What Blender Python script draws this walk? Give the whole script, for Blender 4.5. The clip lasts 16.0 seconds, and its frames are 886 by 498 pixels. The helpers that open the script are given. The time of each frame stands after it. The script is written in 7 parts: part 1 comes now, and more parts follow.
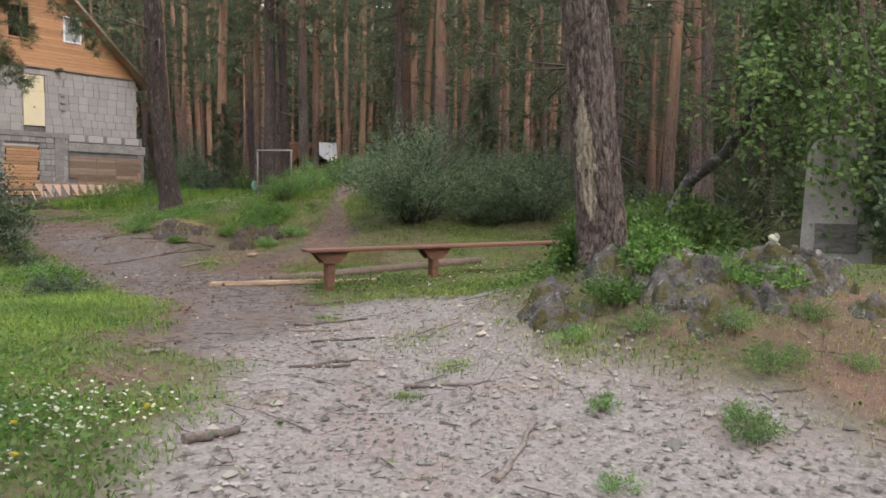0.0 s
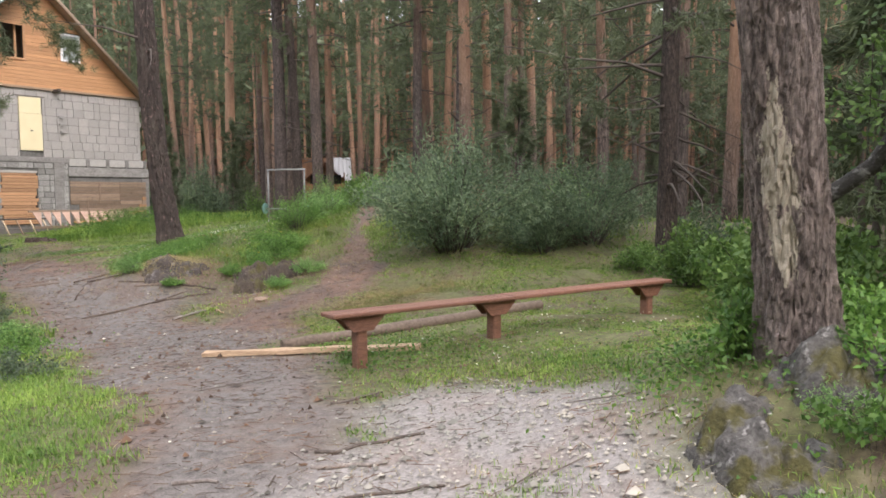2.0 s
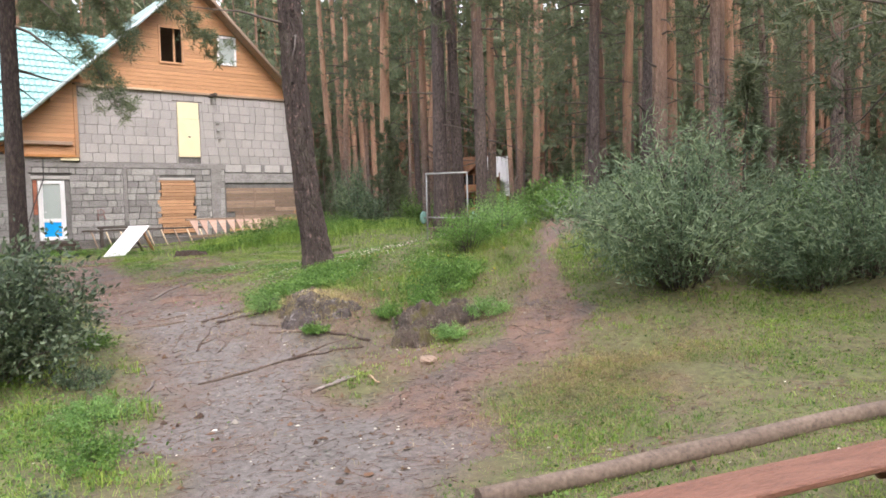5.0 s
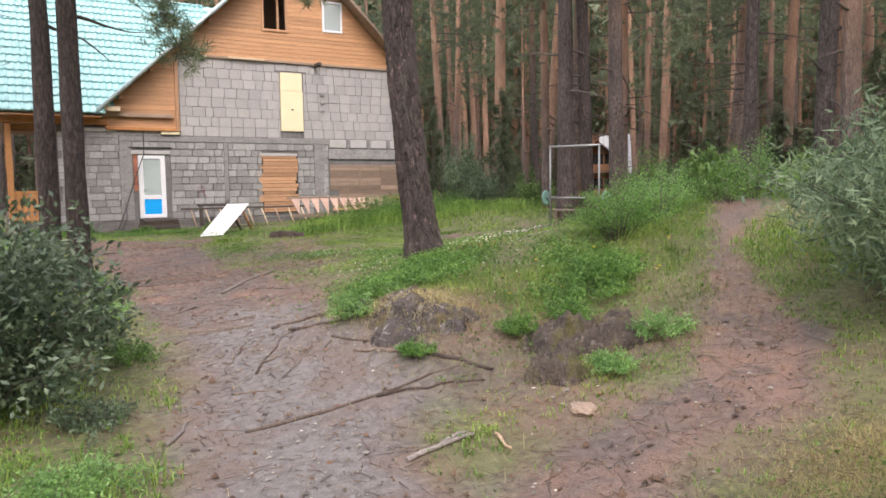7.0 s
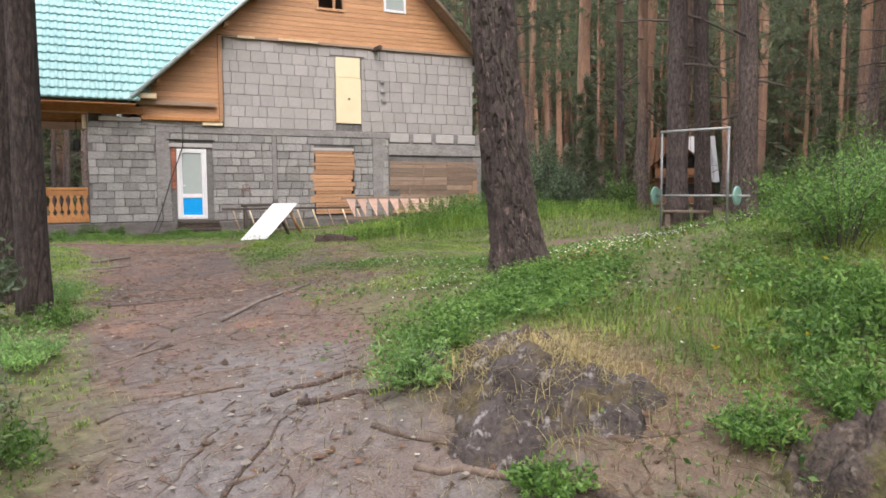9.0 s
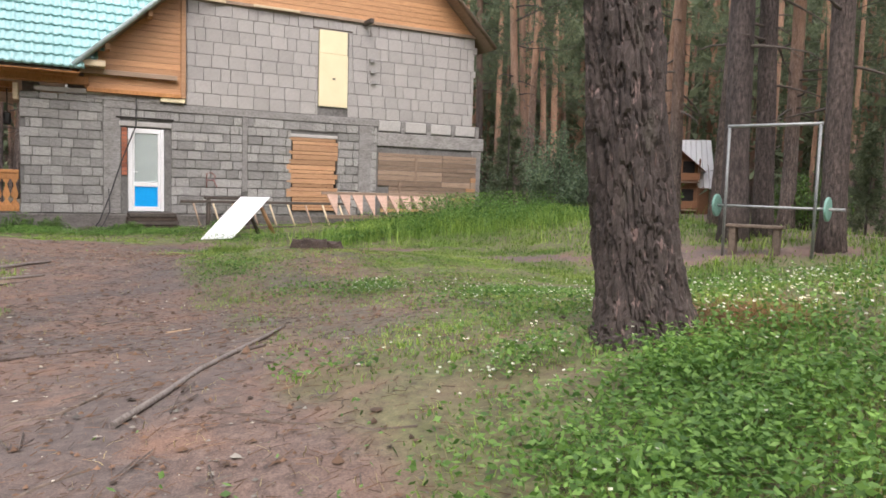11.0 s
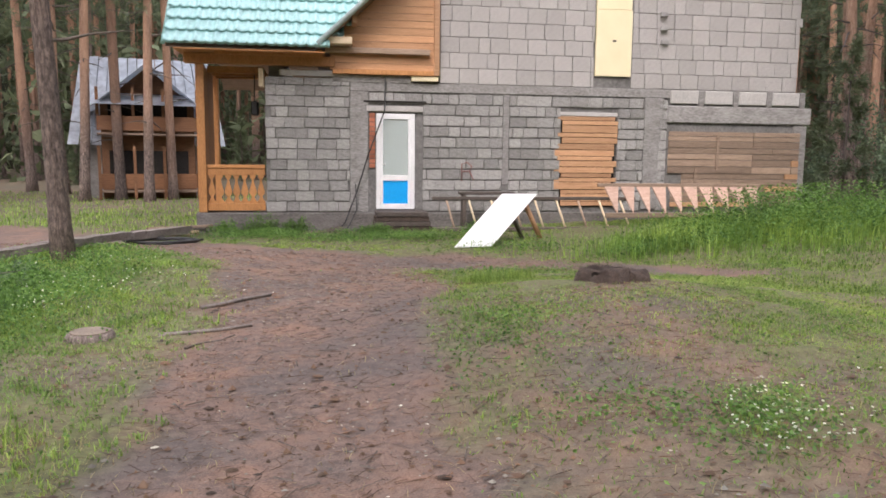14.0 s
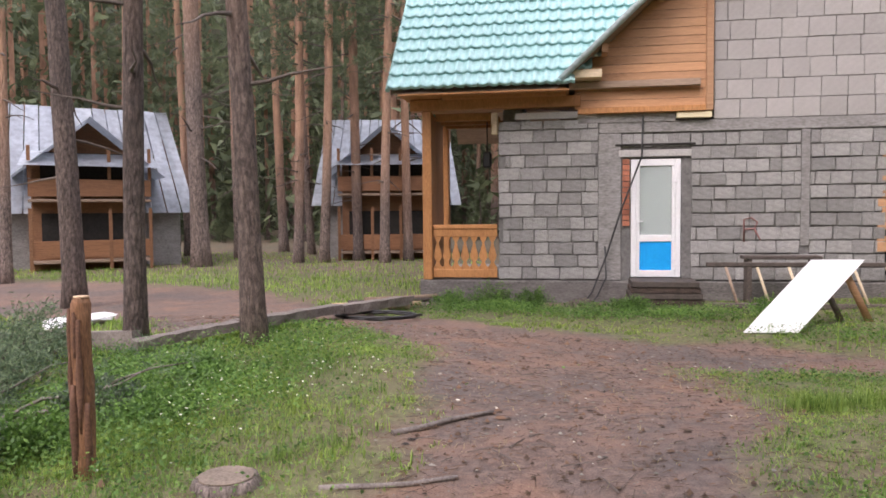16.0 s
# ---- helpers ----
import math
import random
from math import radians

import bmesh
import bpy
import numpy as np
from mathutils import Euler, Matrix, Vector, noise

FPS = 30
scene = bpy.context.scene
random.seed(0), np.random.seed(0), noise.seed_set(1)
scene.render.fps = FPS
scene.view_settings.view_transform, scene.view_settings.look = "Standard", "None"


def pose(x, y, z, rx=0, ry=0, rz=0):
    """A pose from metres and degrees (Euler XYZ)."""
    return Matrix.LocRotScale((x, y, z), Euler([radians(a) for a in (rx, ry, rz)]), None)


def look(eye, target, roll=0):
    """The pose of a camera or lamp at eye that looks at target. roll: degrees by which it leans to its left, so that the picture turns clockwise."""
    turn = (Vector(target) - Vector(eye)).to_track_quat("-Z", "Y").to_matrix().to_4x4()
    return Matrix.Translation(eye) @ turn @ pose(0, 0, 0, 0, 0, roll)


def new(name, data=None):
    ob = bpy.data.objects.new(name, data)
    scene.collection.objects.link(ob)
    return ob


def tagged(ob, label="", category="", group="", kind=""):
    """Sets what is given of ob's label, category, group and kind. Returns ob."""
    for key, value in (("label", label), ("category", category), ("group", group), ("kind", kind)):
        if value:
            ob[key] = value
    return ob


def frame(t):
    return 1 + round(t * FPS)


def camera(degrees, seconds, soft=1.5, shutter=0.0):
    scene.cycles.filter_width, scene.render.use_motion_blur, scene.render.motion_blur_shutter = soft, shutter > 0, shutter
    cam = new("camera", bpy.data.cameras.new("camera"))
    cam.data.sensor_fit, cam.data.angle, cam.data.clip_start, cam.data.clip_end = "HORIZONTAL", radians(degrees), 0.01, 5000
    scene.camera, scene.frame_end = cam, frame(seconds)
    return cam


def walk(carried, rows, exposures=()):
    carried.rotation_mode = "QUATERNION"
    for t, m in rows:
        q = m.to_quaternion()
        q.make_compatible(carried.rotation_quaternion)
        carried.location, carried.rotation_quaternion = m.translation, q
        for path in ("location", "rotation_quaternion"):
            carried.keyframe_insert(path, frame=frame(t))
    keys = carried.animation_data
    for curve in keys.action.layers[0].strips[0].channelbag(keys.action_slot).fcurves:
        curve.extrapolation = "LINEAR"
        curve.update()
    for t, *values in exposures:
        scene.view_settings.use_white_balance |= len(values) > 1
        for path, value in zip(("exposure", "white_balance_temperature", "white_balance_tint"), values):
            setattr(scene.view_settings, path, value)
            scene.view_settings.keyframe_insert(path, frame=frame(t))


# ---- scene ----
cam = camera(62.2, 16.0, soft=1.7)
PATH = [
    (0, (1.388, -1.266, 1.701), (2.956, -0.035, 1.539), 1.3),
    (0.5, (1.69, -0.813, 1.737), (3.297, 0.368, 1.584), 1.7),
    (1, (2.103, -0.362, 1.792), (3.707, 0.825, 1.656), 1.1),
    (1.5, (2.461, 0.056, 1.837), (3.904, 1.431, 1.675), 0.2),
    (2, (2.842, 0.456, 1.923), (4.386, 1.719, 1.789), -0.4),
    (2.5, (3.198, 0.872, 1.998), (4.663, 2.233, 1.968), -0.7),
    (3, (3.542, 1.41, 2.029), (5.007, 2.771, 1.993), -1.2),
    (3.5, (3.829, 1.934, 2.058), (5.229, 3.358, 1.949), -1.2),
    (3.7, (3.995, 2.155, 2.094), (5.274, 3.689, 1.999), -1.4),
    (5.8, (5.13, 3.924, 2.202), (6.368, 5.486, 2.036), -0.7),
    (6, (5.287, 4.159, 2.192), (6.393, 5.819, 2.039), -0.6),
    (6.5, (5.681, 4.771, 2.127), (6.778, 6.438, 1.991), -1.0),
    (7, (6.05, 5.53, 2.079), (7.068, 7.241, 1.898), -0.6),
    (7.5, (6.41, 6.225, 2.054), (7.403, 7.952, 1.879), -1.8),
    (8, (6.747, 6.966, 1.961), (7.754, 8.687, 1.807), -1.9),
    (8.5, (7.087, 7.782, 1.871), (7.978, 9.567, 1.728), -1.5),
    (9, (7.409, 8.629, 1.783), (8.282, 10.422, 1.626), -0.3),
    (9.2, (7.525, 8.944, 1.814), (8.374, 10.748, 1.66), 0.3),
    (11.3, (8.296, 11.97, 1.817), (9.26, 13.713, 1.638), 1.8),
    (11.5, (8.356, 12.229, 1.852), (9.365, 13.944, 1.652), 1.5),
    (12, (8.515, 12.87, 1.939), (9.692, 14.467, 1.688), 3.5),
    (12.5, (8.619, 13.448, 1.944), (9.746, 15.087, 1.745), 2.6),
    (13, (8.741, 14.058, 2.004), (9.566, 15.862, 1.745), 0.9),
    (13.5, (8.818, 14.666, 2.076), (9.525, 16.505, 1.734), 1.4),
    (14, (8.85, 15.373, 2.156), (9.156, 17.333, 1.906), 0.6),
    (14.5, (8.833, 16.07, 2.183), (8.843, 18.062, 2.004), 1.1),
    (15, (8.843, 16.796, 2.165), (8.566, 18.772, 2.022), -0.8),
    (15.5, (8.797, 17.419, 2.138), (8.358, 19.368, 2.047), -0.7),
    (16, (8.773, 18.133, 2.155), (8.439, 20.102, 2.057), -0.5),
]
walk(cam, [(t, look(eye, target, roll)) for t, eye, target, roll in PATH],
     exposures=[(0, 0.76, 6500, 17), (1.5, 1.03, 6500, 17), (3.0, 1.52, 6500, 13), (3.7, 1.54, 6500, 15), (6.0, 1.42, 6500, 20), (9.0, 1.24, 6500, 18), (12.5, 1.32, 6500, 17), (16, 1.2, 6500, 24)])

# ---- world and light: overcast evening under tall pines ----
world = bpy.data.worlds.new("World")
scene.world = world
world.use_nodes = True
wn = world.node_tree.nodes
sky = wn.new("ShaderNodeTexSky")
sky.sky_type = "NISHITA"
sky.sun_disc = False
sky.sun_elevation, sky.sun_rotation = radians(48), radians(200)
sky.air_density, sky.dust_density, sky.ozone_density = 1.0, 4.0, 1.0
grey = wn.new("ShaderNodeMixRGB")
grey.inputs["Fac"].default_value = 0.75
grey.inputs["Color2"].default_value = (8.0, 8.3, 8.6, 1)
world.node_tree.links.new(sky.outputs["Color"], grey.inputs["Color1"])
world.node_tree.links.new(grey.outputs["Color"], wn["Background"].inputs["Color"])
wn["Background"].inputs["Strength"].default_value = 0.15
sun = new("sun", bpy.data.lights.new("sun", "SUN"))
sun.data.energy, sun.data.angle, sun.data.color = 1.0, radians(30), (1.0, 0.96, 0.9)
sun.matrix_world = look((0, 0, 40), (Vector((0, 0, 40)) - Vector((-0.34, -0.72, 0.9))), 0)


# ---- materials ----
def mat(name, rough=0.8, metal=0.0):
    m = bpy.data.materials.new(name)
    m.use_nodes = True
    b = m.node_tree.nodes["Principled BSDF"]
    b.inputs["Roughness"].default_value, b.inputs["Metallic"].default_value = rough, metal
    return m, m.node_tree.nodes, m.node_tree.links, b


def ramp(nodes, links, src, stops):
    r = nodes.new("ShaderNodeValToRGB")
    while len(r.color_ramp.elements) < len(stops):
        r.color_ramp.elements.new(0.5)
    for el, (p, c) in zip(r.color_ramp.elements, stops):
        el.position, el.color = p, (*c, 1)
    links.new(src, r.inputs["Fac"])
    return r.outputs["Color"]


def coords(nodes, links, kind="Object", scale=(1, 1, 1)):
    tc, mp = nodes.new("ShaderNodeTexCoord"), nodes.new("ShaderNodeMapping")
    mp.inputs["Scale"].default_value = scale
    links.new(tc.outputs[kind], mp.inputs["Vector"])
    return mp.outputs["Vector"]


def noise_tex(nodes, links, vec, scale, detail=4, rough=0.6):
    n = nodes.new("ShaderNodeTexNoise")
    n.inputs["Scale"].default_value, n.inputs["Detail"].default_value = scale, detail
    n.inputs["Roughness"].default_value = rough
    links.new(vec, n.inputs["Vector"])
    return n.outputs["Fac"]


def mixc(nodes, links, fac, a, b, mode="MIX"):
    m = nodes.new("ShaderNodeMixRGB")
    m.blend_type = mode
    for key, v in (("Fac", fac), ("Color1", a), ("Color2", b)):
        if isinstance(v, (int, float)):
            m.inputs[key].default_value = v
        elif isinstance(v, tuple):
            m.inputs[key].default_value = (*v, 1)
        else:
            links.new(v, m.inputs[key])
    return m.outputs["Color"]


def bump(nodes, links, b, height, strength=0.4, dist=0.02):
    n = nodes.new("ShaderNodeBump")
    n.inputs["Strength"].default_value, n.inputs["Distance"].default_value = strength, dist
    links.new(height, n.inputs["Height"])
    links.new(n.outputs["Normal"], b.inputs["Normal"])


def rough_mat(name, dark, light, scale=6.0, rough=0.85, stretch=(1, 1, 1), vary=0.25, bumpy=0.3, dist=0.01, kind="Object", metal=0.0, fine=6.0, speck=0.7):
    """A surface with stains and fine grain between two colours, and each piece a little different."""
    m, n, l, b = mat(name, rough, metal)
    v = coords(n, l, kind, stretch)
    big, small = noise_tex(n, l, v, scale, 5), noise_tex(n, l, v, scale * fine, 3)
    c = ramp(n, l, big, [(0.3, dark), (0.7, light)])
    c = mixc(n, l, 0.5, c, ramp(n, l, small, [(0.3, tuple(speck * x for x in dark)), (0.7, tuple(min(1, (1 + 0.5 * (1 - speck)) * x) for x in light))]))
    info = n.new("ShaderNodeObjectInfo")
    hsv = n.new("ShaderNodeHueSaturation")
    mr = n.new("ShaderNodeMapRange")
    mr.inputs["To Min"].default_value, mr.inputs["To Max"].default_value = 1 - vary, 1 + vary
    l.new(info.outputs["Random"], mr.inputs["Value"])
    l.new(mr.outputs["Result"], hsv.inputs["Value"])
    l.new(c, hsv.inputs["Color"])
    l.new(hsv.outputs["Color"], b.inputs["Base Color"])
    bump(n, l, b, small, bumpy, dist)
    return m


def leaf_mat(name, dark, light, rough=0.6, through_light=0.35, straw=False):
    """Leaves, needles and blades: colour by piece, some light comes through."""
    m, n, l, b = mat(name, rough)
    geo, info = n.new("ShaderNodeNewGeometry"), n.new("ShaderNodeObjectInfo")
    c = ramp(n, l, geo.outputs["Random Per Island"], [(0.0, dark), (1.0, light)])
    v = coords(n, l, "Object")
    patch = noise_tex(n, l, v, 1.1, 3)
    c = mixc(n, l, 1.0, c, ramp(n, l, patch, [(0.3, (0.6, 0.66, 0.6)), (0.7, (1.25, 1.2, 1.05))]), "MULTIPLY")
    if straw:
        c = mixc(n, l, 1.0, c, ramp(n, l, noise_tex(n, l, v, 0.55, 4), [(0.42, (1, 1, 1)), (0.64, (1.16, 1.04, 1.06))]), "MULTIPLY")
    hsv = n.new("ShaderNodeHueSaturation")
    mr = n.new("ShaderNodeMapRange")
    mr.inputs["To Min"].default_value, mr.inputs["To Max"].default_value = 0.75, 1.25
    l.new(info.outputs["Random"], mr.inputs["Value"])
    l.new(mr.outputs["Result"], hsv.inputs["Value"])
    l.new(c, hsv.inputs["Color"])
    l.new(hsv.outputs["Color"], b.inputs["Base Color"])
    tr = n.new("ShaderNodeBsdfTranslucent")
    l.new(hsv.outputs["Color"], tr.inputs["Color"])
    mx = n.new("ShaderNodeMixShader")
    mx.inputs["Fac"].default_value = through_light
    l.new(b.outputs["BSDF"], mx.inputs[1])
    l.new(tr.outputs["BSDF"], mx.inputs[2])
    l.new(mx.outputs["Shader"], n["Material Output"].inputs["Surface"])
    return m


def bark_mat(name, low_dark, low_light, high_dark, high_light, turn_at, cell=9.0):
    """Pine bark: furrowed grey-brown plates below, thin orange bark above turn_at metres."""
    m, n, l, b = mat(name, 0.9)
    v = coords(n, l, "Object", (1, 1, 0.22))
    wob = n.new("ShaderNodeTexNoise")
    wob.inputs["Scale"].default_value = 5
    l.new(v, wob.inputs["Vector"])
    vv = mixc(n, l, 0.14, v, wob.outputs["Color"])
    vor = n.new("ShaderNodeTexVoronoi")
    vor.feature = "DISTANCE_TO_EDGE"
    vor.inputs["Scale"].default_value = cell
    l.new(vv, vor.inputs["Vector"])
    fine = noise_tex(n, l, v, 34, 6, 0.7)
    blot = noise_tex(n, l, v, 3.5, 3)
    plate = ramp(n, l, vor.outputs["Distance"], [(0.0, tuple(0.4 * x for x in low_dark)), (0.08, tuple(0.6 * x + 0.4 * y for x, y in zip(low_dark, low_light))), (0.35, low_light)])
    plate = mixc(n, l, 0.62, plate, ramp(n, l, mixc(n, l, 0.4, fine, blot), [(0.34, low_dark), (0.64, low_light)]))
    flake = noise_tex(n, l, coords(n, l, "Object", (1, 1, 0.42)), 27, 7, 0.78)
    plate = mixc(n, l, 1.0, plate, ramp(n, l, flake, [(0.38, (0.42, 0.4, 0.39)), (0.5, (0.95, 0.93, 0.92)), (0.64, (1.55, 1.5, 1.48))]), "MULTIPLY")
    high = ramp(n, l, mixc(n, l, 0.5, fine, blot), [(0.3, high_dark), (0.65, high_light)])
    sep, tc, info = n.new("ShaderNodeSeparateXYZ"), n.new("ShaderNodeTexCoord"), n.new("ShaderNodeObjectInfo")
    l.new(tc.outputs["Object"], sep.inputs["Vector"])
    add = n.new("ShaderNodeMath")
    add.operation = "MULTIPLY_ADD"
    l.new(info.outputs["Random"], add.inputs[0])
    add.inputs[1].default_value = 5.0
    l.new(sep.outputs["Z"], add.inputs[2])
    mr = n.new("ShaderNodeMapRange")
    mr.inputs["From Min"].default_value, mr.inputs["From Max"].default_value = turn_at + 1.0, turn_at + 5.0
    l.new(add.outputs["Value"], mr.inputs["Value"])
    soft = n.new("ShaderNodeMath")
    soft.operation = "MULTIPLY"
    l.new(mr.outputs["Result"], soft.inputs[0])
    l.new(ramp(n, l, blot, [(0.3, (0.55, 0.55, 0.55)), (0.6, (1, 1, 1))]), soft.inputs[1])
    tone = n.new("ShaderNodeMath")
    tone.operation = "FRACT"
    scaled = n.new("ShaderNodeMath")
    scaled.operation = "MULTIPLY"
    scaled.inputs[1].default_value = 7.3
    l.new(info.outputs["Random"], scaled.inputs[0])
    l.new(scaled.outputs["Value"], tone.inputs[0])
    whole = mixc(n, l, 1.0, mixc(n, l, soft.outputs["Value"], plate, high), ramp(n, l, tone.outputs["Value"], [(0.0, (0.62, 0.62, 0.64)), (0.5, (0.95, 0.92, 0.9)), (1.0, (1.2, 1.15, 1.1))]), "MULTIPLY")
    l.new(whole, b.inputs["Base Color"])
    bump(n, l, b, mixc(n, l, 0.6, ramp(n, l, vor.outputs["Distance"], [(0.0, (0, 0, 0)), (0.3, (1, 1, 1))]), flake), 1.0, 0.045)
    return m


BARK = bark_mat("pine_bark", (0.065, 0.053, 0.048), (0.27, 0.22, 0.195), (0.26, 0.14, 0.085), (0.52, 0.32, 0.21), 3.8, 16.0)
BARK_BROWN = bark_mat("grey_brown_pine_bark", (0.045, 0.036, 0.033), (0.2, 0.158, 0.138), (0.2, 0.115, 0.075), (0.36, 0.23, 0.155), 6.5, 17.0)
BARK_DARK = bark_mat("old_pine_bark", (0.012, 0.01, 0.009), (0.1, 0.077, 0.068), (0.2, 0.1, 0.05), (0.4, 0.2, 0.1), 14.0, 21.0)
BARK_GREY = bark_mat("weathered_pine_bark", (0.09, 0.072, 0.066), (0.33, 0.285, 0.265), (0.3, 0.2, 0.15), (0.4, 0.3, 0.2), 16.0, 22.0)


def flaked_bark(name, dark, light, flake, lichen):
    """Old bark whose relief is modelled: streaked brown with pinkish flakes and grey-green lichen."""
    m, n, l, b = mat(name, 0.95)
    v = coords(n, l, "Object", (1, 1, 0.25))
    streak, fine = noise_tex(n, l, v, 16, 6, 0.7), noise_tex(n, l, coords(n, l, "Object", (1, 1, 0.6)), 70, 5, 0.7)
    c = ramp(n, l, mixc(n, l, 0.45, streak, fine), [(0.34, dark), (0.66, light)])
    patch = noise_tex(n, l, coords(n, l, "Object", (1, 1, 0.35)), 22, 4)
    c = mixc(n, l, ramp(n, l, patch, [(0.6, (0, 0, 0)), (0.66, (0.75, 0.75, 0.75))]), c, flake)
    spread = noise_tex(n, l, coords(n, l, "Object", (1, 1, 0.4)), 4.2, 5, 0.65)
    c = mixc(n, l, ramp(n, l, spread, [(0.56, (0, 0, 0)), (0.68, (0.55, 0.55, 0.55))]), c, ramp(n, l, fine, [(0.3, tuple(0.6 * q for q in lichen)), (0.7, lichen)]))
    l.new(c, b.inputs["Base Color"])
    bump(n, l, b, mixc(n, l, 0.5, streak, fine), 0.9, 0.02)
    return m


BARK_OLD = flaked_bark("old_flaked_bark", (0.016, 0.013, 0.012), (0.115, 0.088, 0.078), (0.27, 0.185, 0.165), (0.19, 0.17, 0.135))
NEEDLE = leaf_mat("pine_needles", (0.08, 0.105, 0.06), (0.19, 0.23, 0.135))
SHRUB = leaf_mat("shrub_leaves", (0.08, 0.13, 0.085), (0.24, 0.32, 0.2), 0.6, 0.4)
LEAF = leaf_mat("broad_leaves", (0.06, 0.145, 0.034), (0.22, 0.39, 0.092), 0.6, 0.42)
GRASS = leaf_mat("grass_blades", (0.09, 0.19, 0.032), (0.31, 0.46, 0.11), 0.6, 0.45, True)
DRY = leaf_mat("dry_grass", (0.22, 0.18, 0.09), (0.5, 0.42, 0.22))
PETAL = leaf_mat("white_petals", (0.75, 0.75, 0.7), (0.9, 0.9, 0.85))
YELLOW = leaf_mat("yellow_petals", (0.7, 0.5, 0.02), (0.85, 0.65, 0.05))
PINK = leaf_mat("pink_petals", (0.6, 0.35, 0.42), (0.85, 0.7, 0.74))
DEADWOOD = rough_mat("dead_wood", (0.1, 0.08, 0.07), (0.3, 0.26, 0.23), 9, 0.9, (1, 1, 1))
TWIG = rough_mat("dark_twig", (0.05, 0.04, 0.035), (0.15, 0.12, 0.1), 9)
BLOCK = rough_mat("cinder_block", (0.2, 0.194, 0.182), (0.46, 0.446, 0.424), 5, 0.95, vary=0.24, bumpy=0.8, dist=0.012, fine=12)
BLOCK_UP = rough_mat("upper_cinder_block", (0.35, 0.33, 0.31), (0.5, 0.475, 0.45), 7, 0.95, vary=0.09, bumpy=0.6, dist=0.01, fine=12)
BLOCK_PALE = rough_mat("pale_block", (0.42, 0.4, 0.38), (0.55, 0.53, 0.5), 7, 0.95, vary=0.06)
MORTAR = rough_mat("mortar", (0.12, 0.115, 0.108), (0.28, 0.27, 0.255), 3, 0.95, bumpy=0.8)
CONCRETE = rough_mat("stained_concrete", (0.16, 0.15, 0.14), (0.36, 0.345, 0.33), 2.2, 0.95, (1, 1, 2.5), bumpy=0.6)
SIDING = rough_mat("orange_wood_siding", (0.4, 0.19, 0.085), (0.64, 0.36, 0.18), 3, 0.55, (0.5, 1, 9), 0.14)
BEAM = rough_mat("golden_pine_timber", (0.38, 0.16, 0.05), (0.56, 0.27, 0.1), 4, 0.5, (2, 2, 0.6), 0.1)
BOARD = rough_mat("orange_board", (0.4, 0.2, 0.1), (0.6, 0.36, 0.2), 3, 0.7, (0.5, 1, 9), 0.2)
BOARD_OLD = rough_mat("weathered_board", (0.2, 0.14, 0.1), (0.4, 0.29, 0.21), 3, 0.85, (0.5, 1, 9), 0.25)
PALEWOOD = rough_mat("fresh_pale_board", (0.55, 0.42, 0.27), (0.78, 0.64, 0.44), 3, 0.7, (0.7, 1, 8), 0.15)
PLANKWOOD = rough_mat("sawn_plank", (0.3, 0.19, 0.11), (0.6, 0.43, 0.28), 4, 0.75, (0.7, 6, 6), 0.1)
BENCH = rough_mat("red_brown_painted_wood", (0.11, 0.045, 0.03), (0.31, 0.15, 0.1), 7, 0.55, (0.5, 4, 4), 0.12, 0.6, 0.012)
PINKWOOD = rough_mat("pinkish_new_wood", (0.36, 0.22, 0.16), (0.58, 0.4, 0.31), 3, 0.7, (0.7, 1, 8), 0.12)
OLDLOG = rough_mat("grey_log", (0.07, 0.05, 0.04), (0.2, 0.15, 0.115), 5, 0.9)
CREAM = rough_mat("cream_insulation_panel", (0.84, 0.73, 0.46), (0.86, 0.77, 0.52), 0.35, 0.6, vary=0.02, bumpy=0.1, speck=0.95)
WHITE = rough_mat("white_plastic", (0.8, 0.8, 0.8), (0.88, 0.88, 0.88), 3, 0.35, vary=0.02, bumpy=0.03, speck=0.96)
BLUE = rough_mat("blue_film", (0.0, 0.36, 0.85), (0.0, 0.42, 0.92), 3, 0.3, vary=0.01, bumpy=0.03, speck=0.95)
TEAL = rough_mat("teal_metal_tile", (0.25, 0.46, 0.445), (0.32, 0.53, 0.515), 1.5, 0.22, vary=0.06, bumpy=0.05)
TEALTRIM = rough_mat("pale_metal_trim", (0.45, 0.55, 0.56), (0.6, 0.7, 0.7), 2, 0.3, vary=0.03, bumpy=0.05)
ZINC = rough_mat("galvanised_sheet", (0.42, 0.45, 0.5), (0.66, 0.7, 0.75), 0.8, 0.32, vary=0.08, bumpy=0.1, metal=0.35)
STEEL = rough_mat("weathered_steel", (0.2, 0.21, 0.21), (0.38, 0.39, 0.38), 8, 0.5, metal=0.5)
RUBBER = rough_mat("black_cable", (0.015, 0.015, 0.015), (0.04, 0.04, 0.04), 8, 0.5)


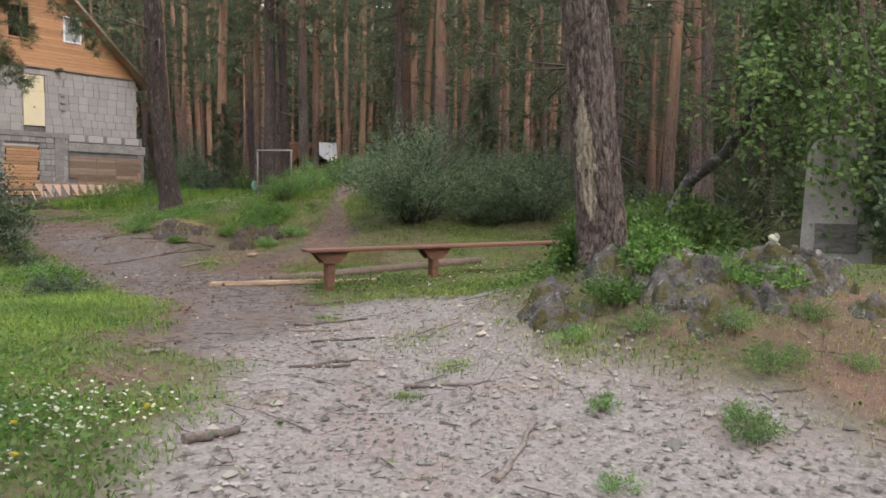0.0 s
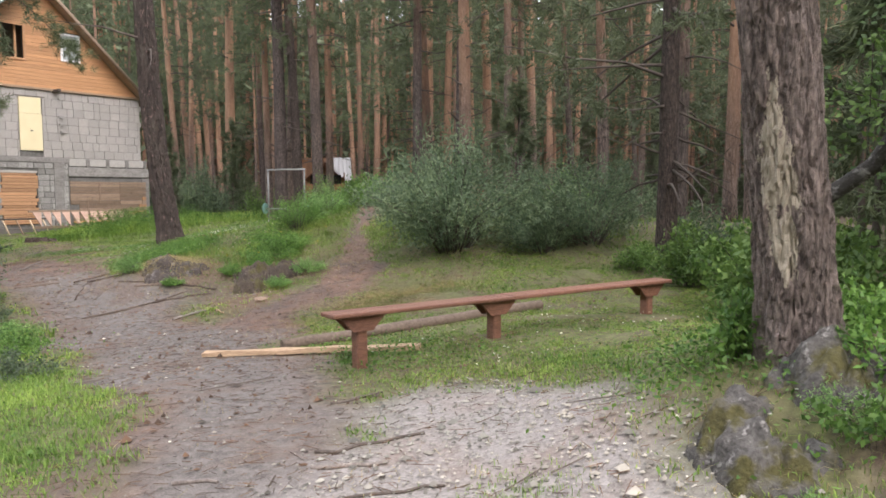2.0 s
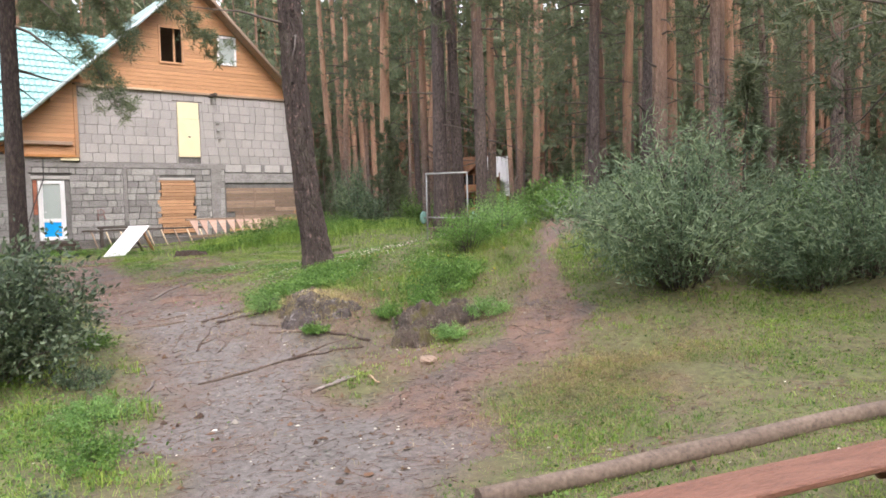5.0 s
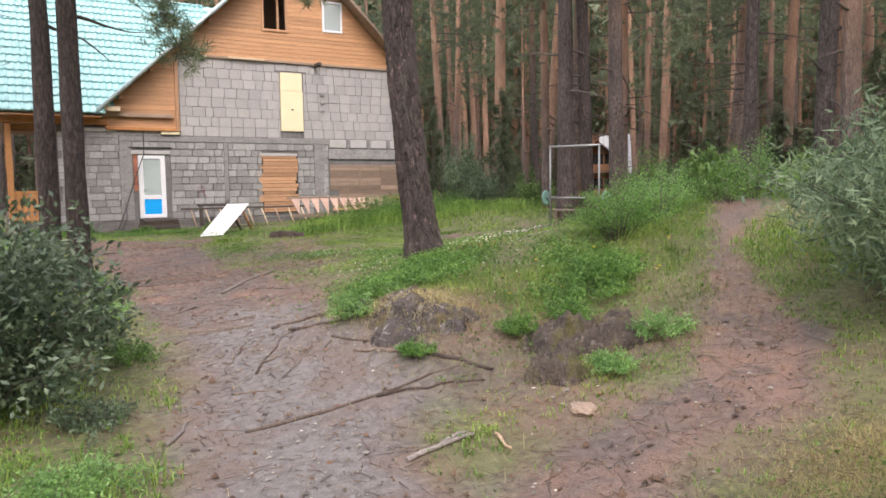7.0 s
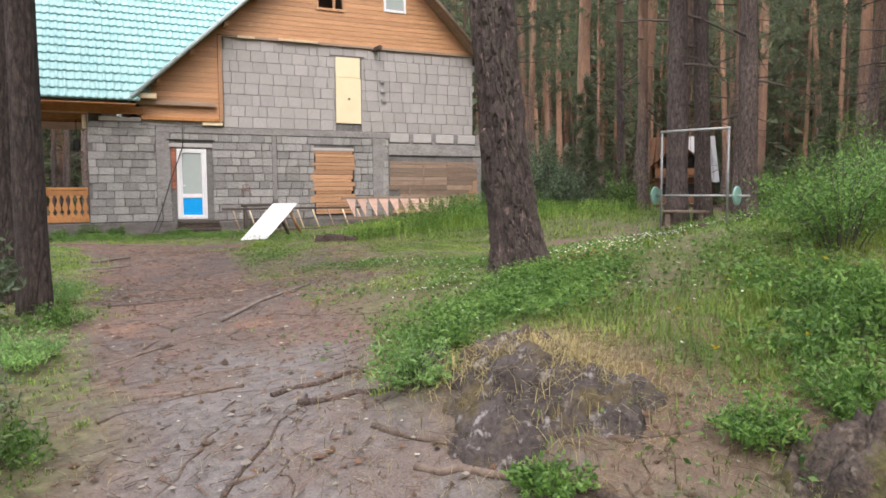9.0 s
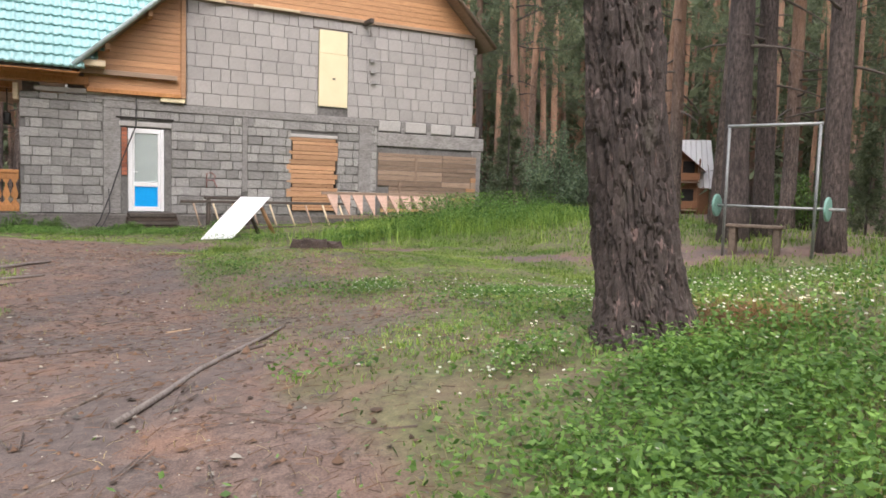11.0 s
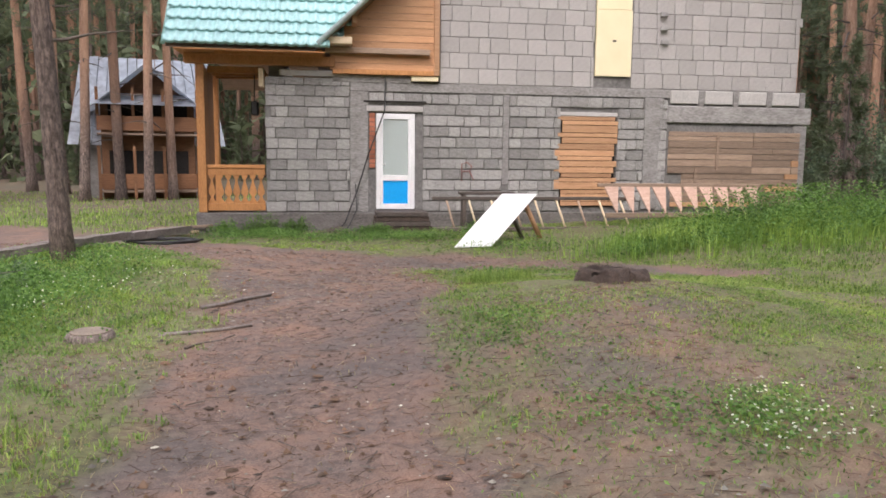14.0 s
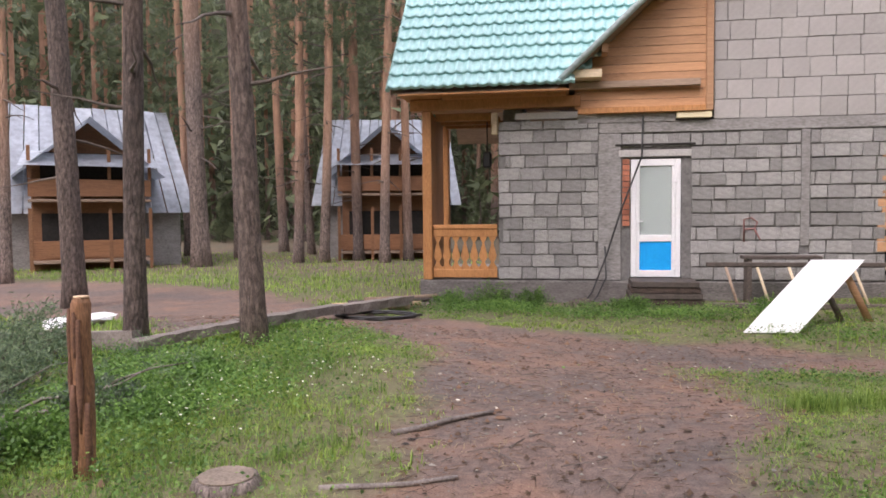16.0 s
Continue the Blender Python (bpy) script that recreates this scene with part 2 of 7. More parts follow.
def rock_mat(name, dark, light, moss, lichen, growth):
    """Broken rock: grained stone with pale lichen spots and moss or straw-coloured growth in patches."""
    m, n, l, b = mat(name, 0.95)
    v = coords(n, l, "Object")
    big, small, spot = noise_tex(n, l, v, 4.5, 5), noise_tex(n, l, v, 38, 5), noise_tex(n, l, v, 16, 4)
    c = ramp(n, l, mixc(n, l, 0.5, big, small), [(0.32, dark), (0.62, light)])
    c = mixc(n, l, ramp(n, l, spot, [(0.58, (0, 0, 0)), (0.68, (0.85, 0.85, 0.85))]), c, lichen)
    c = mixc(n, l, ramp(n, l, big, [(growth, (0, 0, 0)), (growth + 0.1, (0.9, 0.9, 0.9))]), c, ramp(n, l, small, [(0.3, tuple(0.5 * q for q in moss)), (0.7, moss)]))
    l.new(c, b.inputs["Base Color"])
    bump(n, l, b, mixc(n, l, 0.5, small, spot), 1.0, 0.035)
    return m


ROCK = rock_mat("lichened_rock", (0.03, 0.027, 0.024), (0.17, 0.158, 0.146), (0.1, 0.09, 0.02), (0.38, 0.36, 0.34), 0.48)
BANKROCK = rock_mat("earthy_bank_rock", (0.018, 0.014, 0.012), (0.12, 0.098, 0.088), (0.13, 0.1, 0.045), (0.34, 0.315, 0.3), 0.52)
DARKBANK = rock_mat("mossy_earth", (0.012, 0.009, 0.008), (0.13, 0.1, 0.078), (0.11, 0.1, 0.03), (0.19, 0.16, 0.125), 0.5)
BRICK = rough_mat("red_brick", (0.35, 0.12, 0.07), (0.5, 0.2, 0.12), 8, 0.9)
REDPAINT = rough_mat("faded_red_paint", (0.25, 0.09, 0.08), (0.36, 0.2, 0.18), 9, 0.9)
ROTTEN = rough_mat("rotten_wood", (0.035, 0.026, 0.022), (0.17, 0.12, 0.095), 11, 0.95, bumpy=1.0, dist=0.03)
STRIPBARK = rough_mat("bark_strips", (0.06, 0.03, 0.02), (0.22, 0.11, 0.065), 9, 0.9)
SOIL = rough_mat("bare_soil", (0.035, 0.028, 0.023), (0.13, 0.1, 0.08), 7, 1.0, bumpy=0.9, dist=0.02)
# Near-black colour that stands in for shade inside openings and behind boards.
DARK = rough_mat("interior_shade_black", (0.012, 0.01, 0.009), (0.03, 0.026, 0.022), 3, 0.9)
GREENPAINT = rough_mat("faded_green_paint", (0.12, 0.3, 0.24), (0.25, 0.42, 0.36), 6, 0.6)
CUTWOOD = rough_mat("cut_wood", (0.08, 0.062, 0.048), (0.22, 0.172, 0.132), 9, 0.85)
RAILWOOD = rough_mat("stained_rail_wood", (0.15, 0.065, 0.03), (0.31, 0.145, 0.065), 3, 0.6, (0.5, 1, 9), 0.1)
CABINWOOD = rough_mat("brown_cabin_wood", (0.12, 0.055, 0.025), (0.27, 0.13, 0.06), 3, 0.7, (1, 1, 6), 0.1)
RAWPOLE = rough_mat("peeled_pole", (0.05, 0.022, 0.014), (0.4, 0.2, 0.1), 7, 0.8, (3, 3, 0.45), 0.1, 1.0, 0.02)
CLOTH = rough_mat("pale_film", (0.6, 0.66, 0.64), (0.75, 0.8, 0.78), 2, 0.5, speck=0.92)
glass, gn, gl, gb = mat("window_glass", 0.04)
gb.inputs["Base Color"].default_value = (0.74, 0.82, 0.79, 1)
gb.inputs["Transmission Weight"].default_value = 0.5
gb.inputs["IOR"].default_value = 1.45


# ---- building helpers ----
def part(name, bm, material, parent, label=""):
    me = bpy.data.meshes.new(name)
    if isinstance(bm, bmesh.types.BMesh):
        bm.normal_update()
        bm.to_mesh(me)
        bm.free()
    else:
        me = bm
    if material is not None and not me.materials:
        me.materials.append(material)
    ob = new(name, me)
    ob.parent = parent
    if name in ("branchwork", "stemwork", "foliage"):
        ob["kind"] = "stuff"
    if label:
        ob["label"] = label
    return ob


def thing(name, m, label, category, group="", kind=""):
    ob = new(name)
    ob.matrix_world = m
    ob.empty_display_size = 0.2
    return tagged(ob, label, category, group, kind)


def solo(name, bm, material, m, label, category, group="", kind=""):
    ob = part(name, bm, material, None)
    ob.matrix_world = m
    return tagged(ob, label, category, group, kind)


def bm_box(x0, y0, z0, x1, y1, z1, bevel=0.0, bm=None):
    bm = bm or bmesh.new()
    m = Matrix.Translation(((x0 + x1) / 2, (y0 + y1) / 2, (z0 + z1) / 2)) @ Matrix.Diagonal((abs(x1 - x0), abs(y1 - y0), abs(z1 - z0), 1))
    made = bmesh.ops.create_cube(bm, size=1, matrix=m)
    if bevel:
        edges = list({e for v in made["verts"] for e in v.link_edges})
        bmesh.ops.bevel(bm, geom=edges, offset=bevel, segments=1, affect="EDGES")
    return bm


def box_mesh(name, sx, sy, sz, bevel, material, wobble=0.0, seed=0):
    """A shared box centred on its origin, with worn edges."""
    bm = bm_box(-sx / 2, -sy / 2, -sz / 2, sx / 2, sy / 2, sz / 2, bevel)
    rnd = random.Random(seed)
    for v in bm.verts:
        v.co += Vector([rnd.uniform(-wobble, wobble) for _ in range(3)])
    me = bpy.data.meshes.new(name)
    bm.to_mesh(me)
    bm.free()
    me.materials.append(material)
    return me


def tube(points, radii, sides=8, bm=None, cap=True, rough=0.0, seed=0):
    """A tapered round limb along a line of points."""
    bm = bm or bmesh.new()
    rnd = random.Random(seed)
    pts = [Vector(p) for p in points]
    if isinstance(radii, (int, float)):
        radii = [radii] * len(pts)
    rings = []
    side = None
    for i, (p, r) in enumerate(zip(pts, radii)):
        d = (pts[min(i + 1, len(pts) - 1)] - pts[max(i - 1, 0)]).normalized()
        if side is None:
            side = d.orthogonal().normalized()
        side = (side - d * side.dot(d)).normalized()
        up = d.cross(side)
        rings.append([bm.verts.new(p + (side * math.cos(a) + up * math.sin(a)) * r * (1 + rnd.uniform(-rough, rough)))
                      for a in (2 * math.pi * k / sides for k in range(sides))])
    for a, b in zip(rings, rings[1:]):
        for k in range(sides):
            f = bm.faces.new((a[k], a[(k + 1) % sides], b[(k + 1) % sides], b[k]))
            f.smooth = True
    if cap:
        bm.faces.new(rings[0][::-1])
        bm.faces.new(rings[-1])
    return bm


def soup(name, verts, faces, material, smooth=False):
    me = bpy.data.meshes.new(name)
    me.from_pydata([tuple(v) for v in verts], [], faces)
    me.materials.append(material)
    return me


def tri_mesh(name, tris, material):
    """A mesh of loose triangles from an array (n, 3, 3)."""
    n = len(tris)
    me = bpy.data.meshes.new(name)
    me.vertices.add(3 * n)
    me.vertices.foreach_set("co", np.asarray(tris, dtype=np.float32).ravel())
    me.loops.add(3 * n)
    me.loops.foreach_set("vertex_index", np.arange(3 * n, dtype=np.int32))
    me.polygons.add(n)
    me.polygons.foreach_set("loop_start", np.arange(0, 3 * n, 3, dtype=np.int32))
    me.update(calc_edges=True)
    me.materials.append(material)
    return me


def quad_mesh(name, quads, material):
    """A mesh of loose quads from an array (n, 4, 3)."""
    n = len(quads)
    me = bpy.data.meshes.new(name)
    me.vertices.add(4 * n)
    me.vertices.foreach_set("co", np.asarray(quads, dtype=np.float32).ravel())
    me.loops.add(4 * n)
    me.loops.foreach_set("vertex_index", np.arange(4 * n, dtype=np.int32))
    me.polygons.add(n)
    me.polygons.foreach_set("loop_start", np.arange(0, 4 * n, 4, dtype=np.int32))
    me.update(calc_edges=True)
    me.materials.append(material)
    return me


# ---- the ground: one sheet to the horizon ----
HILL_W = [-0.12, 0.26, 0.10, -0.02, -0.24, 0.01, 0.00, -0.12, -0.31, 0.29, 0.07, -0.33, 0.11, -0.06, -0.06, 0.07, 0.01, 0.22, -0.04, 0.17, 0.57, 0.30, -0.03, -0.19, -0.11, -0.06, 0.03, -0.38, 0.01, -0.17, -0.28, -0.26, -0.08, 0.06, 0.05, 0.21, 0.18, 0.07, 0.31, -0.24, -0.05, 0.01, -0.27, -0.10, 0.60, 0.44, -0.47, -0.15, -0.32, -0.27, 0.26, 0.45, -0.25, 0.81, 0.23, 0.64, -0.28, 0.08, -0.10]
HILL_C = [(x, y, 2.2) for x in (3, 6, 9, 12, 15) for y in range(-1, 27, 3)] + [(9.5, 11.8, 0.9), (7, 1.3, 0.9), (12.6, 10.8, 1.2)] + [(x, y, 6) for x in (20, -3) for y in (5, 15, 25)]


def height(x, y):
    h = 0.5
    for a, (cx, cy, r) in zip(HILL_W, HILL_C):
        h = h + a * np.exp(-((x - cx) ** 2 + (y - cy) ** 2) / (2 * r * r))
    return h


def hgt(x, y):
    return float(height(np.float64(x), np.float64(y)))


def near_line(x, y, line):
    """Distance past the edge of a band along a line of (x, y, half width); negative inside."""
    best = np.full(np.shape(x), 99.0)
    for (x0, y0, w0), (x1, y1, w1) in zip(line, line[1:]):
        dx, dy = x1 - x0, y1 - y0
        s = np.clip(((x - x0) * dx + (y - y0) * dy) / (dx * dx + dy * dy), 0, 1)
        best = np.minimum(best, np.hypot(x - x0 - s * dx, y - y0 - s * dy) - (w0 + s * (w1 - w0)))
    return best


GRAVEL = [(-2.0, -4.8, 2.3), (1.95, -1.55, 1.9), (4.1, 0.4, 1.72), (5.3, 2.25, 1.15), (6.3, 3.0, 0.75)]
SLOPE = [(5.7, -1.6, 0.7), (6.4, -0.5, 0.6), (6.2, 0.9, 0.3), (7.6, -0.8, 0.7)]
PATHLINE = [(4.9, 3.6, 0.75), (6.35, 5.7, 0.75), (7.25, 8.0, 0.85), (7.75, 10.5, 0.9), (8.1, 13.0, 0.88), (8.5, 15.5, 0.98), (8.65, 18.5, 1.05), (8.7, 21.5, 1.1), (8.8, 24.5, 1.4), (8.6, 26.6, 1.4)]
LITTERLINE = [(2.9, 1.95, 0.15), (3.8, 3.3, 0.25), (4.4, 4.1, 0.35), (5.3, 4.8, 0.5)]
SIDEPATH = [(7.6, 7.6, 0.7), (9.3, 8.7, 0.6), (10.5, 8.75, 0.42), (11.3, 9.15, 0.38), (12.35, 10.2, 0.32), (13.2, 11.15, 0.22), (13.85, 11.6, 0.2), (16.0, 13.2, 0.12)]
YARD = [(3.5, 29.3, 0.9), (7.5, 27.5, 1.0), (10.8, 27.2, 0.85), (12.6, 26.6, 0.5), (15.0, 25.2, 0.3)]
ROADWAY = [(-14.0, 34.0, 2.8), (-3.0, 32.6, 2.5), (1.0, 30.8, 2.6), (3.3, 29.0, 2.0), (4.1, 27.0, 0.7)]
FARPATCH = [(15.2, 22.3, 0.5), (17.3, 20.2, 0.8), (19.0, 18.8, 0.5)]
WORN = [(9.6, 16.0, 0.9), (10.4, 18.3, 1.1), (11.0, 20.5, 0.9), (11.9, 23.0, 0.5)]


def fbm(x, y, s, seed=0.0):
    """Cheap smooth noise from turned waves, about -1 to 1."""
    v, a = np.zeros(np.shape(x)), 1.0
    for k in range(5):
        c, d = math.cos(1.3 * k + seed), math.sin(1.3 * k + seed)
        u, w = (x * c + y * d) / s, (y * c - x * d) / s
        v = v + a * np.sin(u + 1.7 * np.sin(0.7 * w + k + seed)) * np.cos(0.9 * w + 1.3 * np.sin(0.8 * u + 2 * k))
        a, s = a * 0.62, s * 0.53
    return v / 1.6


def cover(x, y):
    """How much gravel, bare litter-strewn earth and grass lie at a place, each 0 to 1."""
    n = fbm(x, y, 0.9) * 0.35
    soft = lambda d, w: np.clip(0.5 - d / w, 0, 1)
    gravel = soft(near_line(x, y, GRAVEL) + n, 0.5)
    pathgrey = soft(near_line(x, y, PATHLINE[:5]) + 1.6 * n + 0.1, 0.6)
    earth = np.maximum.reduce([soft(near_line(x, y, PATHLINE) + n, 0.45), soft(near_line(x, y, SIDEPATH) + n, 0.4), soft(near_line(x, y, LITTERLINE) + n, 0.4),
                               soft(near_line(x, y, YARD) + n, 0.4), soft(near_line(x, y, ROADWAY) + n, 0.5),
                               soft(near_line(x, y, FARPATCH) + n, 0.4), soft(near_line(x, y, [(6.0, 31.1, 0.3), (10.6, 31.1, 0.35)]) + 0.5 * n, 0.3), 0.7 * soft(near_line(x, y, [(5.4, 20.6, 0.4), (6.9, 21.3, 0.45)]) + 1.5 * n, 0.6), 0.85 * soft(near_line(x, y, [(8.8, 25.4, 1.0), (10.3, 25.6, 0.6)]) + 2.0 * n, 0.6), 0.75 * soft(near_line(x, y, WORN) + 2.2 * n, 0.7), 0.95 * soft(near_line(x, y, SLOPE) + 1.5 * n - 0.15, 0.6), 0.7 * soft(near_line(x, y, [(8.9, 11.6, 0.4), (9.4, 10.2, 0.5), (9.6, 8.2, 0.6)]) + 1.5 * n, 0.5), 0.8 * soft(near_line(x, y, [(9.3, 11.9, 0.5), (9.8, 11.0, 0.55), (10.8, 10.4, 0.45)]) + 1.3 * n, 0.5)])
    lawn_gaps = np.exp(-((x - 11.2) / 2.2) ** 2 - ((y - 20.0) / 5.0) ** 2) + 0.8 * np.exp(-((x - 9.6) / 2.4) ** 2 - ((y - 5.8) / 2.4) ** 2) + 0.7 * np.exp(-((x - 11.0) / 2.0) ** 2 - ((y - 11.3) / 1.6) ** 2) + 0.6 * np.exp(-((x - 5.6) / 1.2) ** 2 - ((y - 9.0) / 4.0) ** 2)
    earth = np.maximum(earth, 0.8 * np.clip(lawn_gaps, 0, 1) * np.clip((fbm(x, y, 0.42, 5.0) + 0.45 * fbm(x, y, 0.13, 1.0) - 0.1) / 0.3, 0, 1))
    forest = np.clip((x - 17.5 - 0.12 * (y - 10)) / 3.0 + n, 0, 1) * 0.8
    forest = np.maximum(forest, np.clip((y - 36) / 3 + n, 0, 1) * 0.6)
    return gravel, pathgrey, np.maximum(earth, forest)


def axis(lo, hi, step, far):
    a = list(np.arange(lo, hi, step))
    d, b = step, hi
    while b < far:
        a.append(b)
        d *= 1.35
        b += d
    a.append(far)
    d, b, left = step, lo - step, []
    while b > -far:
        left.append(b)
        d *= 1.35
        b -= d
    left.append(-far)
    return np.array(left[::-1] + a)


GX, GY = axis(-2.0, 19.0, 0.13, 900.0), axis(-4.0, 32.0, 0.13, 900.0)
gx, gy = np.meshgrid(GX, GY)
gz = height(gx, gy)
g1, g2, g3 = cover(gx, gy)
bare = np.clip(g1 + g2 + g3, 0, 1)
near = (gx > -3) & (gx < 20) & (gy > -5) & (gy < 33)
gz = gz + np.where(near, 0.012 * fbm(gx, gy, 0.25, 2.0) + 0.03 * (1 - bare) * fbm(gx, gy, 0.5, 4.0), 0)
ny, nx = gx.shape
gme = bpy.data.meshes.new("ground")
gme.vertices.add(nx * ny)
gme.vertices.foreach_set("co", np.stack([gx, gy, gz], -1).astype(np.float32).ravel())
ii = (np.arange(ny - 1)[:, None] * nx + np.arange(nx - 1)[None, :]).ravel()
quads = np.stack([ii, ii + 1, ii + nx + 1, ii + nx], -1).astype(np.int32)
gme.loops.add(quads.size)
gme.loops.foreach_set("vertex_index", quads.ravel())
gme.polygons.add(len(quads))
gme.polygons.foreach_set("loop_start", np.arange(0, quads.size, 4, dtype=np.int32))
gme.polygons.foreach_set("use_smooth", np.ones(len(quads), dtype=bool))
gme.update(calc_edges=True)
for key, val in (("gravel", g1), ("greypath", g2), ("earth", g3)):
    at = gme.attributes.new(key, "FLOAT", "POINT")
    at.data.foreach_set("value", val.astype(np.float32).ravel())

GROUND, n, l, b = mat("forest_ground", 0.95)
v = coords(n, l, "Object")
attr = {}
for key in ("gravel", "greypath", "earth"):
    a = n.new("ShaderNodeAttribute")
    a.attribute_name = key
    attr[key] = a.outputs["Fac"]
fine, mid, big = noise_tex(n, l, v, 90, 4), noise_tex(n, l, v, 14, 5), noise_tex(n, l, v, 1.6, 4)
vor = n.new("ShaderNodeTexVoronoi")
vor.inputs["Scale"].default_value = 42
l.new(v, vor.inputs["Vector"])
turf = ramp(n, l, mid, [(0.3, (0.045, 0.037, 0.022)), (0.44, (0.09, 0.095, 0.038)), (0.6, (0.135, 0.145, 0.055)), (0.76, (0.22, 0.2, 0.1))])
turf = mixc(n, l, ramp(n, l, big, [(0.42, (0, 0, 0)), (0.68, (0.6, 0.6, 0.6))]), turf, ramp(n, l, fine, [(0.35, (0.07, 0.05, 0.033)), (0.65, (0.2, 0.15, 0.095))]))
gravel_c = mixc(n, l, 0.55, ramp(n, l, fine, [(0.25, (0.15, 0.135, 0.125)), (0.75, (0.39, 0.355, 0.33))]), ramp(n, l, vor.outputs["Color"], [(0.2, (0.18, 0.163, 0.152)), (0.9, (0.38, 0.35, 0.328))]))
gravel_c = mixc(n, l, ramp(n, l, big, [(0.5, (0, 0, 0)), (0.7, (0.5, 0.5, 0.5))]), gravel_c, (0.24, 0.16, 0.12))
grey_c = ramp(n, l, mixc(n, l, 0.5, mid, fine), [(0.32, (0.06, 0.052, 0.047)), (0.5, (0.15, 0.133, 0.122)), (0.7, (0.25, 0.225, 0.208))])
grey_c = mixc(n, l, ramp(n, l, big, [(0.5, (0, 0, 0)), (0.62, (0.7, 0.7, 0.7))]), grey_c, ramp(n, l, fine, [(0.3, (0.075, 0.055, 0.045)), (0.7, (0.21, 0.155, 0.125))]))
earth_c = ramp(n, l, mixc(n, l, 0.5, mid, fine), [(0.3, (0.04, 0.03, 0.026)), (0.5, (0.13, 0.088, 0.07)), (0.72, (0.27, 0.19, 0.15))])
earth_c = mixc(n, l, ramp(n, l, big, [(0.45, (0, 0, 0)), (0.62, (0.75, 0.75, 0.75))]), earth_c, ramp(n, l, fine, [(0.3, (0.1, 0.06, 0.045)), (0.7, (0.25, 0.16, 0.118))]))
stain, redden = noise_tex(n, l, v, 0.75, 5), noise_tex(n, l, v, 2.3, 5)
earth_c = mixc(n, l, ramp(n, l, redden, [(0.5, (0, 0, 0)), (0.66, (0.6, 0.6, 0.6))]), earth_c, ramp(n, l, fine, [(0.3, (0.13, 0.065, 0.042)), (0.7, (0.33, 0.19, 0.125))]))
earth_c = mixc(n, l, ramp(n, l, stain, [(0.47, (0, 0, 0)), (0.6, (0.8, 0.8, 0.8))]), earth_c, ramp(n, l, mixc(n, l, 0.5, mid, fine), [(0.3, (0.04, 0.034, 0.032)), (0.7, (0.15, 0.122, 0.108))]))
c = mixc(n, l, attr["earth"], turf, earth_c)
c = mixc(n, l, attr["greypath"], c, grey_c)
c = mixc(n, l, attr["gravel"], c, gravel_c)
l.new(c, b.inputs["Base Color"])
bump(n, l, b, mixc(n, l, 0.5, mid, mixc(n, l, 0.35, fine, vor.outputs["Distance"])), 0.6, 0.018)
gme.materials.append(GROUND)
tagged(new("ground", gme), "uneven forest ground of gravel, trodden earth and turf", "ground", kind="structure")


# ---- the unfinished house ----
WY = 31.4                      # outer face of the block wall
house = thing("house", pose(0, WY, 0), "two-storey house of bare grey blocks with wooden gable and teal roof", "house")
HT = -WY                       # parts are placed in world metres by adding this to y


def hbox(name, x0, y0, z0, x1, y1, z1, material, bevel=0.0, parent=None, label=""):
    return part(name, bm_box(x0, y0 + HT, z0, x1, y1 + HT, z1, bevel), material, parent or house, label)


PLINTH = rough_mat("damp_plinth_concrete", (0.05, 0.045, 0.04), (0.19, 0.176, 0.163), 2.6, 0.95, (1, 1, 3.2), bumpy=0.8)
plinth = hbox("plinth", 6.1, WY - 0.06, 0.0, 19.95, WY + 0.5, 0.93, PLINTH, 0.02)


def wall_core(name, x0, x1, z0, z1, holes, material, y0=WY + 0.025, y1=WY + 0.4):
    """A wall with openings right through it, as one mesh of solid piers and bands."""
    xs = sorted({x0, x1, *[h[0] for h in holes], *[h[1] for h in holes]})
    zs = sorted({z0, z1, *[h[2] for h in holes], *[h[3] for h in holes]})
    bm = bmesh.new()
    for xa, xb in zip(xs, xs[1:]):
        for za, zb in zip(zs, zs[1:]):
            if not any(h[0] <= (xa + xb) / 2 <= h[1] and h[2] <= (za + zb) / 2 <= h[3] for h in holes):
                bm_box(xa, y0 + HT, za, xb, y1 + HT, zb, 0, bm)
    bmesh.ops.remove_doubles(bm, verts=bm.verts, dist=1e-4)
    return part(name, bm, material, house)


DOOR = (9.86, 10.72, 0.98, 3.08)
HATCH = (14.0, 15.3, 1.05, 3.12)
BIGHATCH = (16.5, 19.9, 1.0, 2.95)
PANEL = (14.72, 15.58, 3.95, 6.06)
lower = wall_core("lower_wall", 7.55, 19.9, 0.93, 3.72, [DOOR, HATCH], MORTAR)
upper = wall_core("upper_wall", 11.24, 19.66, 3.72, 6.42, [PANEL], MORTAR)


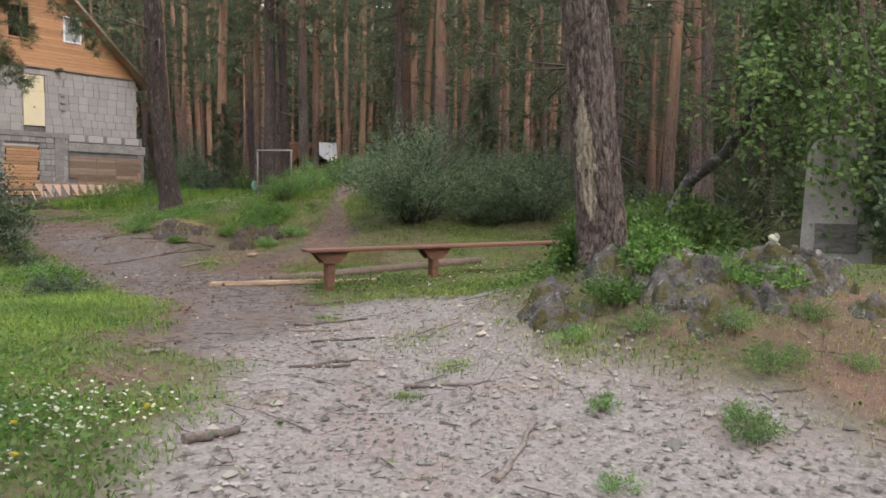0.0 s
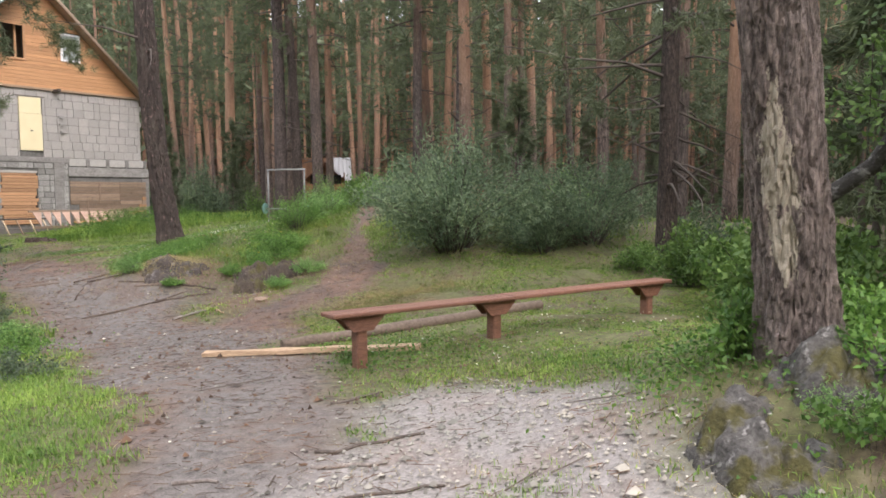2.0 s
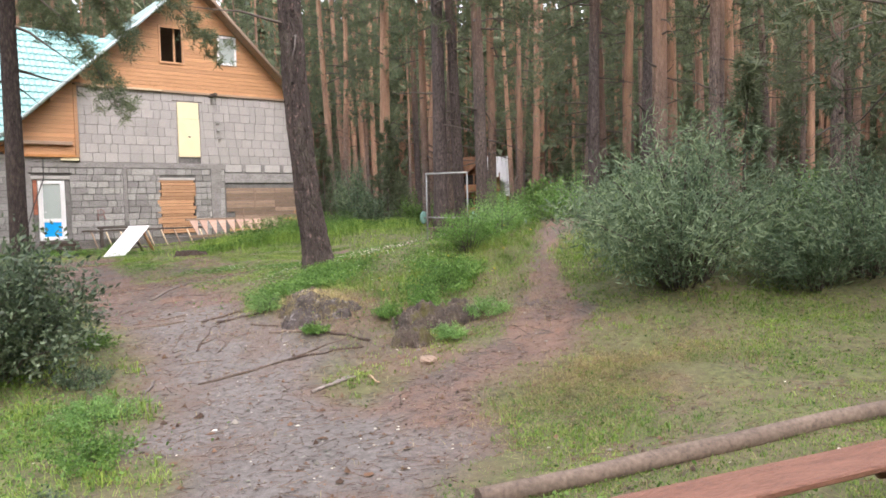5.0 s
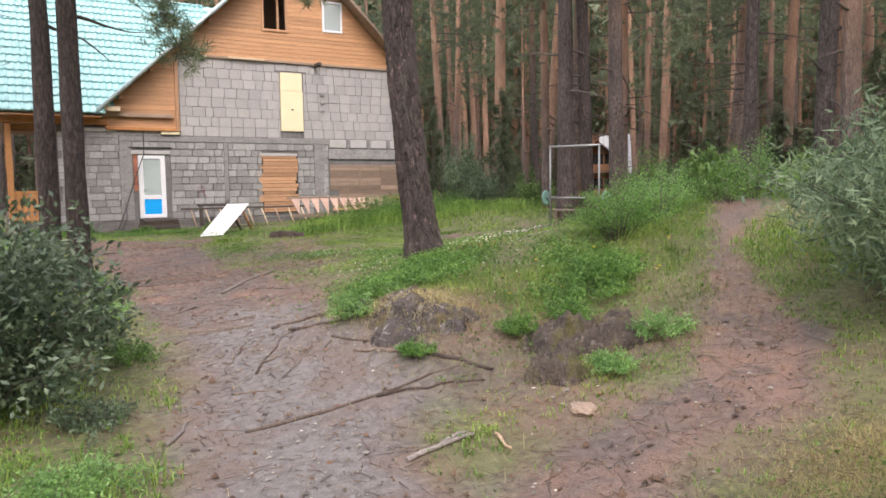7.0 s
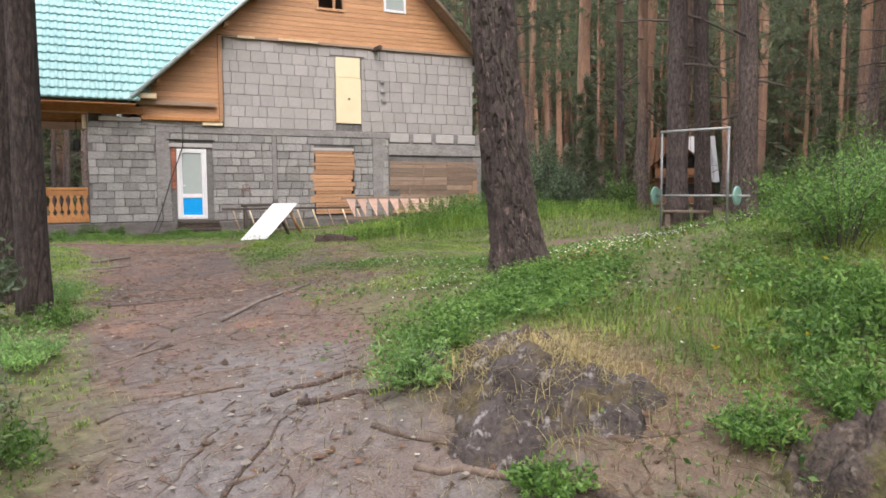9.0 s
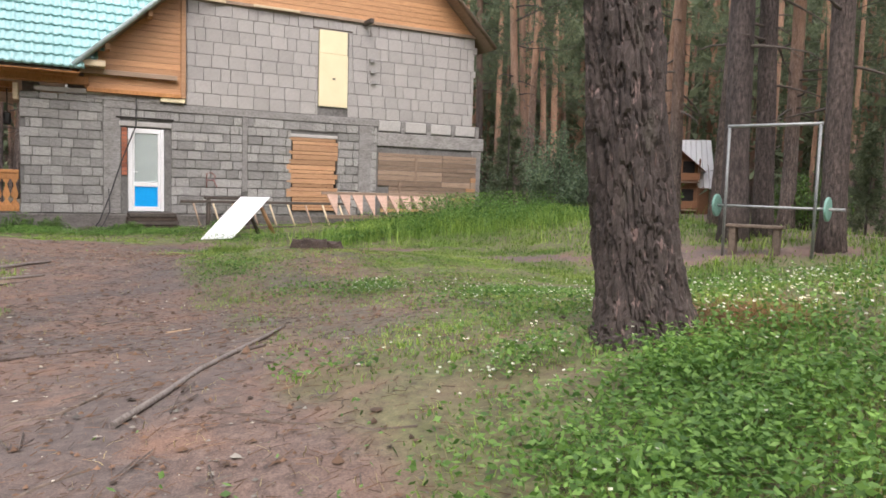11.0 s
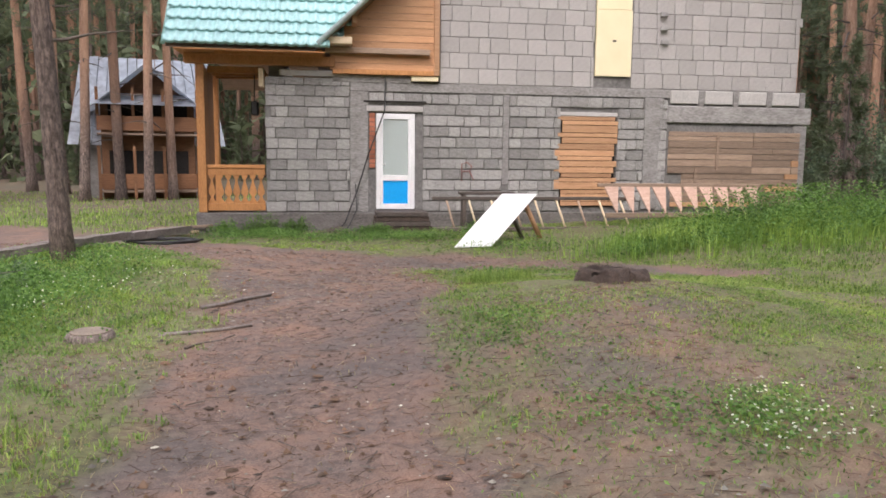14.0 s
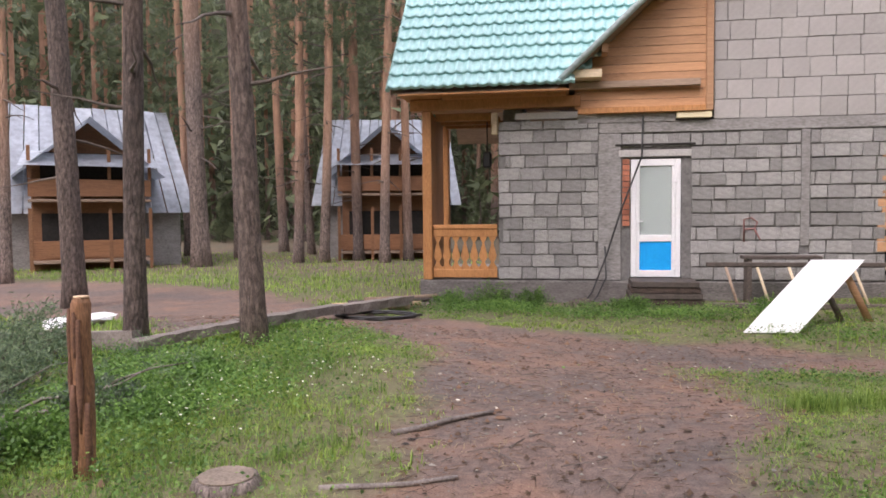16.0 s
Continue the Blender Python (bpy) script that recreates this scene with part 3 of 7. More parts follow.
def lay_blocks(wall, x0, x1, z0, z1, bw, bh, meshes, holes, rnd, skip=0.0, gap=0.014, proud=0.02, rag=0.0):
    """Courses of blocks in running bond, cut at the openings, each block an object on a shared mesh."""
    row, z = 0, z0
    while z < z1 - 0.05:
        h = min(bh, z1 - z)
        x = x0 - (bw / 2 if row % 2 else 0)
        while x < x1 - 0.02:
            w = bw * rnd.choice((1, 1, 1, 0.97, 0.6)) * rnd.uniform(1 - rag, 1 + 0.4 * rag)
            a, c = max(x, x0), min(x + w, x1)
            spans = [(a, c)]
            for hx0, hx1, hz0, hz1 in holes:
                if hz0 < z + h * 0.6 and hz1 > z + h * 0.4:
                    spans = [s for p, q in spans for s in ((p, min(q, hx0)), (max(p, hx1), q)) if s[1] - s[0] > 0.05]
            for p, q in spans:
                if rnd.random() < skip or q - p < 0.06:
                    continue
                ob = new("block", rnd.choice(meshes))
                ob.parent = wall
                ob.matrix_local = (pose((p + q) / 2, WY + HT + 0.08 - proud + rnd.uniform(-0.006, 0.006), z + h / 2, rnd.uniform(-1, 1), rnd.uniform(-0.9 - 7 * rag, 0.9 + 7 * rag), rnd.uniform(-0.9, 0.9))
                                   @ Matrix.Diagonal((q - p - gap, 0.16, (h - gap) * rnd.uniform(1 - 0.35 * rag, 1), 1)))
            x += w
        z += h
        row += 1


# wooden gable: boards on a frame, with one open and one glazed window
APEX, LEFT, RIGHT = (15.35, 10.55), (8.62, 4.28), (20.05, 6.0)
OPENWIN = (14.2, 14.98, 7.52, 8.8)
GLASSWIN = (16.38, 17.16, 7.6, 8.72)


def under_roof(x):
    if x < APEX[0]:
        return LEFT[1] + (x - LEFT[0]) * (APEX[1] - LEFT[1]) / (APEX[0] - LEFT[0])
    return RIGHT[1] + (RIGHT[0] - x) * (APEX[1] - RIGHT[1]) / (RIGHT[0] - APEX[0])


def roof_span(z):
    xl = LEFT[0] + (z - LEFT[1]) * (APEX[0] - LEFT[0]) / (APEX[1] - LEFT[1])
    xr = RIGHT[0] - (z - RIGHT[1]) * (RIGHT[0] - APEX[0]) / (APEX[1] - RIGHT[1])
    return xl, xr


def gable_boards(parent, z0, x_lo, x_hi, step, holes, top=None, y=WY - 0.03):
    z = z0
    while z < (top or APEX[1]) - 0.05:
        zt = z + step - 0.006
        xl, xr = roof_span(zt)
        xl, xr = max(xl + 0.02, x_lo), min(xr - 0.02, x_hi)
        xl0, xr0 = roof_span(z)
        xl0, xr0 = max(xl0 + 0.02, x_lo), min(xr0 - 0.02, x_hi)
        spans = [(xl0, xr0, xl, xr)]
        for h in holes:
            if h[2] < z + step * 0.6 and h[3] > z + step * 0.4:
                spans = [s for a0, b0, a1, b1 in spans for s in ((a0, min(b0, h[0]), a1, min(b1, h[0])), (max(a0, h[1]), b0, max(a1, h[1]), b1))]
        for a0, b0, a1, b1 in spans:
            if b0 - a0 < 0.05 or b1 < a1:
                continue
            bm = bmesh.new()
            f = [(a0, z), (b0, z), (max(b1, a1 + 0.01), zt), (a1, zt)]
            vs = [bm.verts.new((x, y + HT + dy, zz)) for dy in (0, 0.028) for x, zz in f]
            vs[3].co.y += 0.008
            vs[2].co.y += 0.008
            for idx in ((0, 1, 2, 3), (7, 6, 5, 4), (0, 4, 5, 1), (1, 5, 6, 2), (2, 6, 7, 3), (3, 7, 4, 0)):
                bm.faces.new([vs[i] for i in idx])
            part("board", bm, SIDING, parent)
        z += step


bm = bmesh.new()                 # backing behind the boards, cut for the windows
for xa, xb in ((11.24, 14.2), (14.2, 14.98), (14.98, 16.38), (16.38, 17.16), (17.16, 19.7)):
    hole = OPENWIN if xa == 14.2 else GLASSWIN if xa == 16.38 else None
    for za, zb in (((6.42, hole[2]), (hole[3], None)) if hole else ((6.42, None),)):
        tops = [min(under_roof(x), zb or 99) - 0.05 for x in (xa, xb)]
        if min(tops) <= za:
            tops = [max(t, za + 0.01) for t in tops]
        prof = [(xa, za), (xb, za), (xb, tops[1]), (xa, tops[0])] if not (xa < APEX[0] < xb and not zb) else [(xa, za), (xb, za), (xb, tops[1]), (APEX[0], APEX[1] - 0.05), (xa, tops[0])]
        lo = [bm.verts.new((x, WY + HT, z)) for x, z in prof]
        hi = [bm.verts.new((x, WY + HT + 0.12, z)) for x, z in prof]
        bm.faces.new(lo)
        bm.faces.new(hi[::-1])
        for k in range(len(prof)):
            bm.faces.new((lo[k], hi[k], hi[(k + 1) % len(prof)], lo[(k + 1) % len(prof)]))
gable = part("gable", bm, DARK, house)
gable_boards(gable, 6.45, 11.0, 19.75, 0.145, [OPENWIN, GLASSWIN])
bm = bmesh.new()
prof = [(9.0, 3.9), (11.22, 3.9), (11.22, under_roof(11.22) - 0.04), (9.0, under_roof(9.0) - 0.04)]
lo = [bm.verts.new((x, WY + HT - 0.01, z)) for x, z in prof]
hi = [bm.verts.new((x, WY + HT + 0.2, z)) for x, z in prof]
bm.faces.new(lo)
bm.faces.new(hi[::-1])
for k in range(4):
    bm.faces.new((lo[k], hi[k], hi[(k + 1) % 4], lo[(k + 1) % 4]))
side_gable = part("side_gable", bm, DARK, house)
gable_boards(side_gable, 3.95, 8.9, 11.1, 0.15, [], top=6.6, y=WY - 0.06)
hbox("corner_board", 11.1, WY - 0.12, 3.86, 11.22, WY - 0.002, 6.4, BOARD, 0.01)
hbox("sill_beam", 8.95, WY - 0.14, 3.855, 11.095, WY + 0.1, 3.96, BEAM, 0.01)
hbox("ring_beam", 8.95, WY - 0.03, 3.7, 10.615, WY + 0.2, 3.852, CONCRETE, 0.01)
hbox("sheet_strip", 8.8, WY - 0.2, 4.28, 11.0, WY - 0.1, 4.4, BOARD_OLD, 0.01, None, "grey weathered board")
hbox("eave_stub", 8.85, WY - 0.5, 4.42, 9.35, WY - 0.02, 4.56, PALEWOOD, 0.01)
hbox("foam_strip", 10.62, WY - 0.1, 3.75, 11.2, WY + 0.05, 3.85, CREAM, 0.005, None, "strip of cream insulation")
hbox("foam_strip", 11.68, WY - 0.13, 6.36, 12.2, WY - 0.083, 6.43, PALEWOOD, 0.01, None, "pale torn strip")
hbox("foam_strip", 12.9, WY - 0.13, 6.375, 14.15, WY - 0.083, 6.445, PALEWOOD, 0.01, None, "pale torn strip")
hbox("girt", 11.2, WY - 0.08, 6.36, 19.75, WY + 0.05, 6.45, BOARD_OLD, 0.01)
hbox("outrigger", 16.0, WY - 0.55, 6.3, 16.12, WY + 0.1, 6.42, TWIG, 0.01, None, "dark projecting beam end")

# roofs: main gable roof with its ridge going back, and a wing with its eave over the porch
def tiled(name, origin, along, up, length, rise, clip=None, pitch=0.195, course=0.345, wave=0.032, step=0.042):
    """Pressed metal tiles: waves across, a step at every course. clip(u, v) keeps a part of the sheet."""
    o, a, u = Vector(origin), Vector(along).normalized(), Vector(up).normalized()
    nrm = a.cross(u)
    nu, rows = int(length / pitch * 6), max(1, int(round(rise / course)))
    bm = bmesh.new()
    for r in range(rows):
        v0, v1 = r * rise / rows, (r + 1) * rise / rows
        prev = None
        for i in range(nu + 1):
            s = min(length, i * pitch / 6)
            ph = (s / pitch) % 1
            w = wave * (math.cos(2 * math.pi * ph) * 0.6 + (0.5 if ph < 0.3 else -0.2))
            dip = 0.02 * math.cos(2 * math.pi * ph)
            if clip and not clip(s, (v0 + v1) / 2):
                prev = None
                continue
            col = [bm.verts.new(o + a * s + u * (vv + dd) + nrm * (w + hh)) for vv, hh, dd in
                   ((v0, -0.012, -dip), (v0, step, -dip), (v0 + (v1 - v0) * 0.25, step * 0.6, -dip * 0.3), (v1 + 0.01, 0.0, -dip))]
            if prev:
                for k in range(3):
                    f = bm.faces.new((prev[k], col[k], col[k + 1], prev[k + 1]))
                    f.smooth = k != 0
            prev = col
    return part(name, bm, TEAL, house)


EAVE_Y, WING_K = 30.75, 1.12
RIDGE_Y = 34.75
RIDGE_Z = 4.3 + WING_K * (RIDGE_Y - EAVE_Y)
m_left = (APEX[1] - LEFT[1]) / (APEX[0] - LEFT[0])
wing_up = Vector((0, 1, WING_K))
wing_len = wing_up.length * (RIDGE_Y - EAVE_Y)
tiled("wing_roof", (5.68, EAVE_Y + HT, 4.32), (1, 0, 0), wing_up, 7.9, wing_len,
      lambda s, v: 5.68 + s < LEFT[0] + 0.15 + (v / wing_len) * (RIDGE_Y - EAVE_Y) * WING_K / m_left)
bm = bmesh.new()                  # far slope and underside of the wing
for y0, z0, y1, z1 in ((RIDGE_Y, RIDGE_Z, RIDGE_Y + 4.2, 4.1), (EAVE_Y + 0.06, 4.24, RIDGE_Y, RIDGE_Z - 0.06)):
    vs = [bm.verts.new(p) for p in ((5.7, y0 + HT, z0), (8.6, y0 + HT, z0), (8.6 if y0 > EAVE_Y + 1 else 12.6, y1 + HT, z1), (5.7, y1 + HT, z1))]
    bm.faces.new(vs)
bmesh.ops.solidify(bm, geom=bm.faces[:], thickness=0.05)
part("wing_roof_deck", bm, BOARD_OLD, house)
part("verge_trim", tube([(5.68, EAVE_Y + HT - 0.02, 4.3), (5.68, RIDGE_Y + HT, RIDGE_Z + 0.04)], 0.05, 6), TEAL, house)
part("ridge_cap", tube([(5.66, RIDGE_Y + HT, RIDGE_Z + 0.02), (12.9, RIDGE_Y + HT, RIDGE_Z + 0.02)], 0.08, 8), TEAL, house)


def slab(name, profile, y0, y1, thick, material):
    """A roof slope over the gable: from profile point to profile point, going back from y0 to y1."""
    (x0, z0), (x1, z1) = profile
    bm = bmesh.new()
    vs = [bm.verts.new((x, y + HT, z + d)) for d in (0, thick) for x, z, y in ((x0, z0, y0), (x1, z1, y0), (x1, z1, y1), (x0, z0, y1))]
    for idx in ((3, 2, 1, 0), (4, 5, 6, 7), (0, 1, 5, 4), (1, 2, 6, 5), (2, 3, 7, 6), (3, 0, 4, 7)):
        bm.faces.new([vs[i] for i in idx])
    return part(name, bm, material, house)


slab("roof_deck", (LEFT, APEX), 30.85, 40.5, 0.1, BOARD_OLD)
slab("roof_deck", (APEX, RIGHT), 30.85, 40.5, 0.1, BOARD_OLD)
tiled("main_roof", (APEX[0] + 0.02, 30.83 + HT, APEX[1] + 0.13), (0, 1, 0), (RIGHT[0] - APEX[0], 0, RIGHT[1] - APEX[1]), 9.6, 6.5)
slab("roof_sheet", ((LEFT[0], LEFT[1] + 0.105), (APEX[0], APEX[1] + 0.105)), 30.82, 40.5, 0.02, TEAL)
part("rake_trim", tube([(LEFT[0] - 0.03, 30.8 + HT, LEFT[1] + 0.05), (APEX[0], 30.8 + HT, APEX[1] + 0.07)], 0.075, 4), TEALTRIM, house, "pale metal rake trim")
part("rake_board", tube([(APEX[0], 30.82 + HT, APEX[1] + 0.05), (RIGHT[0], 30.82 + HT, RIGHT[1] + 0.03)], 0.075, 4), BOARD_OLD, house)
for x in np.arange(9.4, 15.2, 0.95):
    z = under_roof(x) - 0.03
    part("purlin_end", bm_box(x - 0.05, 30.9 + HT, z - 0.14, x + 0.05, WY + HT, z), BOARD, house)
# side and back walls that close the house
hbox("right_wall", 19.5, WY + 0.42, 0.3, 19.86, 40.2, 6.05, CONCRETE)
hbox("left_wall", 7.6, WY + 0.42, 0.3, 7.95, 40.2, 4.2, CONCRETE)
hbox("back_wall", 7.6, 40.2, 0.3, 19.86, 40.5, 6.0, CONCRETE)
hbox("upper_floor", 8.0, WY + 0.42, 3.5, 19.45, 40.15, 3.7, CONCRETE)


# ---- trees ----
def trunk_line(h, lean, bend, seed, steps=14, curl=0.0):
    rnd = random.Random(seed)
    p1, p2 = rnd.uniform(0, 6), rnd.uniform(0, 6)
    out = []
    for i in range(steps + 1):
        s = (i / steps) ** 1.4
        away = curl * (1 - math.exp(-s * h / curl)) if curl else s * h
        out.append(Vector((lean[0] * away + bend * (math.sin(3 * s + p1) - math.sin(p1)), lean[1] * away + bend * (math.sin(3.4 * s + p2) - math.sin(p2)), s * h - 0.35 * (i == 0))))
    return out


def trunk_mesh(name, h, r, lean, bend, seed, material, sides=14, flare=1.45, lumps=0.05, curl=0.0, plates=0.0):
    """A tapered trunk; with plates, its lowest metres carry bark cut into plates of that depth."""
    line = trunk_line(h, lean, bend, seed, 70 if sides > 40 else 26 if sides > 14 else 14, curl)
    if plates:
        fine, top = [], 4.6
        for p, q in zip(line, line[1:]):
            m = max(1, int((q - p).length / 0.018)) if p.z < top else 1
            fine += [p.lerp(q, k / m) for k in range(m)]
        line, coarse = fine + [line[-1]], line
    radii = []
    for p in line:
        s = max(0, p.z) / h
        radii.append(r * ((1 - 0.62 * s) + (flare - 1) * math.exp(-max(0, p.z) / 0.28)))
    bm = tube(line, radii, sides, rough=0.0 if plates else lumps, seed=seed)
    if plates:
        bm.verts.ensure_lookup_table()
        for i, (p, rad) in enumerate(zip(line, radii)):
            for k in range(sides):
                v = bm.verts[i * sides + k]
                d = (v.co - p).normalized()
                q = Vector((d.x * rad * 25.0, d.y * rad * 25.0, p.z * 5.0 + seed))
                q += 0.4 * noise.noise_vector(q * 0.8) + 0.25 * noise.noise_vector(q * 2.6)
                dist, pts = noise.voronoi(q)
                gap = dist[1] - dist[0]
                f = Vector((d.x * rad * 42, d.y * rad * 42, p.z * 13))
                relief = plates * (min(1.0, gap / 0.16) - 0.8 + 0.6 * noise.cell(pts[0] * 7.3) + 0.35 * noise.noise(f) + 0.3 * noise.noise(f * 2.4))
                big = r * (0.1 * noise.noise(Vector((d.x * 2, d.y * 2, p.z * 0.9 + seed))) + 0.07 * noise.noise(Vector((d.x * 5, d.y * 5, p.z * 2.2 + seed))))
                root = 0.3 * r * math.exp(-max(0, p.z) / 0.2) * noise.noise(Vector((d.x * 2.4, d.y * 2.4, seed)))
                v.co += d * (relief + big + root)
        for face in bm.faces:
            face.smooth = False
        line = coarse
    elif sides > 14:
        for v in bm.verts:
            a = math.atan2(v.co.y, v.co.x)
            v.co += Vector((math.cos(a), math.sin(a), 0)) * r * (0.1 * noise.noise(Vector((math.cos(a) * 3, math.sin(a) * 3, v.co.z * 0.9 + seed))) + 0.11 * noise.noise(Vector((math.cos(a) * 9, math.sin(a) * 9, v.co.z * 2.2 + seed))))
    me = bpy.data.meshes.new(name)
    bm.to_mesh(me)
    bm.free()
    me.materials.append(material)
    return me, line


def tufts(centres, dirs, size, per, rnd, width=0.1, spread=1.0):
    """Fans of narrow needle blades round each centre."""
    out = []
    for c, d in zip(centres, dirs):
        for _ in range(per):
            v = Vector([rnd.gauss(0, 1) for _ in range(3)]).normalized() * spread + d
            v = v.normalized() * size * rnd.uniform(0.6, 1.2)
            w = v.orthogonal().normalized()
            w.rotate(Matrix.Rotation(rnd.uniform(0, 6.28), 3, v.normalized()))
            w *= size * width
            s = c + Vector([rnd.uniform(-0.3, 0.3) * size for _ in range(3)])
            out.append((s - w, s + w, s + v))
    return out


def crown_meshes(name, seed, h, z0, reach, count, tuft, per, line, dead=4, dead_z=3.0):
    """Limbs as one mesh and needles as another, for a tree whose trunk follows line."""
    rnd = random.Random(seed)
    limbs, centres, dirs = bmesh.new(), [], []

    def at(z):
        s = min(1, (max(0, z) / h)) ** (1 / 1.4)
        k = s * (len(line) - 1)
        i = min(int(k), len(line) - 2)
        return line[i].lerp(line[i + 1], k - i)
    for i in range(count + dead):
        bare = i >= count
        z = rnd.uniform(dead_z, z0) if bare else z0 + (h - z0) * (i + rnd.random()) / count
        taper = 1 if bare else 1 - 0.75 * (z - z0) / (h - z0)
        a = rnd.uniform(0, 6.283)
        length = reach * taper * rnd.uniform(0.55, 1.1) * (0.55 if bare else 1)
        d = Vector((math.cos(a), math.sin(a), rnd.uniform(-0.25, 0.25)))
        p = at(z)
        pts = [p]
        for k in range(4):
            d = (d + Vector([rnd.uniform(-0.25, 0.25), rnd.uniform(-0.25, 0.25), rnd.uniform(-0.3, 0.2)])).normalized()
            pts.append(pts[-1] + d * length / 4)
        tube(pts, [0.035, 0.026, 0.018, 0.011, 0.005], 4, limbs, False)
        if bare:
            continue
        for k in range(1, 5):
            for _ in range(4 if k > 1 else 1):
                c = pts[k] + Vector([rnd.gauss(0, 0.16 * length), rnd.gauss(0, 0.16 * length), rnd.gauss(0, 0.09 * length)])
                centres.append(c)
                dirs.append(d * 0.7 + Vector((0, 0, 0.15)))
    lm = bpy.data.meshes.new(name + "_limbs")
    limbs.to_mesh(lm)
    limbs.free()
    lm.materials.append(TWIG)
    return lm, tri_mesh(name + "_needles", np.array([[tuple(q) for q in t] for t in tufts(centres, dirs, tuft, per, rnd, 0.05)]), NEEDLE)


def build_tree(name, meshes, m, label, group="", category="tree"):
    ob = thing(name, m, label, category, group)
    for nm, me in meshes:
        part(nm, me, None, ob)
    return ob


KINDS = []
for k in range(9):
    h = (19, 21, 18, 22, 20, 17, 20, 17, 19)[k]
    r = (0.17, 0.2, 0.15, 0.22, 0.16, 0.12, 0.18, 0.12, 0.18)[k]
    tm, line = trunk_mesh("pine_trunk", h, r, (0.02 * math.sin(k * 2.1), 0.02 * math.cos(k * 1.7)), 0.14, k, BARK_BROWN if k > 6 else BARK, 12)
    lm, nm = crown_meshes("pine_crown", 10 + k, h, h * 0.34, 2.6, 36, 0.25, 22, line, 9, 2.0)
    KINDS.append((h, (("trunk", tm), ("branchwork", lm), ("foliage", nm))))

rt = random.Random(5)
PINE_LABELS = "tall straight pine with reddish-brown bark and high crown"


def pine_at(x, y, kind=None, scale=None, label=PINE_LABELS):
    k = rt.randrange(len(KINDS)) if kind is None else kind
    s = scale or rt.uniform(0.85, 1.15)
    ob = build_tree("pine_tree", KINDS[k][1], pose(x, y, hgt(x, y), rt.gauss(0, 1.3), rt.gauss(0, 1.3), rt.uniform(0, 360)), label, "pines of the forest")
    ob.scale = (s, s, s)
    return ob


# pines that can be told apart behind the bank and beside the yard
NEARPINES = [(18.8, 20.6, 8, 1.25), (19.66, 20.68, 8, 1.0), (18.9, 18.8, 8, 1.05), (22.7, 33.2, 4, 1.0), (23.4, 30.1, 3, 1.1), (26.0, 31.0, 4, 1.0), (24.2, 28.2, 1, 1.0),
             (20.5, 14.0, 1, 1.0), (29.3, 19.5, 3, 1.0), (24.1, 11.3, 0, 1.0), (22.7, 22.5, 0, 0.95), (27.4, 21.2, 3, 1.05), (34.8, 27.5, 3, 1.1), (15.9, 5.6, 2, 1.0), (21.3, 24.5, 2, 1.0),
             (26.5, 16.0, 4, 1.0), (25.0, 7.0, 1, 1.0), (20.5, 6.2, 4, 1.0), (23.0, 2.5, 3, 1.0), (19.0, 1.0, 2, 1.0)]
for x, y, k, s in NEARPINES:
    pine_at(x, y, k, s)
YARDPINES = [(5.29, 25.9, 7, 1.1), (3.98, 25.65, 7, 1.0), (-0.25, 30.4, 8, 1.15), (-2.9, 40.2, 3, 1.3), (-0.25, 41.9, 0, 1.0), (0.6, 42.1, 4, 1.05), (1.5, 43.2, 1, 0.95), (2.7, 42.2, 0, 1.0), (3.3, 43.2, 4, 1.0), (-3.4, 44.0, 2, 1.0), (-1.6, 47.0, 4, 1.0), (-5.2, 34.5, 4, 0.95), (-11.5, 36.0, 0, 1.0), (-3.6, 49.0, 1, 1.0), (-6.5, 46.0, 0, 1.0), (-10.0, 47.0, 3, 1.0)]
for x, y, k, s in YARDPINES:
    pine_at(x, y, k, s)

taken = [(p[0], p[1]) for p in NEARPINES + YARDPINES]


def free(x, y, gap):
    if any((x - a) ** 2 + (y - c) ** 2 < gap * gap for a, c in taken):
        return False
    for ex, ey in ((8.55, 15.9), (4.6, 1.6), (7.9, 12.0)):        # gaps through which the white-gabled cabin shows
        dx, dy = 47.5 - ex, 50.5 - ey
        s = ((x - ex) * dx + (y - ey) * dy) / (dx * dx + dy * dy)
        if 0 < s < 1 and math.hypot(x - ex - s * dx, y - ey - s * dy) < 1.3:
            return False
    if 4 < x < 22 and 28 < y < 42:                              # the house
        return False
    if -16 < x < 4.0 and 24 < y < 60 and (y < 38 or x < -4):     # the open yard with the cabins
        return y > 58
    if -2 < x < 6 and 43.5 < y < 52:                             # the second cabin
        return False
    return True


count = 0
while count < 225:
    zone = rt.random()
    if zone < 0.62:
        x, y = rt.uniform(18, 62), rt.uniform(-14, 66)
        if x < 19 + 0.16 * abs(y - 12):
            continue
    elif zone < 0.8:
        x, y = rt.uniform(-30, 22), rt.uniform(44, 75)
    elif zone < 0.93:
        x, y = rt.uniform(8, 40), rt.uniform(-30, -3)
        if x < 12 and y > -8:
            continue
    else:
        x, y = rt.uniform(-32, -8), rt.uniform(-15, 24)
    if free(x, y, 1.5):
        taken.append((x, y))
        pine_at(x, y)
        count += 1

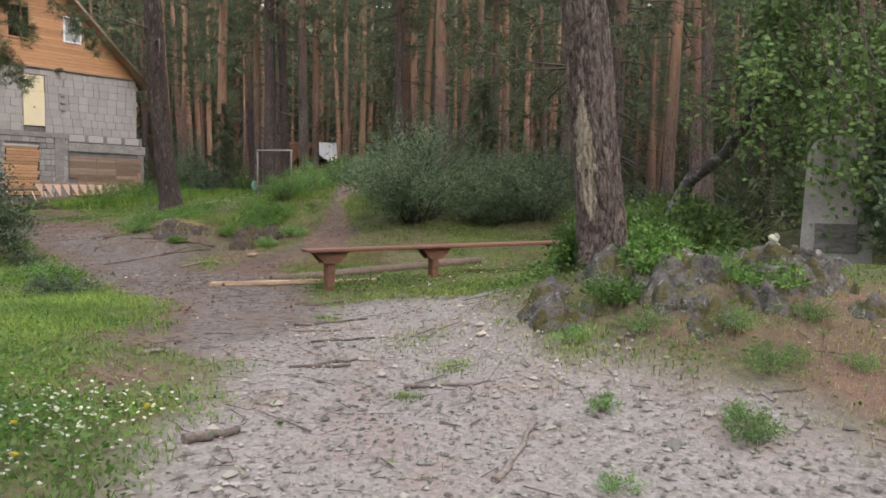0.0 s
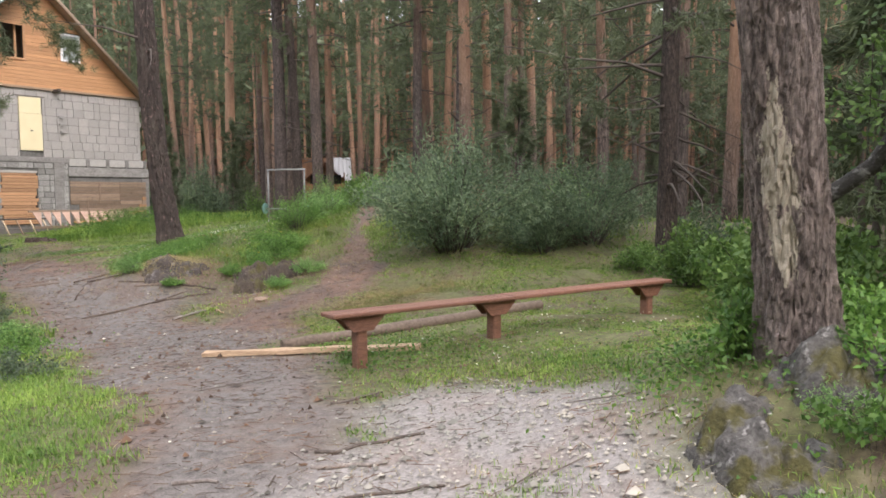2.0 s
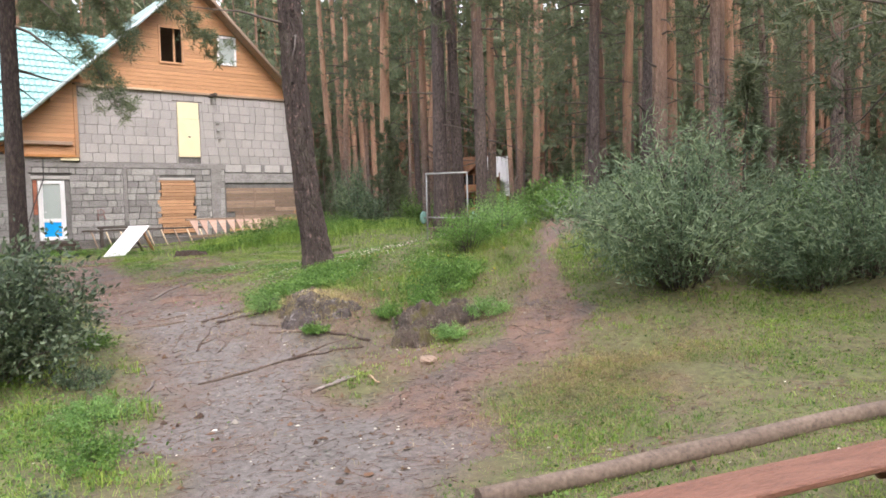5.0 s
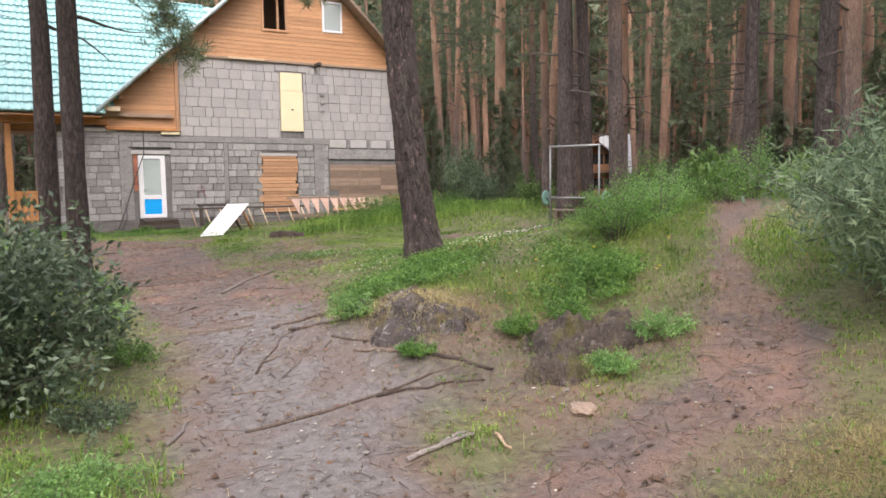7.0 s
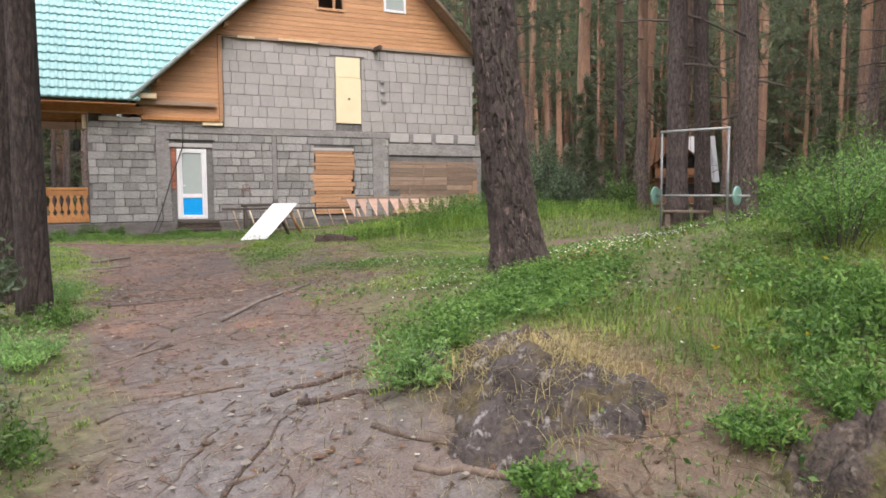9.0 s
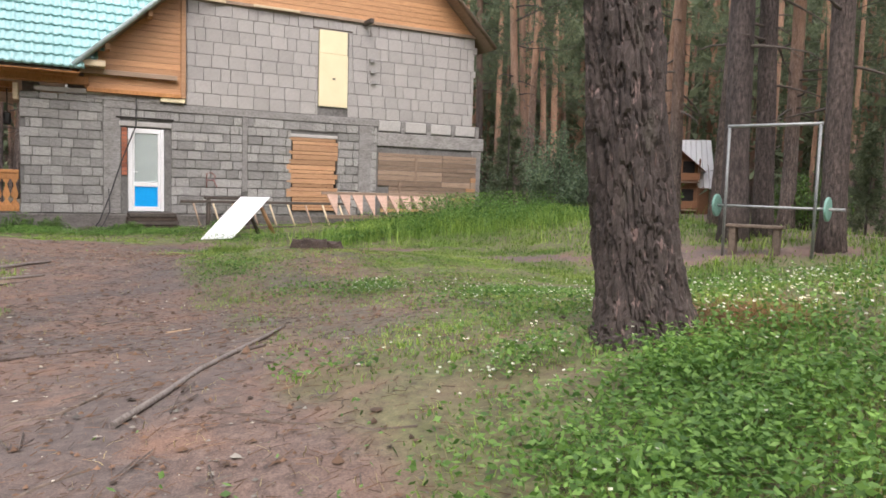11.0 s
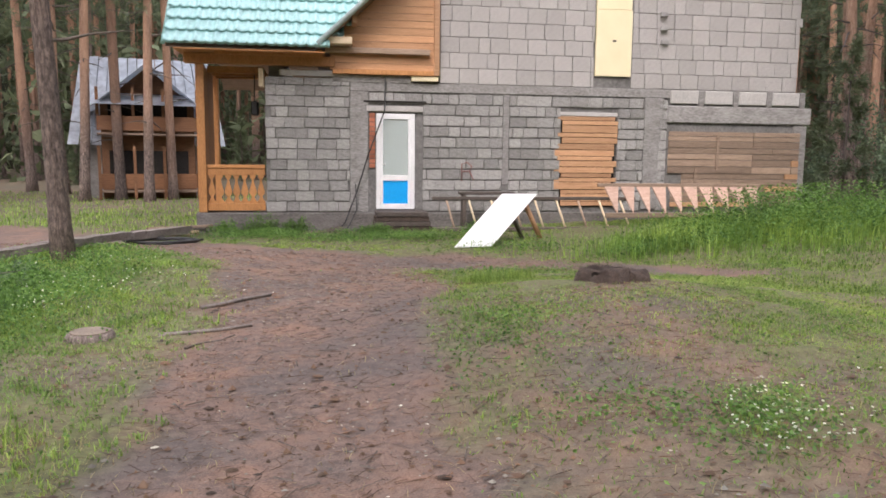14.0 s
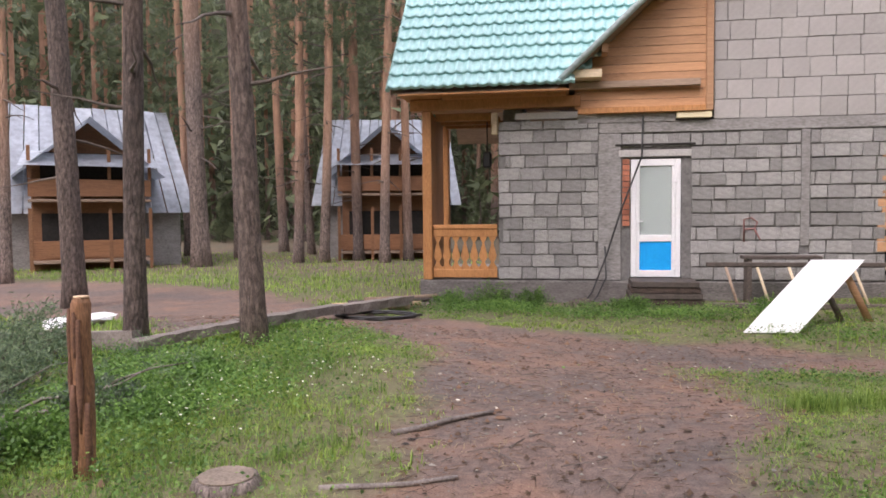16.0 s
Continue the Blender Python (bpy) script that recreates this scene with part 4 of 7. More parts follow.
# old leaning pine on the bank, weathered pine on the rocks, twin dark trunks by the path
tm, line = trunk_mesh("old_trunk", 17, 0.222, (-0.15, 0.08), 0.02, 31, BARK_OLD, 190, 1.4, 0.045, 3.0, 0.021)
lm, nm = crown_meshes("old_crown", 41, 17, 7, 3.2, 30, 0.27, 24, line, 6, 4.0)
build_tree("old_pine", (("trunk", tm), ("branchwork", lm), ("foliage", nm)), pose(11.21, 14.7, hgt(11.21, 14.7)), "old dark pine with furrowed bark leaning on the grassy bank")
tm, line = trunk_mesh("rock_trunk", 15, 0.185, (-0.175, 0.05), 0.06, 33, BARK_GREY, 120, 1.3, 0.05, 0.0, 0.013)
lm, nm = crown_meshes("rock_crown", 43, 15, 4.4, 3.4, 34, 0.27, 24, line, 10, 2.6)
rock_pine = build_tree("weathered_pine", (("trunk", tm), ("branchwork", lm), ("foliage", nm)), pose(7.0, 1.42, hgt(7.0, 1.42) - 0.1), "weathered grey pine with a bare bark scar among rocks")
for x, y, seed in ((6.92, 17.0, 35), (6.62, 18.1, 36)):
    tm, line = trunk_mesh("dark_trunk", 17, 0.15, (0.015, 0.0), 0.1, seed, BARK_DARK, 18, 1.3, 0.04)
    lm, nm = crown_meshes("dark_crown", seed + 10, 17, 6.5, 2.6, 26, 0.27, 24, line, 6, 3.0)
    dark = build_tree("dark_pine", (("trunk", tm), ("branchwork", lm), ("foliage", nm)), pose(x, y, hgt(x, y)), "slim dark pine beside the trodden path")
    rd = random.Random(seed)
    for bx, by, z0, z1 in (((1.5, -1.5, 5.9, 4.05), (3.0, -1.5, 6.3, 4.1), (1.25, -1.6, 5.2, 3.0), (1.0, -1.6, 6.4, 5.1), (2.4, -1.4, 6.9, 5.5), (0.1, -2.4, 6.6, 4.9), (-1.2, -1.6, 6.0, 4.6)) if seed == 35 else ((1.0, -0.6, 6.6, 4.6),)):
        pts = [Vector((0, 0, z0)).lerp(Vector((bx, by, z1)), s) + Vector((0, 0, 0.5 * math.sin(3.1 * s))) for s in (0, 0.25, 0.5, 0.75, 1)]
        bough = part("bough", tube(pts, [0.03, 0.022, 0.016, 0.01, 0.004], 5), TWIG, dark, "hanging bough with needles")
        cs = [pts[k].lerp(pts[k + 1], rd.random()) + Vector([rd.gauss(0, 0.13) for _ in range(3)]) for k in (1, 2, 3) for _ in range(24 * k)]
        part("foliage", tri_mesh("bough_needles", np.array([[tuple(q) for q in t] for t in tufts(cs, [Vector((bx, by, -1)).normalized() * 0.6] * len(cs), 0.17, 24, rd, 0.035)]), NEEDLE), None, bough)
tm, line = trunk_mesh("dark_trunk", 16, 0.17, (0.0, 0.01), 0.1, 39, BARK_DARK, 18, 1.3, 0.04)
lm, nm = crown_meshes("dark_crown", 49, 16, 2.7, 3.4, 62, 0.25, 24, line, 16, 1.3)
build_tree("dark_pine", (("trunk", tm), ("branchwork", lm), ("foliage", nm)), pose(14.75, 5.35, hgt(14.75, 5.35)), "dark pine with low boughs behind the bench")


# ---- undergrowth between the trunks and far woods closing the view ----
rf = random.Random(9)


def sapling_mesh(name, seed, h, reach, count):
    """A young pine or spruce with boughs down to the ground."""
    line = trunk_line(h, (0, 0), 0.05, seed, 8)
    rnd = random.Random(seed)
    centres, dirs = [], []
    stem = tube(line, [0.05 * (1 - 0.8 * k / 8) for k in range(9)], 5)
    for k in range(count):
        z = h * (0.05 + 0.93 * (k + rnd.random()) / count)
        a, q = rnd.uniform(0, 6.283), reach * (1.05 - z / h) * rnd.uniform(0.3, 1.0)
        d = Vector((math.cos(a), math.sin(a), -0.1))
        for _ in range(4):
            centres.append(Vector((d.x * q * rnd.uniform(0.3, 1), d.y * q * rnd.uniform(0.3, 1), z + rnd.uniform(-0.15, 0.15))))
            dirs.append(d)
    sm = bpy.data.meshes.new(name + "_stem")
    stem.to_mesh(sm)
    stem.free()
    sm.materials.append(TWIG)
    return (("trunk", sm), ("foliage", tri_mesh(name + "_needles", np.array([[tuple(q) for q in t] for t in tufts(centres, dirs, 0.25, 20, rnd, 0.06)]), NEEDLE)))


SAPLINGS = [sapling_mesh("sapling", 80 + k, (3.2, 4.6, 2.2)[k], (1.1, 1.5, 0.9)[k], (34, 44, 26)[k]) for k in range(3)]
for x, y, k, s in ((12.9, -0.7, 1, 1.3), (14.6, 0.9, 1, 1.5), (13.6, -2.3, 1, 1.4), (15.6, 2.4, 0, 1.6), (12.0, -2.0, 0, 1.4), (16.8, -0.8, 1, 1.7), (18.0, 3.0, 1, 1.5), (17.6, 10.2, 0, 1.0), (22.5, 28.8, 1, 1.0), (21.5, 27.2, 0, 0.9), (20.9, 31.2, 1, 0.9)):
    ob = build_tree("young_pine", SAPLINGS[k], pose(x, y, hgt(x, y), 0, 0, 77 * k + 31 * x), "young bushy pine growing between the trunks", "young pines of the forest")
    ob.scale = (s, s, s)
count = 0
while count < 130:
    if rf.random() < 0.72:
        x, y = rf.uniform(21, 58), rf.uniform(-12, 62)
        if x < 22 + 0.1 * abs(y - 14):
            continue
    else:
        x, y = rf.uniform(-26, 26), rf.uniform(46, 72)
        if -13 < x < 6.5 and y < 55:
            continue
    if not free(x, y, 0.8) or ((x - 47.5) ** 2 + (y - 50.5) ** 2 < 40):
        continue
    s = rf.uniform(0.7, 1.5)
    ob = build_tree("young_pine", SAPLINGS[rf.randrange(3)], pose(x, y, hgt(x, y), 0, 0, rf.uniform(0, 360)), "young bushy pine growing between the trunks", "young pines of the forest")
    ob.scale = (s, s, s)
    count += 1

tris, bars = [], []
rg = np.random.default_rng(8)
for k in range(1500):
    a = rf.uniform(0, 6.283)
    d = 48 + 34 * rf.random() ** 0.9
    if abs(a - 0.8) < 0.09 and d < 57:
        continue
    x, y = 12 + d * math.cos(a), 14 + d * math.sin(a)
    w, h = rf.uniform(0.12, 0.2), rf.uniform(20, 29)
    sx, sy = -math.sin(a) * w, math.cos(a) * w
    bars.append(((x - sx, y - sy, 0), (x + sx, y + sy, 0), (x + sx * 0.5, y + sy * 0.5, h), (x - sx * 0.5, y - sy * 0.5, h)))
    bars.append(((x - sy, y + sx, 0), (x + sy, y - sx, 0), (x + sy * 0.5, y - sx * 0.5, h), (x - sy * 0.5, y + sx * 0.5, h)))
    m = 170
    z = rg.random(m) ** 0.85 * h
    rr = rg.random(m) * 2.8 * (1.15 - z / h)
    aa = rg.uniform(0, 6.283, m)
    c = np.stack([x + rr * np.cos(aa), y + rr * np.sin(aa), z], -1)
    tris.append(np.stack([c, c + rg.normal(0, 0.4, (m, 3)), c + rg.normal(0, 0.4, (m, 3))], 1))
solo("far_woods", tri_mesh("far_woods", np.concatenate(tris), NEEDLE), None, pose(0, 0, 0), "dense dark pine forest in the distance", "forest", kind="stuff")
solo("far_trunks", quad_mesh("far_trunks", np.array(bars), BARK), None, pose(0, 0, 0), "trunks of the distant pine forest", "forest", kind="stuff")
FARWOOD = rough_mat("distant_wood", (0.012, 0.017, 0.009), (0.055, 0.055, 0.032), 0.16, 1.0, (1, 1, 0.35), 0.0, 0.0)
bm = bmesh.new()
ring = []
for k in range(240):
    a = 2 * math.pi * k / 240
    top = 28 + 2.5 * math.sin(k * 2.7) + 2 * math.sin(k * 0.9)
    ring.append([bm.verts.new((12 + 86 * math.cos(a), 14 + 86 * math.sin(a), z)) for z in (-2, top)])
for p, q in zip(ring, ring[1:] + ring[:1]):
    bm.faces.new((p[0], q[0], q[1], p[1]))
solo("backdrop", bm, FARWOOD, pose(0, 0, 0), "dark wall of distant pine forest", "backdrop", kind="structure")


# ---- house: door, panels, boards, porch ----
hbox("sill_band", 9.32, WY - 0.012, 3.52, 19.9, WY + 0.024, 3.715, CONCRETE, 0.01)
hbox("plaster_pier", 9.31, WY - 0.02, 0.94, 9.7, WY + 0.024, 3.515, CONCRETE, 0.01)
hbox("plaster_pier", 12.66, WY - 0.008, 1.55, 12.8, WY + 0.024, 3.515, CONCRETE, 0.006)
hbox("plaster_pier", 15.95, WY - 0.014, 1.0, 16.4, WY + 0.024, 3.515, CONCRETE, 0.01)
hbox("lintel", 9.66, WY - 0.03, 3.1, 10.88, WY + 0.2, 3.22, BLOCK_PALE, 0.01)
hbox("dark_lintel", 9.6, WY - 0.03, 3.29, 10.95, WY + 0.022, 3.33, DARK, 0.005)
for k in range(12):
    hbox("brick", 9.725, WY - 0.012, 1.9 + 0.098 * k, 9.845, WY + 0.1, 1.985 + 0.098 * k, BRICK, 0.004)
dframe = part("door", bm_box(9.87, WY + HT + 0.0, 1.0, 9.96, WY + HT + 0.08, 3.06, 0.008), WHITE, house, "white plastic half-glazed door with a blue lower panel")
for x0, z0, x1, z1 in ((10.62, 1.0, 10.71, 3.06), (9.962, 2.94, 10.618, 3.06), (9.962, 1.0, 10.618, 1.12), (9.962, 1.62, 10.618, 1.74)):
    part("stile", bm_box(x0, WY + HT, z0, x1, WY + HT + 0.08, z1, 0.008), WHITE, dframe)
part("sash", bm_box(9.962, WY + HT - 0.012, 1.122, 10.02, WY + HT + 0.06, 2.938, 0.006), WHITE, dframe)
part("sash", bm_box(10.56, WY + HT - 0.012, 1.122, 10.618, WY + HT + 0.06, 2.938, 0.006), WHITE, dframe)
part("blue_panel", bm_box(10.022, WY + HT + 0.02, 1.122, 10.558, WY + HT + 0.05, 1.618), BLUE, dframe, "bright blue protective film")
part("pane", bm_box(10.022, WY + HT + 0.025, 1.742, 10.558, WY + HT + 0.045, 2.938), glass, dframe, "frosted glass pane")
part("curtain", bm_box(10.0, WY + HT + 0.12, 1.2, 10.6, WY + HT + 0.13, 2.95), CLOTH, dframe)
hb = tube([(9.985, WY + HT - 0.02, 1.98), (9.985, WY + HT - 0.06, 1.98), (10.08, WY + HT - 0.06, 1.98)], 0.011, 6)
part("handle", hb, WHITE, dframe)
for z in (1.3, 2.2, 2.65):
    part("hinge", bm_box(10.6, WY + HT - 0.03, z, 10.64, WY + HT - 0.001, z + 0.1, 0.005), WHITE, dframe)
panel = part("cream_panel", bm_box(PANEL[0] + 0.01, WY + HT - 0.03, 3.97, PANEL[1] - 0.01, WY + HT + 0.03, 5.41, 0.006), CREAM, house, "cream insulation boards closing the upper window")
part("upper_sheet", bm_box(PANEL[0] + 0.01, WY + HT - 0.024, 5.416, PANEL[1] - 0.03, WY + HT + 0.03, 6.05, 0.006), CREAM, panel)
# No real hole: a near-black chip paints its shaded depth on the sheet.
part("hole", bm_box(15.12, WY + HT - 0.034, 4.72, 15.2, WY + HT - 0.028, 4.76), DARK, panel)
hbox("window_lintel", 14.55, WY - 0.03, 6.065, 15.7, WY + 0.2, 6.1, TWIG, 0.004)
rnd = random.Random(3)
# Near-black sheet behind the boards, its colour standing for the unlit room.
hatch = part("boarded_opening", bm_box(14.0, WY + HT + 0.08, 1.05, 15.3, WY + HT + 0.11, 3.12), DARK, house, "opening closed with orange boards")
z = 1.08
while z < 3.0:
    h = rnd.choice((0.1, 0.14, 0.17))
    bl = part("board", bm_box(14.02 - rnd.choice((0, 0, 0.1, 0.16)), WY + HT - 0.035 + rnd.uniform(0, 0.02), z, 15.2 + rnd.choice((0, 0.05, 0.12)), WY + HT + rnd.uniform(-0.005, 0.02), z + h - 0.012, 0.004), BOARD, hatch)
    z += h
part("head_block", bm_box(13.95, WY + HT - 0.03, 3.08, 15.3, WY + HT + 0.05, 3.17, 0.01), BLOCK_PALE, hatch)
big = part("boarded_window", bm_box(16.5, WY + HT + 0.0, 1.0, 19.86, WY + HT + 0.022, 2.9), MORTAR, house, "wide window closed with weathered boards")
z = 1.06
while z < 2.72:
    h = rnd.choice((0.11, 0.13, 0.16))
    x = 16.55 if z > 1.75 else 16.3 + (0.35 if z < 1.4 else 0.6)
    while x < 19.75:
        w = rnd.choice((1.0, 1.25, 2.1, 2.6))
        part("board", bm_box(x, WY + HT - 0.04 + rnd.uniform(0, 0.015), z, min(x + w, 19.84) - 0.01, WY + HT - 0.004, z + h - 0.01, 0.004), rnd.choice((BOARD_OLD, BOARD_OLD, BOARD_OLD, BOARD)), big)
        x += w
    z += h
for x in (17.72, 17.2):
    part("batten", bm_box(x, WY + HT - 0.06, 1.2 if x < 17.5 else 1.9, x + 0.07, WY + HT - 0.042, 1.95 if x < 17.5 else 2.75, 0.004), BOARD_OLD, big)
for k in range(4):
    x = 16.55 + 0.84 * k
    hbox("pale_block", x, WY - 0.04, 3.4, x + 0.68, WY + 0.022, 3.7, BLOCK_PALE, 0.015)
    hbox("mortar_pier", x + 0.69, WY - 0.03, 3.05, x + 0.83, WY + 0.022, 3.71, CONCRETE, 0.01)
hbox("rough_lintel", 16.5, WY - 0.035, 2.97, 20.08, WY + 0.022, 3.36, CONCRETE, 0.02)
hbox("corner_pier", 19.66, WY - 0.02, 1.0, 20.0, WY + 0.3, 2.95, CONCRETE, 0.02)
for x, z in ((16.2, 5.3), (16.22, 5.0), (16.25, 4.7)):
    hbox("stub_block", x, WY - 0.1, z, x + 0.16, WY - 0.025, z + 0.1, BLOCK, 0.01)
for pts in (((11.75, 1.62), (11.75, 2.0), (11.87, 2.03), (11.97, 1.95), (11.92, 1.84), (11.76, 1.83)), ((11.92, 1.84), (12.02, 1.64))):
    part("scrawl", tube([(x, WY + HT - 0.022, z) for x, z in pts], 0.014, 5), REDPAINT, lower, "faded red paint scrawl on the blocks")
# glazed gable window and the dark open one
gw = part("gable_window", bm_box(16.38, WY + HT - 0.06, 7.6, 16.46, WY + HT + 0.05, 8.72, 0.006), WHITE, house, "white plastic window in the wooden gable")
for x0, z0, x1, z1 in ((17.08, 7.6, 17.16, 8.72), (16.462, 8.64, 17.078, 8.72), (16.462, 7.6, 17.078, 7.68)):
    part("window_frame", bm_box(x0, WY + HT - 0.06, z0, x1, WY + HT + 0.05, z1, 0.006), WHITE, gw)
part("pane", bm_box(16.462, WY + HT - 0.02, 7.682, 17.078, WY + HT + 0.0, 8.638), glass, gw)
ow = part("open_window", bm_box(14.12, WY + HT - 0.07, 7.44, 15.06, WY + HT - 0.031, 7.52, 0.005), BOARD, house, "unglazed window opening in the gable")
for x0, z0, x1, z1 in ((14.12, 7.521, 14.2, 8.86), (14.98, 7.521, 15.06, 8.86)):
    part("casing", bm_box(x0, WY + HT - 0.07, z0, x1, WY + HT - 0.031, z1, 0.005), BOARD, ow)
part("stud", bm_box(14.75, WY + HT + 0.2, 7.4, 14.83, WY + HT + 0.28, 9.0, 0.005), BOARD, ow)

# porch
hbox("porch_slab", 6.1, WY + 0.51, 0.3, 7.55, 36.0, 0.9, CONCRETE, 0.02)
hbox("porch_post", 6.16, WY - 0.04, 0.935, 6.33, WY + 0.13, 4.0, BEAM, 0.012)
hbox("porch_post", 6.16, 33.35, 0.905, 6.33, 33.52, 4.0, BEAM, 0.012)
for k in range(8):
    hbox("plank", 6.2, WY + 0.14 + 0.2 * k, 0.94 if k < 2 else 0.905, 6.25, WY + 0.335 + 0.2 * k, 4.0, BEAM, 0.005)
hbox("eave_beam", 5.95, WY - 0.12, 4.0, 9.0, WY + 0.08, 4.2, BEAM, 0.012)
hbox("eave_fascia", 6.6, WY - 0.4, 4.15, 8.75, WY - 0.36, 4.3, BEAM, 0.006)
hbox("soffit", 5.85, WY - 0.6, 4.21, 8.8, WY + 1.9, 4.235, BEAM)
for k in range(3):
    hbox("cross_beam", 6.34, WY + 0.35 + 0.6 * k, 3.86, 7.5, WY + 0.47 + 0.6 * k, 4.0, BEAM, 0.01)
hbox("bracket", 7.42, WY - 0.02, 3.55, 7.54, WY + 0.12, 3.95, PALEWOOD, 0.02)
hbox("pale_strip", 7.85, WY - 0.05, 3.8, 9.28, WY + 0.02, 3.92, BLOCK_PALE, 0.01)
rail = part("porch_rail", bm_box(6.335, WY + HT + 0.0, 1.86, 7.52, WY + HT + 0.09, 1.94, 0.01), BEAM, house, "carved orange porch railing")
part("bottom_rail", bm_box(6.335, WY + HT + 0.01, 0.97, 7.52, WY + HT + 0.08, 1.12, 0.008), BEAM, rail)
part("mid_rail", bm_box(6.335, WY + HT + 0.02, 1.72, 7.52, WY + HT + 0.07, 1.858, 0.006), BEAM, rail)
prof = [(0.085, 1.121), (0.085, 1.16), (0.05, 1.2), (0.025, 1.26), (0.07, 1.33), (0.075, 1.38), (0.022, 1.58), (0.02, 1.62), (0.06, 1.69), (0.06, 1.719)]
bal = bmesh.new()
lo = [bal.verts.new((sx * w, dy, z)) for dy in (-0.014, 0.014) for sx, seq in ((1, prof), (-1, prof[::-1])) for w, z in seq]
nl = len(prof) * 2
bal.faces.new(lo[:nl])
bal.faces.new(lo[nl:][::-1])
for k in range(nl):
    bal.faces.new((lo[k], lo[k + nl], lo[nl + (k + 1) % nl], lo[(k + 1) % nl]))
bal_me = bpy.data.meshes.new("baluster")
bal.to_mesh(bal_me)
bal.free()
bal_me.materials.append(BEAM)
for k in range(7):
    ob = part("baluster", bal_me, None, rail)
    ob.location = (6.42 + 0.168 * k, WY + HT + 0.045, 0)
lampost = part("porch_lamp", bm_box(7.2, WY + HT + 0.55, 3.0, 7.36, WY + HT + 0.71, 3.3, 0.03), RUBBER, house, "black porch lantern")
part("lamp_arm", tube([(7.28, WY + HT + 0.63, 3.28), (7.28, WY + HT + 0.63, 3.86)], 0.012, 6), RUBBER, lampost)

# rough edges of the masonry: steps of blocks at the porch corner and the upper corner
rb = random.Random(11)
LOW = [box_mesh("block_mesh", 1, 1, 1, 0.045, BLOCK, 0.03, s) for s in range(5)]
UPM = [box_mesh("upper_block_mesh", 1, 1, 1, 0.02, BLOCK_UP, 0.006, s) for s in range(4)]
lay_blocks(lower, 7.55, 9.31, 0.95, 3.78, 0.42, 0.222, LOW, [(7.4, 7.62, 1.6, 1.95), (7.4, 7.66, 2.9, 3.1)], rb, rag=0.06)
lay_blocks(lower, 9.71, 16.5, 0.95, 3.52, 0.405, 0.232, LOW, [(9.62, 10.88, 0.9, 3.33), (12.66, 12.8, 1.5, 3.6), (13.98, 15.32, 0.9, 3.17), (15.95, 16.4, 0.9, 3.6)], rb, rag=0.2)
lay_blocks(lower, 16.3, 16.5, 0.95, 3.4, 0.405, 0.232, LOW, [], rb)
lay_blocks(upper, 11.24, 19.66, 3.72, 6.36, 0.425, 0.33, UPM, [(14.71, 15.59, 3.9, 6.1)], rb, proud=0.012, gap=0.012)
for z, d in ((5.9, 0.1), (5.2, 0.06)):
    hbox("toothing_block", 19.62, WY - 0.012, z, 19.66 + d, WY + 0.2, z + 0.2, BLOCK_UP, 0.01)

# ---- against the house: steps, ladder, stringer, white board, cable ----
step = thing("door_step", pose(10.4, 30.95, hgt(10.4, 30.95)), "stack of dark weathered planks as a door step", "step")
for k in range(5):
    part("plank", bm_box(-0.65 + 0.02 * k, -0.35 + 0.02 * (k % 2), -0.08 + 0.1 * k, 0.62 - 0.03 * k, 0.38, 0.01 + 0.1 * k, 0.008), ROTTEN if k % 2 else TWIG, step)
lad = thing("ladder", pose(13.1, 30.35, hgt(13.1, 30.35)), "long dark wooden ladder lying on edge against the wall", "ladder")
part("rail", bm_box(-2.15, -0.03, 0.6, 2.25, 0.03, 0.67, 0.01), TWIG, lad)
part("rail", bm_box(-2.1, -0.33, -0.02, 2.3, -0.27, 0.06, 0.01), TWIG, lad)
for k in range(9):
    x = -1.85 + 0.47 * k
    part("rung", tube([(x, 0.0, 0.6), (x + 0.12, -0.3, 0.04)], 0.022, 6), PALEWOOD if k % 3 else BOARD_OLD, lad)
tb = thing("trestle", pose(12.2, 30.85, hgt(12.2, 30.85)), "low dark plank trestle by the wall", "trestle")
part("top", bm_box(-0.6, -0.15, 0.72, 0.6, 0.15, 0.78, 0.01), TWIG, tb)
for x in (-0.5, 0.5):
    part("leg", bm_box(x - 0.04, -0.12, -0.05, x + 0.04, 0.12, 0.72, 0.01), TWIG, tb)
st = thing("stair_stringer", pose(16.3, 30.45, hgt(16.3, 30.45)), "unpainted notched stair flight lying by the wall", "staircase")
part("stringer", bm_box(-1.75, 0.0, 0.72, 2.0, 0.05, 0.8, 0.008), BOARD_OLD, st)
part("stringer", bm_box(-1.75, -0.5, 0.1, 2.0, -0.45, 0.2, 0.008), BOARD_OLD, st)
for k in range(10):
    x = -1.6 + 0.36 * k
    bm = bmesh.new()
    vs = [bm.verts.new(p) for p in ((x, 0.0, 0.73), (x + 0.3, -0.02, 0.73), (x + 0.13, -0.46, 0.18), (x, -0.0, 0.69), (x + 0.3, -0.02, 0.69), (x + 0.13, -0.46, 0.14))]
    for idx in ((0, 1, 2), (5, 4, 3), (0, 3, 4, 1), (1, 4, 5, 2), (2, 5, 3, 0)):
        bm.faces.new([vs[i] for i in idx])
    part("tread", bm, PINKWOOD, st, "pale pinkish new wood")
wbz = hgt(11.45, 28.4)
bm = bmesh.new()
c4 = [Vector(p) for p in ((11.09, 28.46, wbz + 0.01), (11.8, 28.5, wbz + 0.02), (12.77, 28.96, 1.46), (12.07, 28.92, 1.46))]
nrm = (c4[1] - c4[0]).cross(c4[3] - c4[0]).normalized() * 0.03
vs = [bm.verts.new(p + d) for d in (Vector(), nrm) for p in c4]
